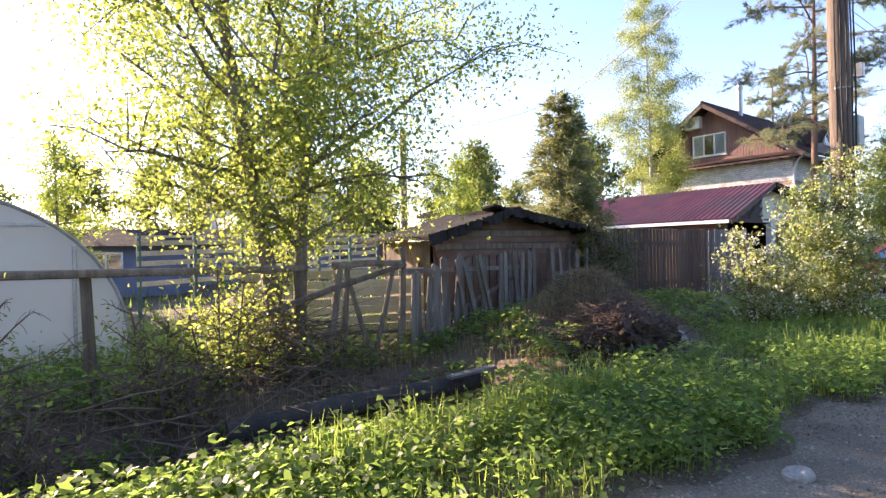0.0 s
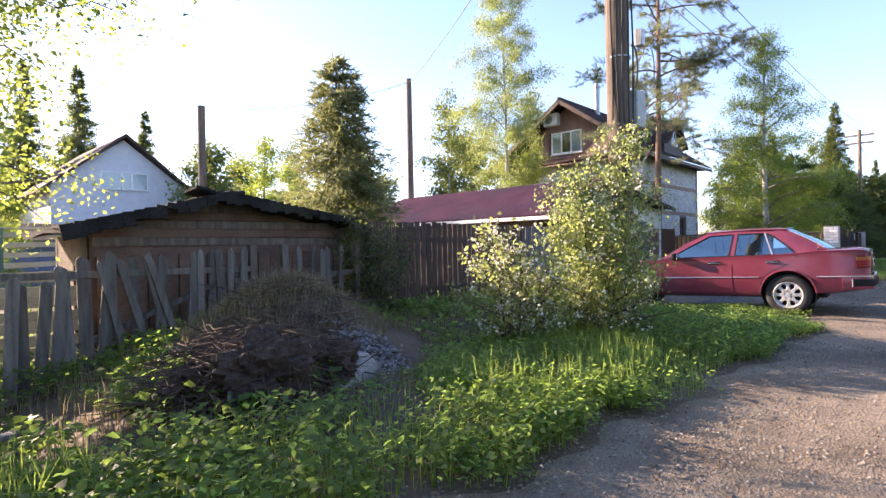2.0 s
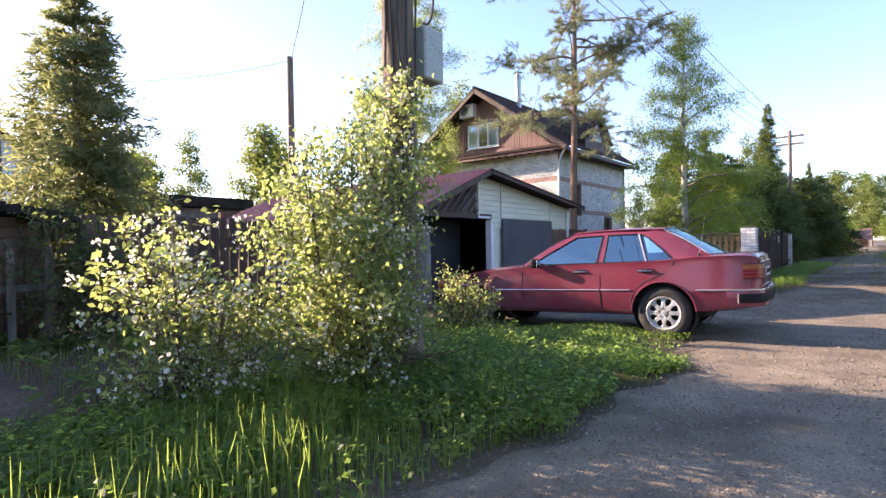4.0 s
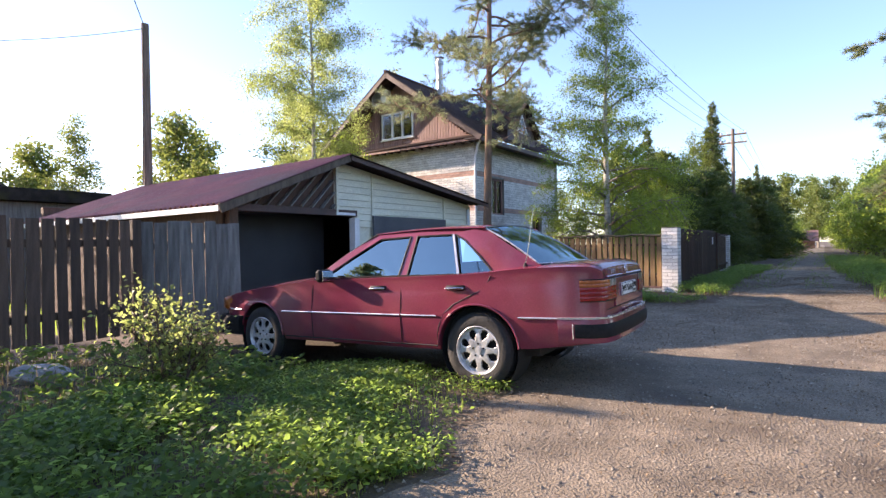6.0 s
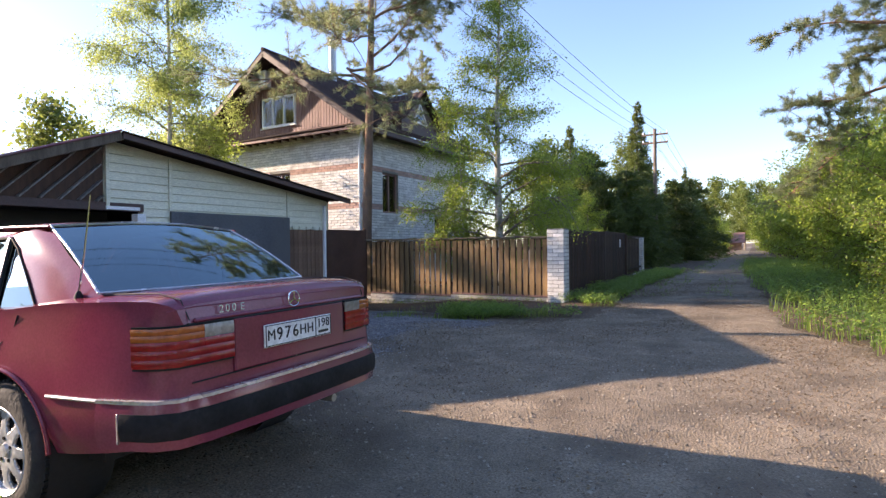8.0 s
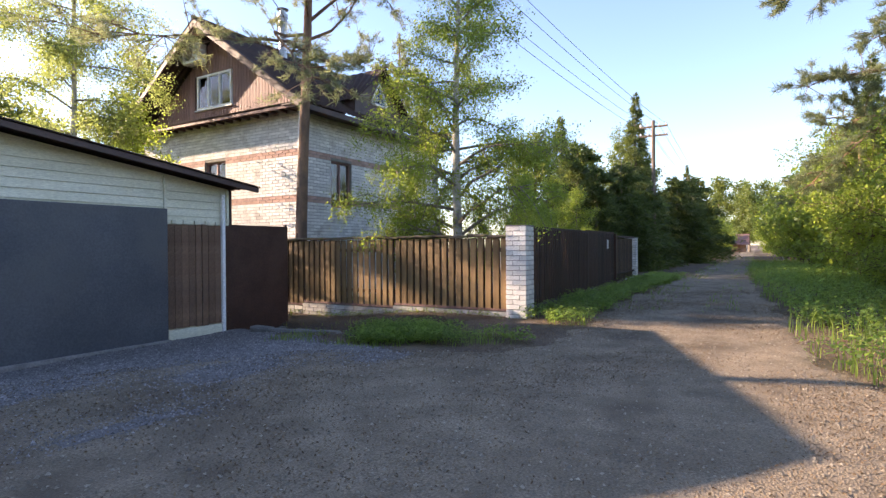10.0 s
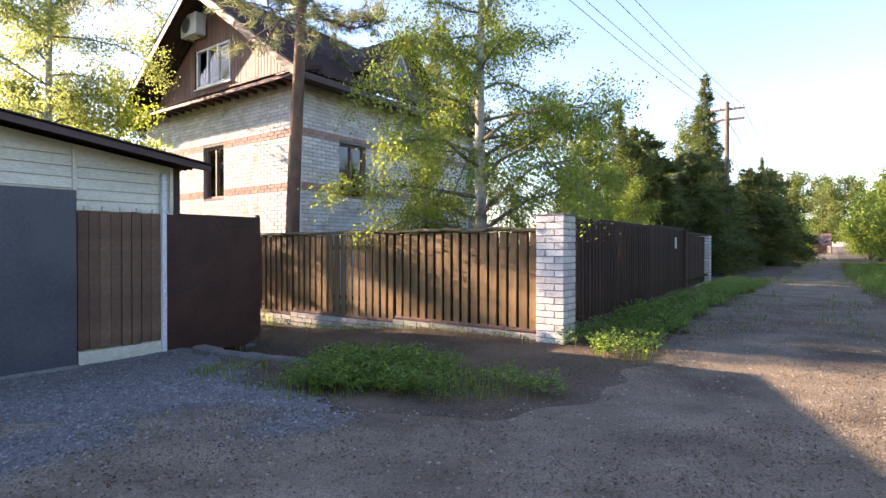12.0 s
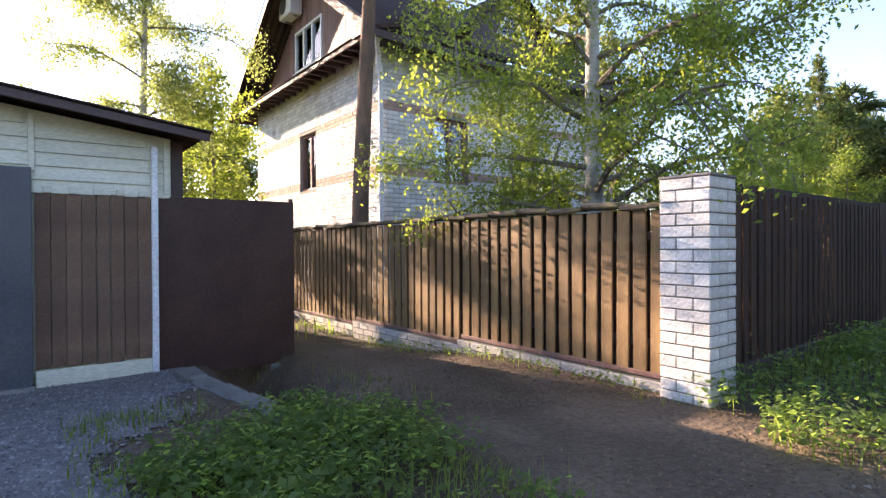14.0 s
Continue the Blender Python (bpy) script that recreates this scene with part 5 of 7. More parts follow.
class CarBuild(Build):
    """The same, in the car's own coordinates (x to its right, y forward, z up)."""

    def ob(self, name, mat, parent=None, label="", smooth=False, kind="", category=""):
        self.v = [CM @ Vector(p) for p in self.v]
        return Build.ob(self, name, mat, parent or car, label, smooth, kind, category)


def interp(y, ys, vs):
    return float(np.interp(y, ys, vs))


def body_half(y):
    return interp(y, [-1.07, -1.05, -1.0, -0.9, -0.7, 0, 1, 2.3, 2.9, 3.3, 3.5, 3.6, 3.64], [0.65, 0.69, 0.73, 0.76, 0.8, 0.862, 0.87, 0.865, 0.845, 0.81, 0.77, 0.7, 0.62])


def body_top(y):
    return interp(y, [-1.07, -1.05, -1.02, -0.96, -0.8, -0.4, 0, 0.6, 1.4, 2.0, 2.5, 3.0, 3.4, 3.55, 3.64], [0.88, 0.99, 1.015, 1.028, 1.033, 1.025, 0.99, 0.972, 0.96, 0.945, 0.9, 0.845, 0.79, 0.74, 0.6])


def ring(y):
    w, zt = body_half(y), body_top(y)
    zb = interp(y, [-1.07, -0.9, -0.5, 0.4, 2.4, 3.3, 3.64], [0.41, 0.37, 0.32, 0.27, 0.27, 0.27, 0.36])
    k = interp(y, [-0.55, -0.35, -0.2, 1.85, 1.98, 2.05], [0, 0, 1, 1, 1, 0])
    crown = interp(y, [-1.07, -0.9, 2.0, 2.6, 3.64], [0.01, 0.022, 0.03, 0.045, 0.02])
    half = [(0, zb), (w * 0.8, zb), (w * 0.955, zb + 0.025), (w * 0.987, zb + 0.1), (w, 0.56), (w, 0.62), (w * 0.992, 0.67), (w * 0.978, zt - 0.16), (w * 0.957, zt - 0.06), (w * 0.965, zt - 0.014)]
    if k < 0.5:
        half += [(w * 0.88, zt), (w * 0.7, zt + crown * 0.5), (w * 0.4, zt + crown * 0.9), (0, zt + crown)]
    else:
        half += [(w * 0.89, zt - 0.005), (w * 0.86, 0.5), (w * 0.4, 0.4), (0, 0.4)]
    pts = [(-x, y, z) for x, z in half] + [(x, y, z) for x, z in half[-2:0:-1]]
    return pts


ys = [-1.07, -1.06, -1.05, -1.03, -1.0, -0.95, -0.85, -0.7, -0.5, -0.4, -0.3, -0.1, 0.15, 0.4, 0.7, 1.0, 1.3, 1.6, 1.9, 1.97, 1.985, 2.15, 2.4, 2.7, 3.0, 3.2, 3.35, 3.45, 3.53, 3.59, 3.62, 3.64]
v, f = [], []
for y in ys:
    v += ring(y)
n = len(ring(0))
for i in range(len(ys) - 1):
    for k in range(n):
        f.append((i * n + k, i * n + (k + 1) % n, (i + 1) * n + (k + 1) % n, (i + 1) * n + k))
f.append(tuple(range(n)))
f.append(tuple((len(ys) - 1) * n + k for k in range(n)))
body = CarBuild().add(v, f).ob("body", M_PAINT, car, "", True)
cut_mesh = bpy.data.meshes.new("arch_cut")
cutb = Build()
for yw, rr in ((0.0, 0.385), (2.8, 0.37)):
    for s in (-1, 1):
        cutb.lathe([(-0.001, 0.0), (0, rr), (0.34, rr), (0.341, 0.0)], ((0.55 if s > 0 else -0.89), yw, 0.325), 0, 40)
cut_mesh.from_pydata(cutb.v, [], cutb.f)
cbm = bmesh.new()
cbm.from_mesh(cut_mesh)
bmesh.ops.remove_doubles(cbm, verts=cbm.verts, dist=1e-5)
bmesh.ops.recalc_face_normals(cbm, faces=cbm.faces)
cbm.to_mesh(cut_mesh)
cbm.free()
cutter = new("arch_cut", cut_mesh)
cutter.matrix_basis = CM
mod = body.modifiers.new("arches", "BOOLEAN")
mod.operation, mod.object, mod.solver = "DIFFERENCE", cutter, "EXACT"
bpy.context.view_layer.update()
cut_body = bpy.data.meshes.new_from_object(body.evaluated_get(bpy.context.evaluated_depsgraph_get()))
body.modifiers.clear()
body.data = cut_body
bpy.data.objects.remove(cutter)
cut_body.shade_smooth()
cut_body.set_sharp_from_angle(angle=radians(32))


def side_x(z, y=1.0):
    return 0.778 - (z - 0.96) * 0.36 - max(z - 1.2, 0) ** 2 * 0.9 - 0.11 * max(0.3 - y, 0) ** 1.2


def side_poly(name, poly, mat, s, off=0.0, thick=0.025, label="", parent=None):
    """A panel of the car's upper side, given in (y, z); s: -1 left, 1 right."""
    outer = [(s * (side_x(z, y) + off), y, z) for y, z in poly]
    inner = [(s * (side_x(z, y) + off - thick), y, z) for y, z in poly]
    m = len(poly)
    faces = [tuple(range(m)), tuple(range(2 * m - 1, m - 1, -1))] + [(i, i + m, (i + 1) % m + m, (i + 1) % m) for i in range(m)]
    return CarBuild().add(outer + inner, faces).ob(name, mat, parent, label)


for s in (-1, 1):
    side_poly("windscreen_pillar", [(2.0, 0.955), (1.86, 0.955), (1.5, 1.16), (1.18, 1.335), (1.24, 1.385), (1.6, 1.2)], M_PAINT, s)
    side_poly("roof_rail", [(1.24, 1.385), (1.18, 1.335), (0.7, 1.347), (0.2, 1.335), (0.03, 1.385), (0.6, 1.4)], M_PAINT, s, 0.002)
    side_poly("door_pillar", [(0.87, 0.955), (0.77, 0.955), (0.73, 1.345), (0.81, 1.345)], M_PAINT, s, 0.002)
    for poly in ([(1.86, 0.958), (0.87, 0.965), (0.81, 1.343), (1.18, 1.333), (1.5, 1.16)], [(0.77, 0.965), (0.21, 0.97), (0.33, 1.34), (0.73, 1.343)], [(0.19, 0.97), (-0.13, 0.98), (0.02, 1.13), (0.19, 1.28), (0.3, 1.338)]):
        g = side_poly("side_window", poly, G_CAR, s, -0.008, 0.004)
        g.visible_shadow = False
        m = len(poly)
        for i in range(m):
            a, b = poly[i], poly[(i + 1) % m]
            CarBuild().bar((s * (side_x(a[1], a[0]) + 0.004), a[0], a[1]), (s * (side_x(b[1], b[0]) + 0.004), b[0], b[1]), 0.012, 0.012).ob("window_seal", M_PLASTIC)
    side_poly("window_divider", [(0.215, 0.968), (0.19, 0.968), (0.31, 1.34), (0.33, 1.34)], M_TRIM, s, 0.013, 0.016)
    CarBuild().bar((s * 0.79, 1.9, 0.958), (s * 0.79, 0.0, 0.976), 0.014, 0.012).ob("belt_moulding", M_PLASTIC)


def patch(name, rows, mat, label="", thick=0.006):
    """A curved sheet through rows of points, with a little thickness."""
    m, k = len(rows), len(rows[0])
    top = [tuple(p) for r in rows for p in r]
    low = [(x, y, z - thick) for x, y, z in top]
    fs = []
    for i in range(m - 1):
        for j in range(k - 1):
            a = i * k + j
            fs += [(a, a + 1, a + k + 1, a + k), (m * k + a, m * k + a + k, m * k + a + k + 1, m * k + a + 1)]
    return CarBuild().add(top + low, fs).ob(name, mat, car, label, True)


for s in (-1, 1):
    # broad rear pillar, curved between the quarter window and the rear screen
    rows = []
    for t in np.linspace(0, 1, 10):
        yf, zf = interp(t, [0, 0.4, 0.8, 1], [-0.14, 0.0, 0.19, 0.31]), interp(t, [0, 0.4, 0.8, 1], [0.955, 1.12, 1.285, 1.35])
        yr, zr = interp(t, [0, 0.07, 0.5, 1], [-0.6, -0.54, -0.25, 0.03]), interp(t, [0, 0.07, 0.5, 1], [1.0, 1.042, 1.215, 1.392])
        rows.append([(s * (side_x(zf + (zr - zf) * u, yf + (yr - yf) * u) + 0.002 + 0.012 * math.sin(math.pi * u)), yf + (yr - yf) * u, zf + (zr - zf) * u) for u in np.linspace(0, 1, 8)])
    patch("rear_pillar", rows, M_PAINT)


def screen(y0, z0, w0, bow0, y1, z1, w1, bow1):
    rows = []
    for i in range(7):
        t = i / 6
        w = w0 + (w1 - w0) * t
        rows.append([(w * q, y0 + (y1 - y0) * t + (bow0 + (bow1 - bow0) * t) * (1 - q * q), z0 + (z1 - z0) * t + 0.03 * (1 - q * q) * t + 0.018 * math.sin(math.pi * t)) for q in np.linspace(-1, 1, 11)])
    return rows


for nm, args in (("windscreen", (2.0, 0.95, 0.755, 0.11, 1.24, 1.388, 0.6, 0.03)), ("rear_window", (-0.53, 1.045, 0.675, -0.08, 0.03, 1.388, 0.58, -0.03))):
    rows = screen(*args)
    g = patch(nm, rows, G_CAR)
    g.visible_shadow = False
    for edge in (rows[0], rows[-1], [r[0] for r in rows], [r[-1] for r in rows]):
        CarBuild().tube([(x, y, z + 0.003) for x, y, z in edge], 0.007, 6).ob("screen_seal", M_TRIM if nm == "rear_window" else M_PLASTIC, None, "", True)
roof = []
for y in np.linspace(0.02, 1.25, 12):
    t = (y - 0.02) / 1.23
    roof.append([(0.6 * q, y + 0.03 * (1 - q * q) * (1 if t > 0.5 else -1) * abs(2 * t - 1), 1.386 + 0.035 * (1 - q ** 4) + 0.018 * math.sin(math.pi * t)) for q in np.linspace(-1, 1, 15)])
patch("roof", roof, M_PAINT, "", 0.02)
for s in (-1, 1):
    CarBuild().tube([(s * 0.6, y, 1.386 + 0.018 * math.sin(math.pi * (y - 0.02) / 1.23)) for y in np.linspace(0.0, 1.26, 8)], 0.008, 6).ob("roof_gutter", M_PAINT, None, "", True)

# inside
CarBuild().box((0, 0.9, 0.45), (1.46, 2.2, 0.05)).box((0, 1.75, 0.72), (1.44, 0.35, 0.4), 0.05).box((0, -0.35, 0.93), (1.4, 0.45, 0.05)).box((-0.735, 0.9, 0.68), (0.02, 2.1, 0.5)).box((0.735, 0.9, 0.68), (0.02, 2.1, 0.5)).ob("interior", M_PLASTIC)
for x in (-0.36, 0.36):
    st = CarBuild().box((x, 1.05, 0.56), (0.5, 0.5, 0.16), 0.05).box((x, 0.78, 0.82), (0.48, 0.14, 0.55), 0.05, (12, 0, 0)).ob("front_seat", M_SEAT, None, "", True)
    CarBuild().box((x, 0.7, 1.17), (0.26, 0.09, 0.17), 0.035, (10, 0, 0)).ob("headrest", M_SEAT, st, "", True)
rear_seat = CarBuild().box((0, 0.1, 0.58), (1.3, 0.5, 0.18), 0.05).box((0, -0.15, 0.8), (1.3, 0.14, 0.5), 0.05, (15, 0, 0)).ob("rear_seat", M_SEAT, None, "", True)
for x in (-0.4, 0.4):
    CarBuild().box((x, -0.24, 1.07), (0.24, 0.09, 0.14), 0.03).ob("headrest", M_SEAT, rear_seat, "", True)
wheel_pts = [(-0.36 + 0.19 * math.cos(a), 1.5 + 0.06 * math.sin(a), 0.93 + 0.18 * math.sin(a)) for a in np.linspace(0, 6.283, 28)]
CarBuild().tube(wheel_pts, 0.014, 6).bar((-0.55, 1.5, 0.93), (-0.17, 1.5, 0.93), 0.04, 0.02).ob("steering_wheel", M_PLASTIC, None, "", True)

# wheels
def wheel(xc, yc, s):
    c = (xc, yc, 0.312)
    prof = [(-0.09, 0.2), (-0.098, 0.215), (-0.1, 0.255), (-0.095, 0.295), (-0.075, 0.318), (-0.04, 0.325), (0.04, 0.325), (0.075, 0.318), (0.095, 0.295), (0.1, 0.25), (0.098, 0.215), (0.09, 0.2)]
    wb = CarBuild().lathe(prof, c, 0, 56).ob("wheel", M_RUBBER, None, "tyre with worn tread and silver alloy rim", True)
    tread = CarBuild()
    for i in range(60):
        a = 6.283 * i / 60
        for dx in (-0.05, 0, 0.05):
            tread.box((xc + dx, yc + 0.325 * math.cos(a + dx), 0.312 + 0.325 * math.sin(a + dx)), (0.038, 0.021, 0.008), 0, (math.degrees(a + dx) - 90, 0, 0))
    tread.ob("tread", M_RUBBER, wb)
    CarBuild().lathe([(s * 0.095, 0.215), (s * 0.1, 0.208), (s * 0.088, 0.196), (s * 0.05, 0.19), (-s * 0.09, 0.19)], c, 0, 56).ob("rim", M_ALLOY, wb, "", True)
    vv, ff = [], []
    rings = [0.0, 0.03, 0.055, 0.075, *np.linspace(0.088, 0.186, 14), 0.197]
    nn = 128
    for r in rings:
        dish = 0.068 + 0.014 * math.sin(math.pi * min(r / 0.197, 1))
        for k in range(nn):
            a = 6.283185 * k / nn
            vv.append((xc + s * dish, yc + r * math.cos(a), 0.312 + r * math.sin(a)))
    for i in range(len(rings) - 1):
        rm = (rings[i] + rings[i + 1]) / 2
        for k in range(nn):
            ph = ((k + 0.5) / nn * 8) % 1
            open_half = 0.0
            if 0.088 < rm < 0.186:
                open_half = 0.29 * math.sqrt(max(1 - ((rm - 0.138) / 0.05) ** 2, 0)) * (rm / 0.138) ** 0.5
            if abs(ph - 0.5) < open_half:
                continue
            ff.append((i * nn + k, i * nn + (k + 1) % nn, (i + 1) * nn + (k + 1) % nn, (i + 1) * nn + k))
    disc = CarBuild().add(vv, ff).ob("spoke_disc", M_ALLOY, wb, "", True)
    sol = disc.modifiers.new("thickness", "SOLIDIFY")
    sol.thickness, sol.offset = 0.014, -1 if s > 0 else -1
    CarBuild().lathe([(s * 0.03, 0.0), (s * 0.03, 0.185)], c, 0, 32).ob("brake_disc", M_PLASTIC, wb)
    CarBuild().lathe([(s * 0.074, 0.034), (s * 0.088, 0.03), (s * 0.09, 0.0)], c, 0, 24).ob("hub_cap", M_ALLOY, wb, "", True)
    for i in range(5):
        a = 6.283 * i / 5 + 0.3
        CarBuild().lathe([(s * 0.07, 0.009), (s * 0.084, 0.009), (s * 0.084, 0.0)], (xc, yc + 0.056 * math.cos(a), 0.312 + 0.056 * math.sin(a)), 0, 8).ob("wheel_bolt", M_PLASTIC, wb)


for yc in (0.0, 2.8):
    wheel(-0.745, yc, -1)
    wheel(0.745, yc, 1)
for yc, rr in ((0.0, 0.387), (2.8, 0.372)):
    for s in (-1, 1):
        pts = [(s * (body_half(yc + rr * math.cos(a)) + 0.003), yc + rr * math.cos(a), 0.325 + rr * math.sin(a)) for a in np.linspace(0.05, math.pi - 0.05, 28)]
        CarBuild().tube(pts, 0.01, 6).ob("arch_lip", M_PAINT, None, "", True)
        CarBuild().lathe([(0, 0.375), (0.3, 0.375)], (0.52 if s > 0 else -0.82, yc, 0.315), 0, 32).ob("wheel_housing", M_DARK)

# mouldings, bumpers, seams
for s in (-1, 1):
    for y0, y1 in ((-0.72, -0.39), (0.4, 0.79), (0.81, 1.96), (1.98, 2.43), (3.16, 3.4)):
        CarBuild().tube([(s * (body_half(y) + 0.006), y, 0.605) for y in np.linspace(y0, y1, 6)], 0.0085, 6).ob("side_moulding", M_TRIM, None, "", True)
    for y0 in (0.8, 1.97):
        CarBuild().tube([(s * (body_half(y0) * k + 0.0006), y0 + dy, z) for z, k, dy in ((0.33, 0.985, 0), (0.45, 0.995, 0), (0.59, 1.0, 0), (0.68, 0.991, 0), (0.8, 0.978, 0), (0.92, 0.945, 0))], 0.0042, 4).ob("door_seam", M_DARK)
    arc = [(-0.14, 0.955), (-0.1, 0.88), (-0.02, 0.82), (0.1, 0.765), (0.22, 0.71), (0.33, 0.62), (0.385, 0.5), (0.4, 0.42), (0.41, 0.32)]
    CarBuild().tube([(s * (body_half(y) * interp(z, [0.27, 0.4, 0.56, 0.67, 0.8, 0.92, 0.97], [0.97, 0.99, 1.0, 0.992, 0.978, 0.95, 0.965]) + 0.001), y, z) for y, z in arc], 0.0042, 4).ob("door_seam", M_DARK)
    CarBuild().tube([(s * (body_half(y) + 0.001) * 0.985, y, 0.335) for y in np.linspace(0.4, 2.4, 8)], 0.006, 4).ob("sill_seam", M_DARK)
    for y0 in (0.2, 1.08):
        hd = CarBuild().box((s * 0.838, y0, 0.855), (0.035, 0.2, 0.045), 0.012).ob("door_handle", M_PLASTIC, None, "dark door handle with a chrome grip", True)
        CarBuild().bar((s * 0.862, y0 - 0.095, 0.852), (s * 0.862, y0 + 0.095, 0.852), 0.022, 0.016, 0.005).ob("grip", M_CHROME, hd, "", True)
    mr = CarBuild().box((s * 0.92, 1.72, 0.985), (0.19, 0.1, 0.13), 0.03).ob("wing_mirror", M_PLASTIC, None, "black wing mirror", True)
    CarBuild().box((s * 0.92, 1.666, 0.985), (0.15, 0.01, 0.1), 0.004).ob("mirror_glass", M_CHROME, mr)
    CarBuild().box((s * 0.81, 1.74, 0.95), (0.08, 0.06, 0.05), 0.012).ob("mirror_foot", M_PLASTIC, mr)


def wrap(name, plan, z0, z1, thick, mat, label="", parent=None, bulge=0.0):
    """A band that follows a plan line, of some thickness, between two heights."""
    pts = [Vector((x, y, 0)) for x, y in plan]
    v, f = [], []
    for i, p in enumerate(pts):
        d = (pts[min(i + 1, len(pts) - 1)] - pts[max(i - 1, 0)]).normalized()
        nrm = Vector((d.y, -d.x, 0))
        o = p + nrm * thick
        b = p + nrm * (thick + bulge)
        v += [(p.x, p.y, z0), (o.x, o.y, z0), (b.x, b.y, z0 + (z1 - z0) * 0.3), (b.x, b.y, z0 + (z1 - z0) * 0.75), (o.x, o.y, z1), (p.x, p.y, z1)]
    for i in range(len(pts) - 1):
        for k in range(6):
            f.append((i * 6 + k, i * 6 + (k + 1) % 6, i * 6 + 6 + (k + 1) % 6, i * 6 + 6 + k))
    f += [tuple(range(6)), tuple((len(pts) - 1) * 6 + k for k in range(6))]
    return CarBuild().add(v, f).ob(name, mat, parent, label, True)


rear_plan = [(-0.785, -0.72), (-0.755, -0.88), (-0.725, -0.99), (-0.675, -1.05), (-0.55, -1.078), (-0.3, -1.09), (0, -1.093)]
rear_plan = rear_plan + [(-x, y) for x, y in rear_plan[-2::-1]]
pad_plan = [(-0.762, -0.85), (-0.755, -0.88)] + rear_plan[2:-2] + [(0.755, -0.88), (0.762, -0.85)]
bumper = wrap("rear_bumper", rear_plan, 0.41, 0.598, 0.03, M_PAINT, "crimson rear bumper with a black rubbing pad", None, 0.01)
wrap("bumper_pad", pad_plan, 0.452, 0.562, 0.042, M_PLASTIC, "black plastic rubbing pad", bumper, 0.008)
wrap("bumper_moulding", rear_plan, 0.6, 0.614, 0.036, M_TRIM, "pale moulding", bumper)
for x in (-0.766, 0.766):
    CarBuild().box((x * 1.045, -0.845, 0.5), (0.012, 0.008, 0.125), 0.002).ob("pad_edge", M_TRIM, bumper)
front_plan = [(0.82, 3.15), (0.82, 3.35), (0.79, 3.52), (0.7, 3.63), (0.4, 3.67), (0, 3.68)]
front_plan = front_plan + [(-x, y) for x, y in front_plan[-2::-1]]
wrap("front_bumper", front_plan, 0.32, 0.53, 0.05, M_PLASTIC, "black plastic front bumper", None, 0.018)
grille = CarBuild().box((0, 3.645, 0.66), (0.56, 0.03, 0.17), 0.01).ob("grille", M_CHROME, None, "chrome radiator grille")
for i in range(5):
    CarBuild().box((0, 3.662, 0.6 + i * 0.03), (0.5, 0.012, 0.012)).ob("grille_bar", M_PLASTIC, grille)
for s in (-1, 1):
    CarBuild().box((s * 0.5, 3.62, 0.67), (0.36, 0.06, 0.16), 0.015).ob("headlight", M_LAMPWHITE, None, "clear rectangular headlight", True)
    CarBuild().box((s * 0.735, 3.52, 0.67), (0.11, 0.17, 0.16), 0.03, (0, 0, s * 28)).ob("indicator", M_LAMPAMBER, None, "amber corner indicator", True)
    lamp_plan = [(s * 0.762, -0.9), (s * 0.742, -0.97), (s * 0.715, -1.025), (s * 0.675, -1.06), (s * 0.56, -1.076), (s * 0.41, -1.084)]
    if s > 0:
        lamp_plan = lamp_plan[::-1]
    tl = wrap("tail_light", lamp_plan, 0.733, 0.914, 0.006, M_PLASTIC, "ribbed red, amber and clear tail light")
    outer = lamp_plan[:5] if s < 0 else lamp_plan[1:]
    inner = lamp_plan[4:] if s < 0 else lamp_plan[:2]
    for z0, z1, mat, part_plan in ((0.742, 0.777, M_LAMPRED, lamp_plan), (0.778, 0.813, M_LAMPRED, lamp_plan), (0.814, 0.849, M_LAMPRED, outer), (0.814, 0.849, M_LAMPRED, inner), (0.85, 0.877, M_LAMPAMBER, outer), (0.878, 0.905, M_LAMPAMBER, outer), (0.85, 0.905, M_LAMPWHITE, inner)):
        wrap("lens", part_plan, z0, z1, 0.009, mat, "", tl, 0.003)
CarBuild().box((0, -1.075, 0.79), (0.8, 0.02, 0.24), 0.006).ob("plate_panel", M_PAINT)
for s in (-1, 1):
    CarBuild().tube([(s * 0.66, -0.55, 1.04), (s * 0.64, -0.9, 1.043), (s * 0.63, -1.03, 1.016), (s * 0.62, -1.068, 0.93)], 0.0035, 4).ob("lid_seam", M_DARK)
CarBuild().tube([(-0.62, -1.074, 0.665), (0.62, -1.074, 0.665)], 0.0035, 4).ob("lid_seam", M_DARK)
CarBuild().tube([(-0.7, -1.03, 0.97), (-0.6, -1.068, 0.985), (0.6, -1.068, 0.985), (0.7, -1.03, 0.97)], 0.002, 4).ob("lid_crease", M_PAINT)
CarBuild().tube([(-0.63, -1.068, 0.912), (-0.4, -1.077, 0.912), (0, -1.082, 0.912), (0.4, -1.077, 0.912), (0.63, -1.068, 0.912)], 0.006, 6).ob("lid_gap", M_DARK)
CarBuild().box((0, -1.066, 0.924), (1.2, 0.03, 0.02), 0.008).ob("lid_lip", M_PAINT)
CarBuild().lathe([(0, 0.011), (-0.012, 0.011), (-0.012, 0.0)], (0.0, -1.07, 0.68), 1, 12).ob("boot_lock", M_CHROME, None, "", True)
CarBuild().tube([(0.4, -0.7, 0.34), (0.41, -0.99, 0.335)], 0.024, 10).ob("exhaust_pipe", M_METAL, None, "", True)
CarBuild().box((0, 1.3, 0.3), (1.3, 3.6, 0.08)).box((0, 0, 0.3), (1.3, 0.1, 0.1)).box((0, 2.8, 0.3), (1.3, 0.1, 0.1)).ob("underbody", M_DARK)
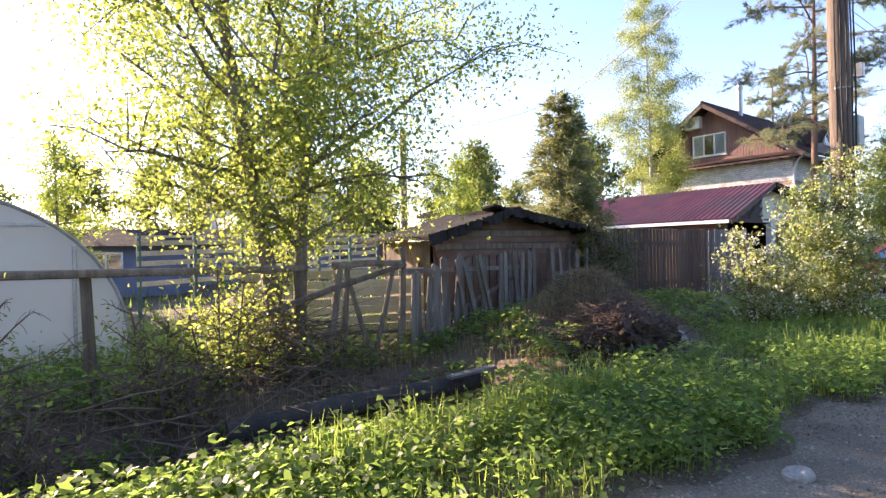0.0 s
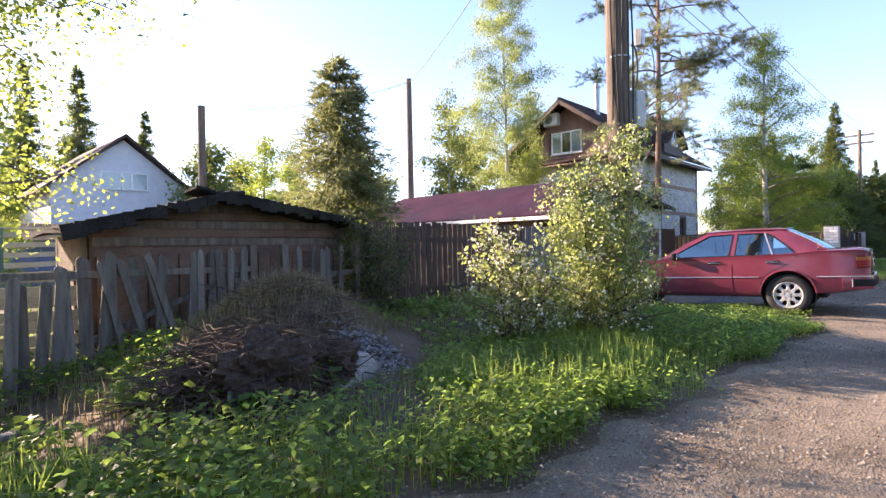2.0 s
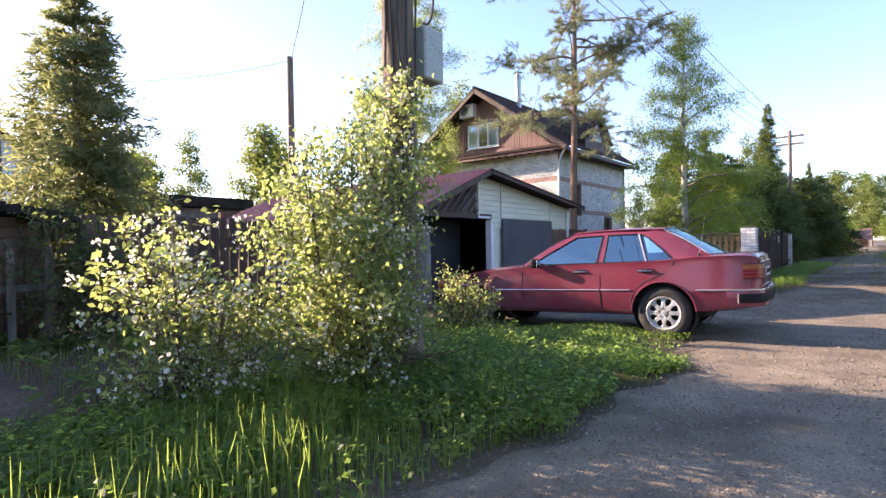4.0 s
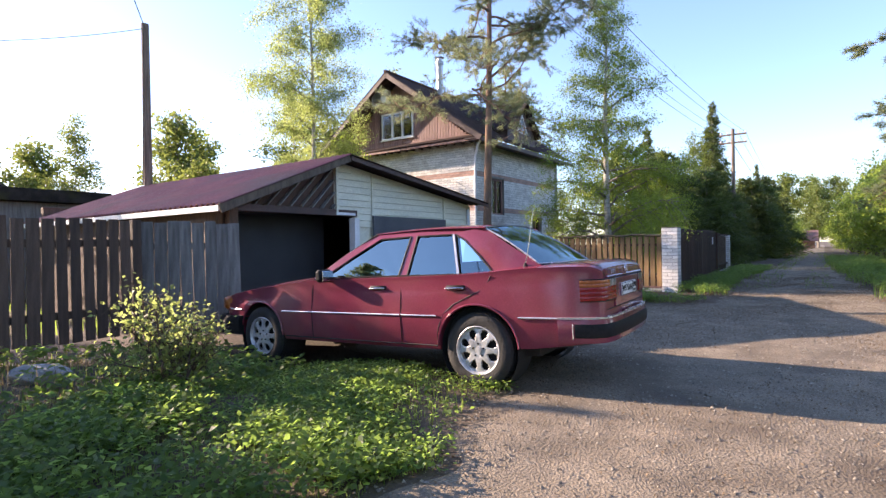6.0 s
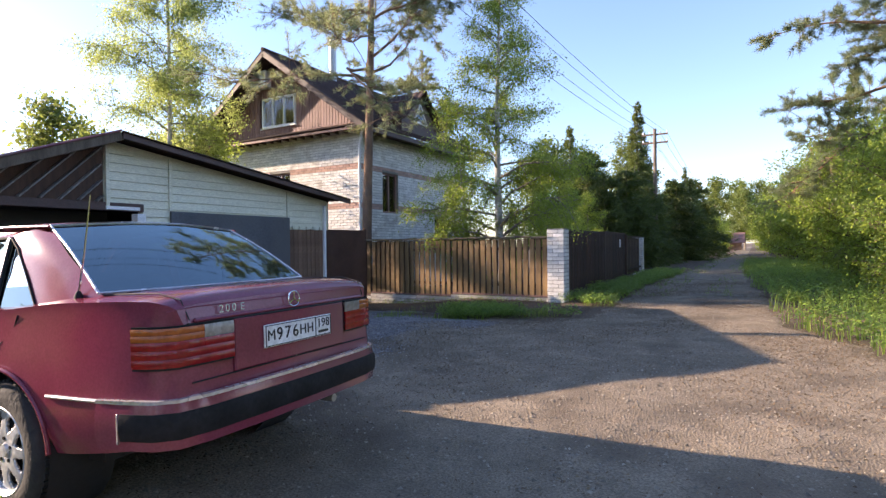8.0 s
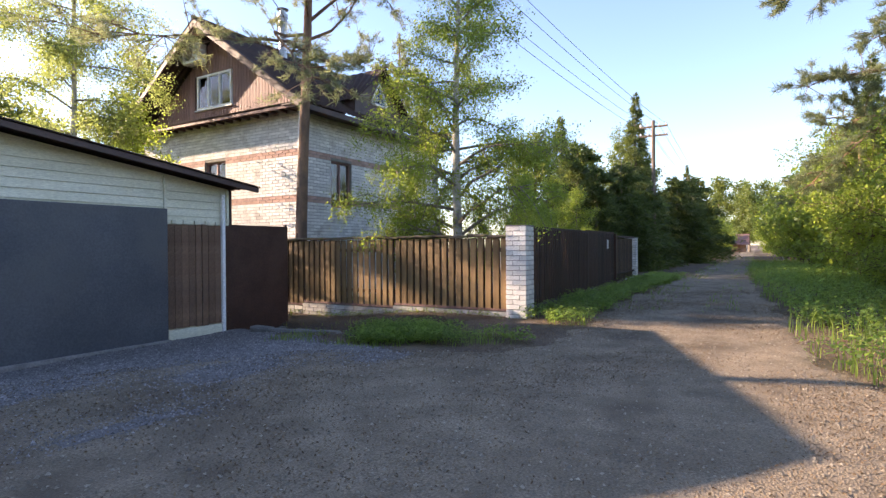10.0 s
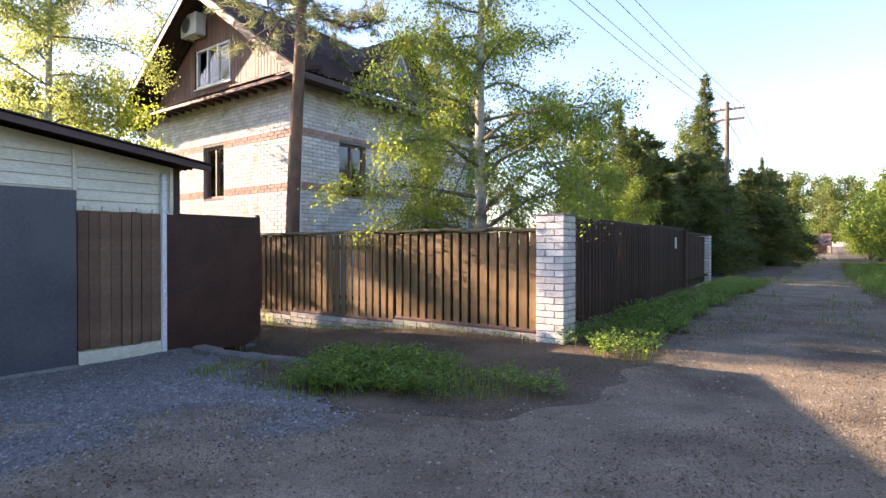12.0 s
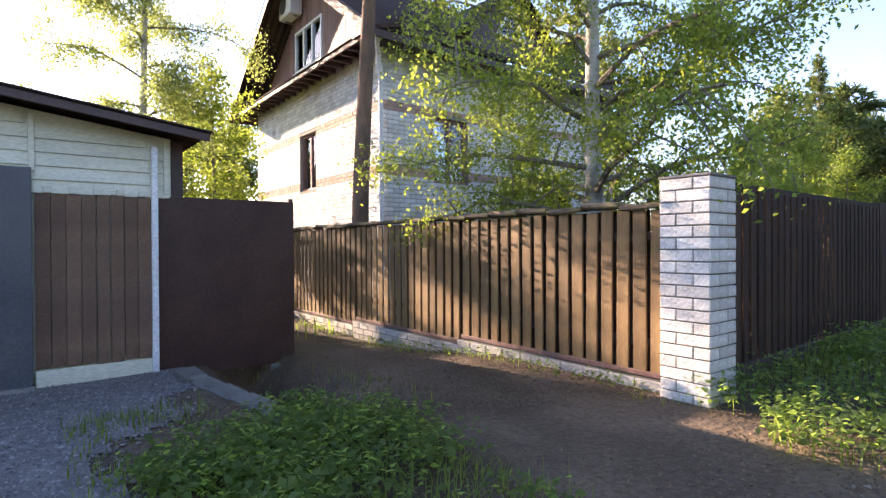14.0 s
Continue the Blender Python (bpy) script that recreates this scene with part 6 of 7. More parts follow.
ant = CarBuild().lathe([(0, 0.022), (0.03, 0.018), (0.05, 0.008)], (-0.7, -0.42, 1.01), 2, 10).ob("antenna", M_PLASTIC, None, "thin bright radio antenna", True)
CarBuild().tube([(-0.7, -0.42, 1.04), (-0.69, -0.46, 1.25), (-0.68, -0.5, 1.5)], [0.005, 0.004, 0.0025], 5).ob("rod", M_CHROME, ant, "", True)


def lettering(name, text, size, x, z, y, mat, parent, label="", depth=0.0015):
    """Raised characters on the car's tail, centred on x and z."""
    cu = bpy.data.curves.new(name, "FONT")
    cu.body, cu.size, cu.extrude, cu.align_x, cu.align_y = text, size, depth, "CENTER", "CENTER"
    tmp = new(name, cu)
    bpy.context.view_layer.update()
    me = bpy.data.meshes.new_from_object(tmp.evaluated_get(bpy.context.evaluated_depsgraph_get()))
    bpy.data.objects.remove(tmp)
    me.materials.clear()
    me.materials.append(mat)
    ob = new(name, me)
    ob.parent = parent
    ob.matrix_basis = pose(x, y, z, 90, 0, 0)
    return tagged(ob, label)


plate = CarBuild().box((0.02, -1.093, 0.8), (0.5, 0.012, 0.112), 0.004).ob("number_plate", M_PLATE, None, "white number plate with black characters")
for part_x, part_z, sx, sz in ((0.02, 0.85, 0.49, 0.004), (0.02, 0.75, 0.49, 0.004), (-0.223, 0.8, 0.004, 0.1), (0.263, 0.8, 0.004, 0.1), (0.138, 0.8, 0.004, 0.1)):
    CarBuild().box((part_x, -1.1005, part_z), (sx, 0.003, sz)).ob("plate_border", M_INK, plate)
for i, ch in enumerate("M976HH"):
    lettering("character", ch, 0.088 if ch.isdigit() else 0.074, -0.188 + i * 0.0565, 0.8, -1.101, M_INK, plate)
for i, ch in enumerate("198"):
    lettering("character", ch, 0.066, 0.166 + i * 0.035, 0.815, -1.101, M_INK, plate)
CarBuild().box((0.2, -1.1, 0.77), (0.08, 0.003, 0.014)).ob("plate_bar", M_INK, plate)
for i, ch in enumerate("200E"):
    lettering("badge_character", ch, 0.05, -0.46 + i * 0.036 + (0.012 if i == 3 else 0), 0.96, -1.074, M_TRIM, car, "silver badge character")
emblem = CarBuild().tube([(0.04 * math.cos(a), -1.078, 0.965 + 0.04 * math.sin(a)) for a in np.linspace(0, 6.2832, 28)], 0.0035, 6, False)
for a in (90, 210, 330):
    emblem.bar((0, -1.078, 0.965), (0.04 * math.cos(radians(a)), -1.078, 0.965 + 0.04 * math.sin(radians(a))), 0.006, 0.004)
emblem.ob("emblem", M_CHROME, None, "round chrome emblem", True)


# ---- undergrowth ----
def inside(n, x0, x1, y0, y1, rs, test, clump=1.3, power=1.0):
    """Points on the ground in a rectangle that pass a test, gathered into patches."""
    p = np.stack([rs.uniform(x0, x1, n), rs.uniform(y0, y1, n)], -1)
    k = np.sin(p[:, 0] * clump * 1.7 + 2 * np.sin(p[:, 1] * clump)) + np.sin(p[:, 1] * clump * 2.1 + 1.3 * np.sin(p[:, 0] * clump * 0.8))
    keep = test(p[:, 0], p[:, 1]) & (rs.rand(n) < np.clip(0.5 + 0.3 * k * power, 0.06, 1))
    p = p[keep]
    return np.concatenate([p, ground_z(p[:, 0], p[:, 1])[:, None]], 1)


def weeds(name, pts, h, leaf, mat, label, seed, per=9, spread=0.09):
    """Low leafy plants: a rosette of leaves over each point."""
    rs = np.random.RandomState(seed)
    n = len(pts)
    hh = h * (0.45 + 0.9 * rs.rand(n))
    a = rs.rand(n, per) * 6.283
    r = spread * np.sqrt(rs.rand(n, per)) * 1.3
    z = hh[:, None] * (0.35 + 0.65 * rs.rand(n, per) ** 0.6)
    c = np.stack([pts[:, 0:1] + r * np.cos(a), pts[:, 1:2] + r * np.sin(a), pts[:, 2:3] + z], -1).reshape(-1, 3)
    v1, q1 = leaf_quads(c, leaf, rs, 1.3, 0.7), quads(n * per)
    s = needle_quads(pts, np.array([[0, 0, 2.2]]) + 0 * pts, 1.0, 0.006, rs).reshape(n, 4, 3)
    s = (pts[:, None] + (s - pts[:, None]) * hh[:, None, None]).reshape(-1, 3)
    return raw(name, np.concatenate([v1, s]), np.concatenate([q1, quads(n) + len(v1)]), mat, None, label, "weeds", "stuff")


def grass(name, pts, h0, h1, width, mat, label, seed, bend=0.45):
    rs = np.random.RandomState(seed)
    n = len(pts)
    h = (h0 + (h1 - h0) * rs.rand(n) ** 1.6)[:, None]
    a = rs.rand(n) * 6.283
    d = np.stack([np.cos(a), np.sin(a), 0 * a], -1)
    s = np.stack([-np.sin(a), np.cos(a), 0 * a], -1) * width * 0.5 * (0.6 + 0.8 * rs.rand(n))[:, None]
    up = np.array([[0, 0, 1.0]])
    b = bend * rs.rand(n)[:, None]
    p0 = pts - up * 0.01
    p1 = pts + up * h * 0.55 + d * h * b * 0.25
    p2 = pts + up * h * (1 - 0.35 * b) + d * h * b
    v = np.stack([p0 - s, p0 + s, p1 + s * 0.8, p1 - s * 0.8, p2 + s * 0.15, p2 - s * 0.15], 1).reshape(-1, 3)
    k = np.arange(n)[:, None] * 6
    f = np.concatenate([k + np.array([[0, 1, 2, 3]]), k + np.array([[3, 2, 4, 5]])])
    return raw(name, v, f, mat, None, label, "grass", "stuff")


def verge_far(x):
    return np.interp(x, [-3, 0, 3, 3.8, 5, 6.3, 7.5, 9, 10.5, 12, 13.4], [3.0, 3.0, 3.05, 2.85, 2.75, 3.0, 3.6, 3.3, 3.3, 3.6, 4.0])


def verge(x, y):
    return (y > road_left(x) + 0.02) & (y < verge_far(x)) & (x < 13.55 - 0.05 * np.maximum(y - 1.4, 0))


g = np.random.RandomState(21)
weeds("verge_weeds", inside(21000, -3, 11.6, 1.0, 4, g, verge, 1.1), 0.2, 0.043, L_WEED, "low leafy green weeds covering the road verge", 1, 15, 0.1)
weeds("verge_weeds", inside(5200, 11.4, 13.5, 0.9, 4, g, verge, 1.6, 1.2), 0.09, 0.036, L_WEED, "low weeds beside the parked car", 25, 13)
weeds("verge_weeds", inside(2600, -3, 5, 1.4, 3.6, g, verge, 0.9), 0.3, 0.055, L_WEED, "taller nettle-like weeds on the ditch bank", 2)
grass("verge_grass", inside(34000, -3, 10.4, 1.0, 4.2, g, lambda x, y: verge(x, y), 1.9, 0.8), 0.07, 0.24, 0.009, L_GRASS, "short bright green grass on the verge", 3)
grass("verge_grass", inside(9000, 10.3, 13.6, 0.9, 4.2, g, lambda x, y: verge(x, y), 1.9, 1.0), 0.03, 0.12, 0.007, L_GRASS, "short thin grass beside the parked car", 28, 0.8)
grass("tall_grass", inside(7000, 6.2, 9.8, 1.5, 3.7, g, lambda x, y: verge(x, y), 1.5, 1.2), 0.14, 0.4, 0.009, L_GRASS, "tall upright grass blades", 4, 0.25)
grass("tall_grass", inside(3500, 1.2, 3.9, 2.5, 3.6, g, lambda x, y: verge(x, y), 1.5, 1.2), 0.2, 0.45, 0.01, L_GRASS, "tall tufts on the ditch edge", 5, 0.5)
rough = lambda x, y: (y > verge_far(x) - 0.3) & (y < 6.3) & (x > 4.3) & (((x - 6.2) / 1.3) ** 2 + ((y - 4.5) / 1.1) ** 2 > 1)
grass("dry_grass", inside(14000, 4.3, 13.2, 2.6, 6.2, g, rough, 1.2), 0.06, 0.26, 0.007, L_DRY, "dry straw-coloured grass among the rubble", 6, 0.8)
weeds("rough_weeds", inside(2600, 4.3, 13.2, 2.6, 6.3, g, rough, 1.0), 0.18, 0.075, L_WEED, "scattered green weeds on rough ground", 7)
grass("rough_grass", inside(9000, 4.3, 13.3, 2.6, 6.4, g, rough, 1.1), 0.06, 0.2, 0.008, L_GRASS, "thin grass on rough ground", 8)
mound = lambda x, y: ((x - 5.3) / 0.7) ** 2 + ((y - 5.2) / 0.5) ** 2 < 1
grass("mound_dry_grass", inside(22000, 4.9, 7.4, 3.9, 5.9, g, lambda x, y: ((x - 6.2) / 1.1) ** 2 + ((y - 4.75) / 0.8) ** 2 < 1, 2, 0.4), 0.06, 0.22, 0.006, L_DRY, "matted dry grass over the soil mound", 26, 1.2)
grass("mound_grass", inside(1500, 4.6, 7, 4.3, 5.9, g, mound, 2), 0.06, 0.22, 0.008, L_GRASS, "grass growing over the soil mound", 9, 0.8)
# undergrowth past the ditch
thicket = lambda x, y: (y > 5.5) & (x < 4.4)
weeds("thicket_weeds", inside(3000, -4, 4.3, 3.9, 9.5, g, thicket, 1.1), 0.35, 0.07, L_WEED, "tangled green undergrowth beyond the ditch", 10, 7, 0.14)
grass("thicket_grass", inside(16000, -5, 5, 4.6, 11, g, lambda x, y: y > 5.6, 0.8), 0.12, 0.4, 0.01, L_GRASS, "long grass under the trees", 11, 0.6)
grass("thicket_dry_grass", inside(9000, -4, 4.6, 3.4, 6.6, g, lambda x, y: x < 4.6, 1.1), 0.08, 0.32, 0.008, L_DRY, "dead grass along the ditch", 12, 0.9)
weeds("ditch_weeds", inside(900, -3, 4, 3.4, 5.0, g, lambda x, y: x < 4, 1.4), 0.2, 0.075, L_WEED, "sparse plants in the ditch", 13)
# beds by the board fence
island = lambda x, y: ((x - 21.4 - 0.12 * (2.6 - y)) / (0.72 + 0.14 * np.sin(4.1 * y + 1))) ** 2 + ((y - 2.65) / (1.25 + 0.2 * np.sin(5 * x))) ** 2 < 1
weeds("fence_weeds", inside(4600, 19.9, 24, 0.7, 4.6, g, island, 1.3, 0.9), 0.17, 0.042, L_WEED, "leafy weeds in a patch before the fence", 14, 18, 0.1)
grass("fence_grass", inside(9000, 19.9, 24, 0.7, 4.6, g, island, 1.6, 0.8), 0.06, 0.22, 0.007, L_GRASS, "grass patch before the fence", 15, 1.0)
strip = lambda x, y: (y > road_left(x) - 0.02) & (y < 2.35) & (x > 23.9 - 0.5 * (y < 1.7))
weeds("fence_weeds", inside(5200, 22.9, 38, 0.7, 2.4, g, strip, 1.1, 0.6), 0.2, 0.045, L_WEED, "green weeds along the road fence", 16, 14)
grass("fence_grass", inside(11000, 22.9, 38, 0.7, 2.4, g, strip, 1.3), 0.08, 0.26, 0.01, L_GRASS, "grass along the road fence", 17)
path_side = lambda x, y: (x > 23.7) & (x < 23.98) | ((x > 22.25 - 0.13 * (6.5 - y)) & (x < 22.6) & (y > 3.4) & (y < 7))
grass("fence_grass", inside(6000, 20.9, 24.05, 2.3, 9, g, path_side, 1.4), 0.04, 0.13, 0.008, L_GRASS, "thin grass along the brick base", 18)
weeds("fence_weeds", inside(260, 23.5, 24.0, 2.6, 9, g, lambda x, y: x > 23.7, 1.6), 0.1, 0.035, L_WEED, "small weeds along the brick base", 27)
grass("drive_grass", inside(2600, 19.2, 21.2, 2.6, 4.8, g, lambda x, y: (x > 20.3) & (x + y > 23.2), 2.2, 1.4), 0.04, 0.14, 0.008, L_GRASS, "thin grass at the gravel edge", 19)
right = lambda x, y: (y < road_right(x) + 0.05) & (y > -9)
grass("verge_grass", inside(30000, 16, 60, -7, -0.8, g, right, 0.7, 0.5), 0.12, 0.4, 0.016, L_GRASS, "long bright grass on the far verge", 20)
weeds("verge_weeds", inside(5000, 17, 48, -5, -0.9, g, right, 0.8), 0.34, 0.055, L_WEED, "leafy weeds on the far verge", 21, 14, 0.12)
grass("verge_grass", inside(9000, -4, 20, -6, -2.9, g, lambda x, y: y < road_right(x), 0.7), 0.1, 0.3, 0.016, L_GRASS, "grass on the near verge", 22)
grass("road_grass", inside(4500, 26, 75, -1.0, 1.2, g, lambda x, y: (np.abs(y) > 0.35), 0.6, 1.3), 0.04, 0.12, 0.014, L_GRASS, "low grass between the wheel tracks", 23)
grass("meadow_grass", inside(26000, -14, 34, 7.5, 34, g, lambda x, y: ~((x > 4.6) & (x < 8.4) & (y < 9.4)) & ~((x > 14) & (x < 22) & (y < 14.3)) & ~((x > 25.2) & (x < 32.6) & (y > 8.8) & (y < 16.4)), 0.3, 0.4), 0.12, 0.4, 0.03, L_GRASS, "unmown garden grass behind the fences", 24)
litter = np.random.RandomState(9)
lp = np.stack([litter.uniform(4, 32, 260000), litter.uniform(-2.6, 4.6, 260000)], -1)
lp = lp[(lp[:, 1] < road_left(lp[:, 0])) | (lp[:, 0] > 20.8)]
path = np.stack([litter.uniform(22.2, 24, 9000), litter.uniform(3, 9.5, 9000)], -1)
drift = np.sin(lp[:, 0] * 1.9 + 1.3 * np.sin(lp[:, 1] * 2.2)) + np.sin(lp[:, 1] * 2.9 + lp[:, 0] * 0.7)
lp = lp[litter.rand(len(lp)) < np.clip(0.2 + 0.35 * smooth_step(np.abs(lp[:, 1] + 0.5), 0.4, 1.8) + 0.22 * drift, 0.06, 0.9) * (0.45 + 0.75 * smooth_step(lp[:, 0], 16, 19))]
lp = np.concatenate([lp, path])
lp = np.concatenate([lp, (road_top(lp[:, 0], lp[:, 1]) + 0.006)[:, None]], 1)
raw("leaf_litter", leaf_quads(lp, 0.021, litter, 1.6, 0.42), quads(len(lp)), L_LITTER, None, "tiny dry leaves and needles scattered on the road", "leaf litter", "stuff")

# ---- brush heap, logs, rocks ----
def twig_pile(name, x, y, rx, ry, h, n, length, seed, label, category, thick=0.009, base=0.0, mat=None):
    r = random.Random(seed)
    b = Build()
    for i in range(n):
        a, q = r.uniform(0, 6.283), math.sqrt(r.random())
        px, py = x + rx * q * math.cos(a), y + ry * q * math.sin(a)
        pz = float(ground_z(px, py)) + base + h * (1 - q * q) * r.random()
        az, el = r.uniform(0, 6.283), r.uniform(-0.35, 0.45)
        ln = length * r.uniform(0.4, 1.2)
        d = Vector((math.cos(az) * math.cos(el), math.sin(az) * math.cos(el), math.sin(el)))
        mid = Vector((px, py, pz)) + d * ln * 0.5 + Vector((r.uniform(-1, 1), r.uniform(-1, 1), r.uniform(-0.2, 0.6))) * ln * 0.1
        end = mid + (d + Vector((r.uniform(-0.4, 0.4), r.uniform(-0.4, 0.4), r.uniform(-0.5, 0.2)))).normalized() * ln * 0.5
        for p in (mid, end):
            p.z = max(p.z, float(ground_z(p.x, p.y)) + 0.01)
        w = thick * r.uniform(0.5, 1.6)
        b.tube([(px, py, max(pz, float(ground_z(px, py)))), mid, end], [w, w * 0.75, w * 0.3], 4)
    return tagged(b.ob(name, mat or M_TWIG, None, label), label, category, "", "stuff")


twig_pile("brush_heap", 5.15, 3.6, 0.75, 0.42, 0.36, 1300, 0.34, 1, "heap of torn dark roots and dead grass", "brush", 0.005, 0.06, M_ROOTS)
twig_pile("brush_heap", 5.9, 4.4, 0.8, 0.5, 0.12, 260, 0.4, 2, "dry twigs lying over the soil mound", "brush", 0.006)
twig_pile("fallen_branches", 0.3, 5.2, 3.0, 0.9, 0.35, 420, 1.1, 3, "dead branches fallen over the ditch side", "brush", 0.008)
twig_pile("fallen_branches", 2.3, 6.0, 0.9, 0.5, 0.9, 260, 0.9, 4, "tangle of dead twigs round the tree base", "brush", 0.007)
twig_pile("dry_stalks", 9.6, 2.75, 0.5, 0.35, 0.5, 240, 0.5, 5, "dry brown stalks round the pole base", "brush", 0.006)


def rock(x, y, s, seed, label, flat=0.45, turn=0.0, dz=0.0, mat=None, name="rock", group="loose rocks"):
    r = np.random.RandomState(seed)
    bm = bmesh.new()
    bmesh.ops.create_icosphere(bm, subdivisions=3, radius=1)
    ax = r.normal(size=(7, 3))
    ax /= np.linalg.norm(ax, axis=1)[:, None]
    lim = r.uniform(0.62, 0.9, 7)
    for v in bm.verts:
        p = np.array(v.co)
        for k in range(7):
            dd = p @ ax[k]
            if dd > lim[k]:
                p = p - ax[k] * (dd - lim[k]) * 0.92
        p = p * (1 + 0.04 * math.sin(9 * p[0] + seed) * math.sin(8 * p[1]))
        v.co = (p[0] * s[0], p[1] * s[1], p[2] * s[2])
    me = bpy.data.meshes.new(name)
    bm.to_mesh(me)
    bm.free()
    me.materials.append(mat or M_ROCK)
    me.shade_smooth()
    me.set_sharp_from_angle(angle=radians(25))
    ob = new(name, me)
    ob.matrix_basis = pose(x, y, float(ground_z(x, y)) + s[2] * flat + dz, r.uniform(-8, 8), r.uniform(-8, 8), turn)
    return tagged(ob, label, name.replace("_", " "), group)


rock(6.05, 3.5, (0.3, 0.2, 0.13), 1, "pale broken concrete slab lying in the grass", 0.5, 20)
rock(5.75, 3.3, (0.16, 0.13, 0.09), 2, "rough grey stone beside the slab")
rock(3.2, 2.75, (0.2, 0.13, 0.1), 3, "pale flat stone on the ditch bank")
rock(3.45, 3.0, (0.17, 0.14, 0.1), 4, "grey stone on the ditch bank")
rock(3.0, 3.1, (0.22, 0.15, 0.08), 5, "broken grey stone among weeds")
rock(9.0, 3.25, (0.22, 0.18, 0.13), 6, "grey stone at the shrub's foot")
rock(10.0, 4.7, (0.3, 0.2, 0.1), 7, "weathered stone on rough ground")
rock(11.3, 5.0, (0.25, 0.2, 0.12), 8, "weathered stone on rough ground")
rock(3.35, 1.2, (0.1, 0.08, 0.05), 9, "half-buried stone in the road edge")


def root_clod(x, y, s, seed, label):
    """A torn lump of soil, ragged all over."""
    bm = bmesh.new()
    bmesh.ops.create_icosphere(bm, subdivisions=5, radius=1)
    for v in bm.verts:
        p = Vector(v.co)
        k = 1 + 0.35 * noise.noise(p * 1.8 + Vector((seed, 0, 0))) + 0.22 * noise.noise(p * 4.5 + Vector((0, seed, 0))) + 0.14 * noise.noise(p * 11) + 0.08 * noise.noise(p * 24)
        v.co = (p.x * k * s[0], p.y * k * s[1], p.z * k * s[2])
    me = bpy.data.meshes.new("root_clod")
    bm.to_mesh(me)
    bm.free()
    me.materials.append(M_ROOTSOIL)
    ob = new("root_clod", me)
    ob.matrix_basis = pose(x, y, float(ground_z(x, y)) + s[2] * 0.25, 0, 0, 20 * seed)
    return tagged(ob, label, "soil clod", "soil clods")


root_clod(5.15, 3.42, (0.5, 0.32, 0.3), 1, "dark clod of soil and torn roots in the brush")
root_clod(5.75, 3.55, (0.36, 0.28, 0.24), 2, "dark clod of soil on the brush heap")
root_clod(4.7, 3.55, (0.26, 0.22, 0.17), 3, "small dark clod of torn soil and roots")
rub = np.random.RandomState(3)
rb = np.stack([6.45 + rub.normal(size=900) * 0.22, 3.85 + rub.normal(size=900) * 0.16], -1)
hill = 0.13 * np.exp(-((rb[:, 0] - 6.45) / 0.35) ** 2 - ((rb[:, 1] - 3.95) / 0.25) ** 2)
pebbles("rubble_pile", np.concatenate([rb, (ground_z(rb[:, 0], rb[:, 1]) + hill * rub.rand(900))[:, None]], 1), 0.014, 0.038, M_STONE, "small pile of grey broken stone", "rubble", 4)
log = thing("fallen_log", (2.8, 4.5, -0.3), "dark wet fallen log over the ditch", "log")
Build().tube([(1.3, 4.75, -0.2), (2.2, 4.62, -0.14), (3.0, 4.42, -0.1), (3.75, 4.3, -0.06)], [0.1, 0.11, 0.105, 0.09], 12).ob("trunk", material("dark_wet_wood", (0.03, 0.025, 0.02), (0.06, 0.05, 0.04), 5, 0.8, 0.7), log, "", True)
plank = thing("loose_plank", (3.6, 4.25, 0.02), "short pale weathered plank on the log", "plank")
Build().box((3.55, 4.2, 0.06), (0.55, 0.1, 0.03), 0.005, (0, -4, -8)).ob("board", M_GREYWOOD, plank)
white_board = thing("white_scrap", (4.85, 3.25, 0.3), "pale torn scrap leaning on the brush heap", "scrap")
Build().box((4.8, 3.2, 0.36), (0.09, 0.015, 0.3), 0.004, (-20, 25, 20)).ob("scrap_board", M_GREYWOOD, white_board)
concrete = thing("concrete_scrap", (22.55, 6.6, -0.2), "white concrete block under the gate", "concrete block")
Build().box((22.56, 6.6, -0.36), (0.26, 0.2, 0.22), 0.02, (0, 0, 20)).ob("block", M_STAINED, concrete)
r2 = random.Random(6)
for i in range(5):
    # broken kerb holding the drive's gravel above the ditch
    ye = 5.95 - i * 0.44
    kerb = thing("kerb_slab", (21.38 + 0.05 * i, ye, -0.3), "rough grey concrete slab edging the gravel drive", "kerb", "drive edging")
    Build().box((21.4 + 0.055 * i, ye, -0.2 + r2.uniform(-0.015, 0.015)), (0.2, 0.42, 0.26), 0.025, (r2.uniform(-3, 3), r2.uniform(-4, 4), 6 + r2.uniform(-4, 4))).ob("slab", M_STAINED, kerb)


# ---- garden buildings ----
greenhouse = thing("greenhouse", (-0.95, 11, 0), "arched white polytunnel greenhouse", "greenhouse")
GR, GC = 1.98, (-0.93, 0.12)
arch = [(GC[0] + GR * math.cos(a), GC[1] + GR * math.sin(a)) for a in np.linspace(0, math.pi, 25)]
v, f = [], []
for y in (8.3, 14.3):
    v += [(x, y, z) for x, z in arch] + [(arch[0][0], y, -0.3), (arch[-1][0], y, -0.3)]
for i in range(24):
    f.append((i, i + 1, i + 28, i + 27))
f += [(0, 27, 52, 25), (24, 26, 53, 51)]
film = Build().add(v, f).ob("film", M_POLY, greenhouse, "", True)
Build().prism(arch + [(arch[-1][0], -0.3), (arch[0][0], -0.3)], 1, 8.3, 8.32).ob("end_film", M_POLY, greenhouse)
for y in (8.27, 10.3, 12.3, 14.3):
    Build().tube([(x, y, z) for x, z in arch], 0.025, 6).ob("hoop", M_METAL, greenhouse, "", True)
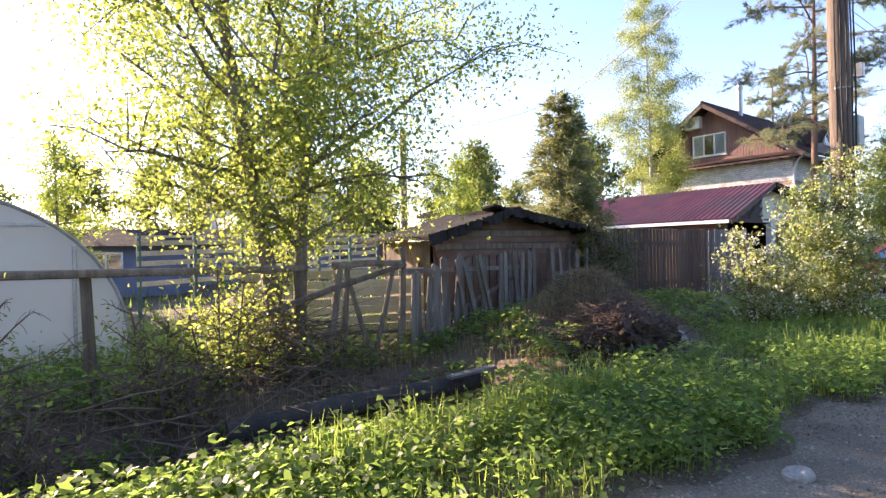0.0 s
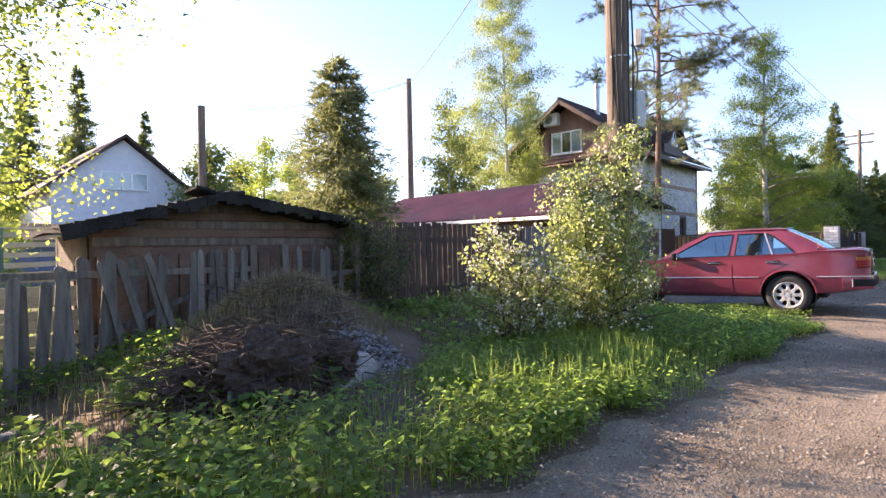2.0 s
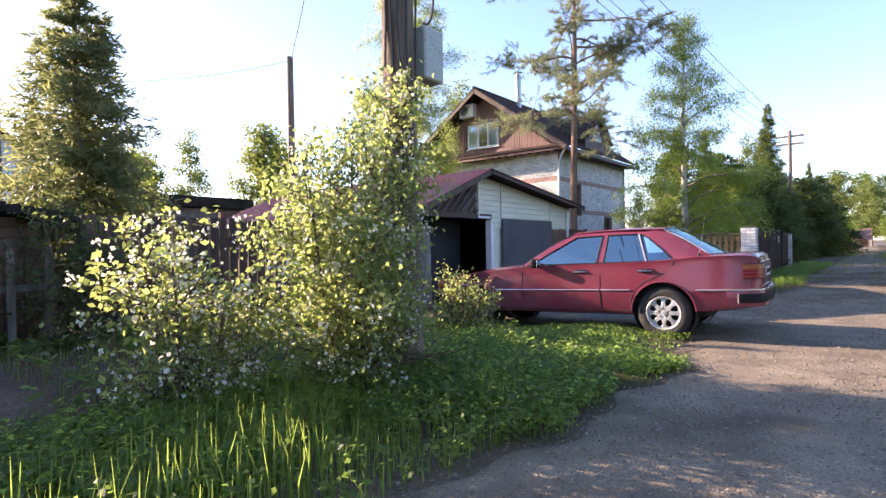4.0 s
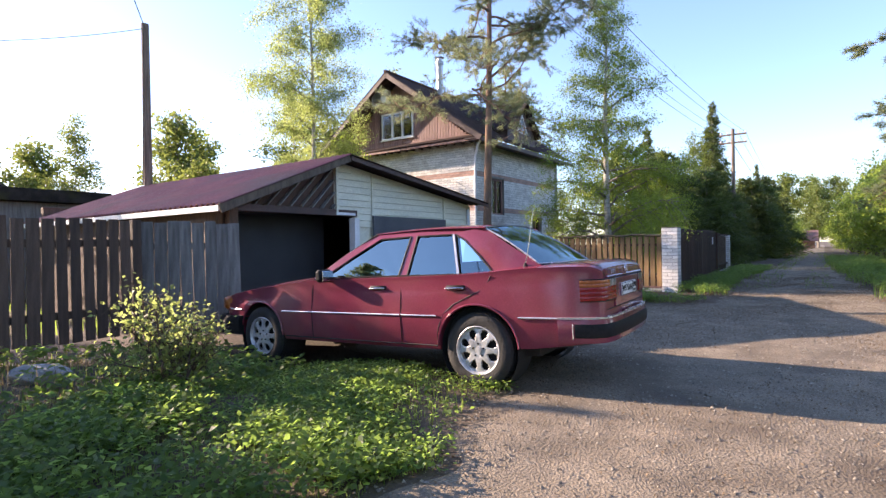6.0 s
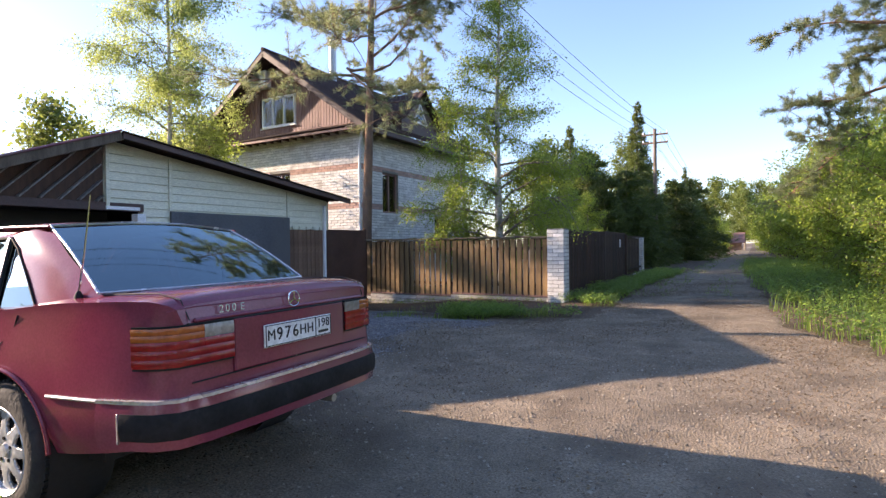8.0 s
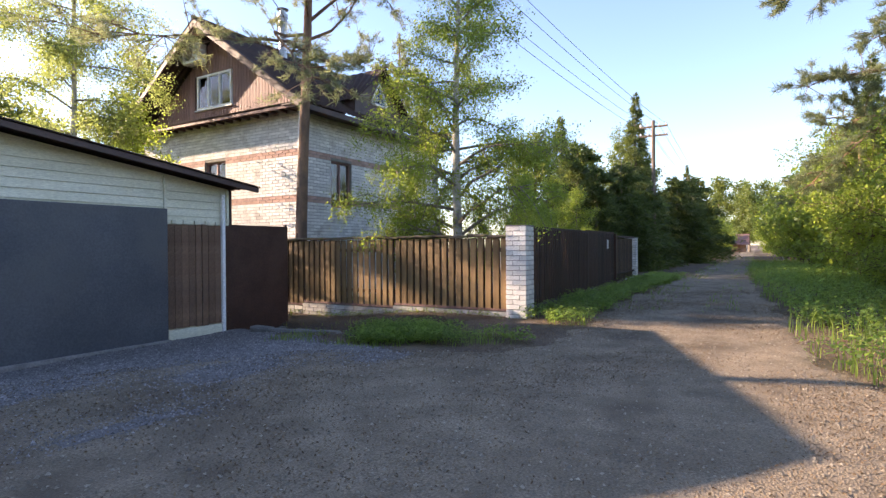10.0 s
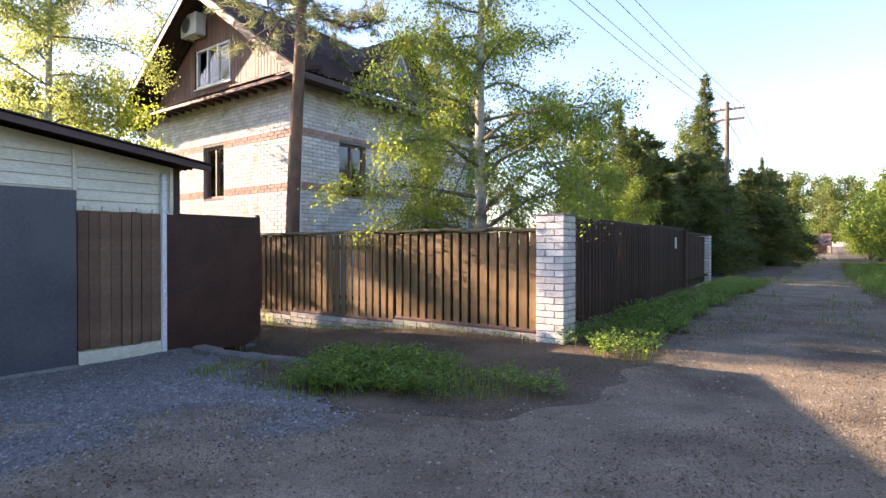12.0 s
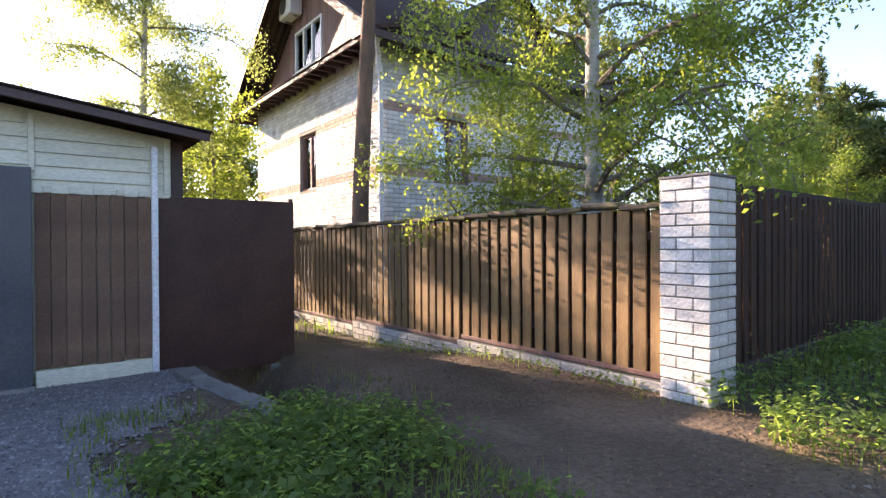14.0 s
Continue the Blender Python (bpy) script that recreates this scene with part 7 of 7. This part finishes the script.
for x, z1 in ((-0.35, 2.0), (-1.5, 2.0), (0.45, 1.5)):
    Build().box((x, 8.26, z1 / 2 - 0.1), (0.045, 0.04, z1 + 0.1), 0.004).ob("stud", M_METAL, greenhouse)
for z in (1.1, 1.72):
    Build().box((-0.93, 8.255, z), (3.2 if z < 1.5 else 2.2, 0.03, 0.045), 0.004).ob("rail", M_METAL, greenhouse)
M_GREENPAINT = material("green_paint", (0.05, 0.13, 0.1), (0.08, 0.18, 0.14), 4, 0.6, 0.1)
slats = thing("slat_fence", (4.5, 12, 0), "pale horizontal slat fence with green posts", "fence")
for i in range(7):
    Build().box((1.7 + i * 1.1, 12 + i * 0.35, 0.9), (0.07, 0.07, 1.7), 0.005).ob("post", M_GREENPAINT, slats)
for z in (0.75, 0.95, 1.15, 1.35, 1.55, 1.68):
    Build().bar((1.65, 11.96, z), (8.3, 14.1, z + 0.12), 0.02, 0.1 if z < 1.6 else 0.05, 0.003).ob("slat", M_SLATPALE, slats)
blue = thing("outbuilding", (6, 22, 0), "long low blue-grey outbuilding with a dark roof", "building")
Build().box((6, 23, 0.8), (12, 4, 1.8)).ob("wall", material("blue_grey_wall", (0.1, 0.14, 0.22), (0.15, 0.19, 0.28), 2, 0.7, 0.1), blue)
Build().prism([(20.5, 1.65), (25.5, 1.65), (23, 2.3)], 0, -0.3, 12.3).ob("roof", M_FELT, blue)
for x in (2, 5, 8, 10.5):
    window(blue, (x, 20.99, 1.1), 1.0, 0.7, (0, -1), M_WHITE, 2)


def cottage(x, y, w, d, eave, apex, label, wall, roofm, wins, ridge_x=False):
    c = thing("cottage", (x, y, 0), label, "house")
    Build().prism([(x - w / 2, -0.2), (x + w / 2, -0.2), (x + w / 2, eave), (x, apex - 0.15), (x - w / 2, eave)], 1, y, y + d).ob("wall", wall, c)
    for s in (-1, 1):
        k = (apex - eave) / (w / 2)
        Build().prism([(x, apex + 0.12), (x + s * (w / 2 + 0.5), eave - 0.5 * k + 0.12), (x + s * (w / 2 + 0.5), eave - 0.5 * k - 0.02), (x, apex - 0.04)], 1, y - 0.5, y + d + 0.5).ob("roof", roofm, c)
    for wx, wz, ww, wh, pn in wins:
        window(c, (x + wx, y - 0.02, wz), ww, wh, (0, -1), M_WHITE, pn)
    return c


cottage(12.9, 32, 6.6, 8, 4.7, 7.4, "pale blue two-storey cottage with a steep gable", M_RENDER, M_DARKROOF, ((-0.65, 5.05, 0.95, 0.95, 1), (0.1, 5.05, 0.5, 0.95, 1), (0.75, 5.05, 0.8, 0.95, 1), (-1.5, 2.2, 1.2, 1.2, 2), (1.5, 2.2, 1.2, 1.2, 2)))
cottage(18.2, 34, 5, 7, 3.6, 5.4, "brown wooden cottage behind the garden", M_CLAD, M_FASCIA, ((0, 2.0, 1.2, 1.2, 2),))
cottage(118, 0.4, 3, 4, 1.6, 2.9, "small distant brown cottage with a dark roof", M_RUSTWOOD, M_CLAD, ((0, 1.0, 0.8, 0.7, 2),))
small_shed = thing("garden_shed", (15.2, 17, 0), "low grey garden shed behind the garage", "shed")
Build().box((14.9, 17.5, 1.3), (3.2, 2, 2.6)).ob("wall", M_GREYWOOD, small_shed)
Build().prism([(16.2, 2.62), (18.8, 2.62), (18.8, 2.8), (16.2, 2.95)], 0, 13.0, 16.8).ob("roof", M_FELT, small_shed)

# ---- woods and hedges ----
protos = {
    "leafy": broadleaf("leafy_tree", 23.5, 13.3, 5.7, 0.08, 0.16, 1.1, 9000, 0.08, L_GREEN, M_BARK, "small yellow-green tree by the house", 31, 0.4, 18, 0.7, scatter=0.16),
    "far": broadleaf("leafy_tree", 27, 31, 9.5, 0.14, 0.14, 2.9, 7000, 0.25, L_FAR, M_BARK, "tall broadleaf tree in pale spring leaf", 32, 0.4, 16, 0.8, scatter=0.36, group="trees behind the gardens"),
    "birch": broadleaf("birch_tree", 30, 24, 12, 0.12, 0.2, 1.9, 9000, 0.16, L_FAR, M_BIRCH, "slender distant birch in spring leaf", 33, 0.8, 22, 0.5, scatter=0.28, group="trees behind the gardens"),
    "bush": broadleaf("hedge_bush", 27.2, -4.6, 3.7, 0.045, 0.06, 1.45, 24000, 0.056, L_GREEN, M_TWIG, "dense roadside bush in fresh green leaf", 34, 0.2, 14, 0.9, stems=4, category="shrub", scatter=0.1, group="roadside bushes", z0=-0.05),
    "far_bush": broadleaf("hedge_bush", 43.5, -4.6, 5.9, 0.06, 0.06, 2.3, 5500, 0.17, L_GREEN, M_TWIG, "dense roadside bush in fresh green leaf", 37, 0.2, 8, 0.9, stems=4, category="shrub", scatter=0.24, group="roadside bushes", z0=-0.05),
    "spruce": spruce("spruce_tree", 40.5, 5.2, 5.2, 2.0, "dark dense spruce behind the road fence", 35, None, 0.2, 1.1, group="spruces", width=0.05, taper=0.6),
    "tall_spruce": spruce("spruce_tree", 52, 5.6, 11.5, 2.6, "tall pointed dark spruce", 36, None, 0.2, 0.9, group="spruces", width=0.05, taper=1.05),
}


def plant(kind, x, y, scale, seed, label=""):
    r = random.Random(seed)
    src = protos[kind]
    ob = copy_thing(src, pose(x, y, src.matrix_basis.translation.z, 0, 0, r.uniform(0, 360)))
    ob.scale = (scale * r.uniform(0.9, 1.1), scale * r.uniform(0.9, 1.1), scale)
    if label:
        tagged(ob, label)
    return ob


for i, (k, x, y, s) in enumerate((
        ("far", 16, 29, 0.75), ("far", 21, 35, 0.8), ("far", 30, 34, 0.95), ("far", -2, 27, 0.62), ("far", 2, 30, 0.65), ("far", -8, 22, 0.65), ("far", 36, 27, 1.1), ("far", 6, 36, 0.75), ("far", 41, 19, 1.0),
        ("birch", -5, 19, 0.5), ("birch", 34, 20, 1.0), ("birch", 38, 13, 0.85), ("birch", 56, 7.5, 0.85), ("birch", 20, 27, 0.65), ("far", 24, 24, 0.6),
        ("tall_spruce", 10, 40, 1.15), ("tall_spruce", 13.5, 43, 1.25), ("tall_spruce", 17, 41, 1.0), ("tall_spruce", 62, 7, 1.0), ("tall_spruce", 49, -6.2, 0.95), ("tall_spruce", 44, 8, 0.75),
        ("far", 48, 11, 0.9), ("far", 60, 11, 1.0), ("far", 74, 9, 1.0), ("far", 90, 8, 1.0), ("far", 105, 9, 1.0), ("far", 80, -7, 0.9), ("far", 95, -6, 1.0), ("far", 128, 5, 1.45), ("far", 128, -3, 1.35), ("far", 140, 1, 1.5), ("far", 150, 8, 1.2), ("far", 150, -9, 1.2),
        ("leafy", 37.2, 5.2, 0.7), ("spruce", 43, 4.6, 1.1), ("spruce", 46.5, 4.8, 1.2), ("spruce", 50, 4.6, 1.05), ("leafy", 35.5, 5.6, 0.75), ("spruce", 55, 4.5, 1.0), ("spruce", 42, 6.5, 1.3),
        ("leafy", 28.5, 5.3, 0.5), ("leafy", 31, 5.0, 0.6), ("leafy", 33.5, 6.0, 0.75), ("leafy", 29.6, 3.9, 0.42), ("leafy", 66, 4.5, 0.9), ("leafy", 58, 4.2, 0.6), ("leafy", 72, 4.2, 0.8), ("leafy", 26.6, 6.4, 0.6), ("leafy", 10.5, 13, 0.8), ("leafy", 12.5, 15, 0.75), ("leafy", 0.5, 15.5, 0.8), ("leafy", -4, 12.5, 0.9), ("leafy", -5.5, 8, 0.9), ("leafy", 5.5, 17, 0.7),
        ("bush", 22.6, -4.3, 0.85), ("bush", 25, -4.5, 1.1), ("bush", 29.6, -4.7, 1.3), ("bush", 32.6, -4.6, 1.35), ("bush", 35.8, -4.6, 1.45), ("far_bush", 39.5, -4.6, 0.93), ("far_bush", 48, -4.6, 1.02), ("birch", 36.5, -6.5, 0.75), ("leafy", 42, -6, 1.2), ("leafy", 30.5, -7.5, 1.2), ("leafy", 54, -6, 1.5), ("birch", 62, -6, 0.8), ("far_bush", 52.5, -4.3, 0.90), ("far_bush", 58, -4.4, 0.99), ("far_bush", 65, -4.3, 1.05), ("far_bush", 73, -4.4, 1.12), ("bush", 24.5, -6.6, 1.1), ("bush", 28, -7.2, 1.3), ("bush", 33, -7.6, 1.5), ("bush", 38, -7.6, 1.6), ("far_bush", 44, -8, 1.12), ("far_bush", 82, 3.2, 0.81), ("far_bush", 90, 3.0, 0.81), ("far_bush", 86, -3.4, 0.87), ("far_bush", 97, -3.0, 0.87), ("far_bush", 104, 3.0, 0.87), ("far_bush", 110, -2.6, 0.87), ("far_bush", 116, 3.6, 0.87), ("far", 122, 0, 1.15), ("far", 126, 8, 1.0), ("far", 124, -7, 1.0), ("far", 136, -13, 1.2), ("far", 136, 14, 1.2), ("far", 58, -5.6, 0.75), ("far", 66, -5.2, 0.8), ("far", 74, -5, 0.85), ("far", 84, -4.6, 0.85), ("spruce", 57, 3.7, 1.25), ("spruce", 62, 3.5, 1.35), ("spruce", 70, 3.6, 1.5), ("tall_spruce", 76, 5, 0.85), ("far_bush", 48, -3.7, 0.87), ("far_bush", 55, -3.6, 0.93), ("far_bush", 62, -3.5, 0.99), ("far_bush", 70, -3.4, 0.99), ("far_bush", 78, -3.2, 0.99), ("far_bush", 78, 3.4, 0.87), ("far_bush", 68, 3.4, 0.68), ("far_bush", 62, 3.3, 0.56), ("bush", 21, -5.4, 0.8),
        # unseen bushes and trees, added to close the place and fill the car's reflections
        ("far_bush", 18, -7, 0.62), ("far_bush", 14, -7.2, 0.68), ("far_bush", 10, -7, 0.62), ("far_bush", 6, -7.4, 0.68), ("far_bush", 2, -7, 0.62), ("far_bush", -2, -7.2, 0.68), ("far_bush", -6, -6, 0.68), ("far_bush", -9, -2, 0.68), ("far_bush", -9, 3, 0.68),
        ("far", 20, -13, 0.9), ("far", 12, -14, 1.0), ("far", 4, -14, 0.9), ("far", -5, -13, 1.0), ("far", -16, -3, 1.0), ("far", -16, 6, 1.0), ("far", -14, 15, 0.9))):
    plant(k, x, y, s, 100 + i, {"leafy": "small yellow-green garden tree"}.get(k, ""))


# ---- brickwork of the house ----
bands = [(2.48 + 0.3, 2.62 + 0.3), (3.7 + 0.3, 3.86 + 0.3)]
brick_wall(house, (HX0 + 0.016, HY0, -0.3), (0, 1), (-1, 0), 60, HY1 - HY0, (M_BRICK, M_REDBRICK), [(a - HY0, b - HY0, c + 0.3, d + 0.3) for a, b, c, d in gable_holes], bands, 160, (0, 3.2))
brick_wall(house, (HX0, HY0 + 0.016, -0.3), (1, 0), (0, -1), 60, HX1 - HX0 + 0.3, (M_BRICK, M_REDBRICK), [(a - HX0, b - HX0, c + 0.3, d + 0.3) for a, b, c, d in side_holes], bands, 130, (0, 3.2))
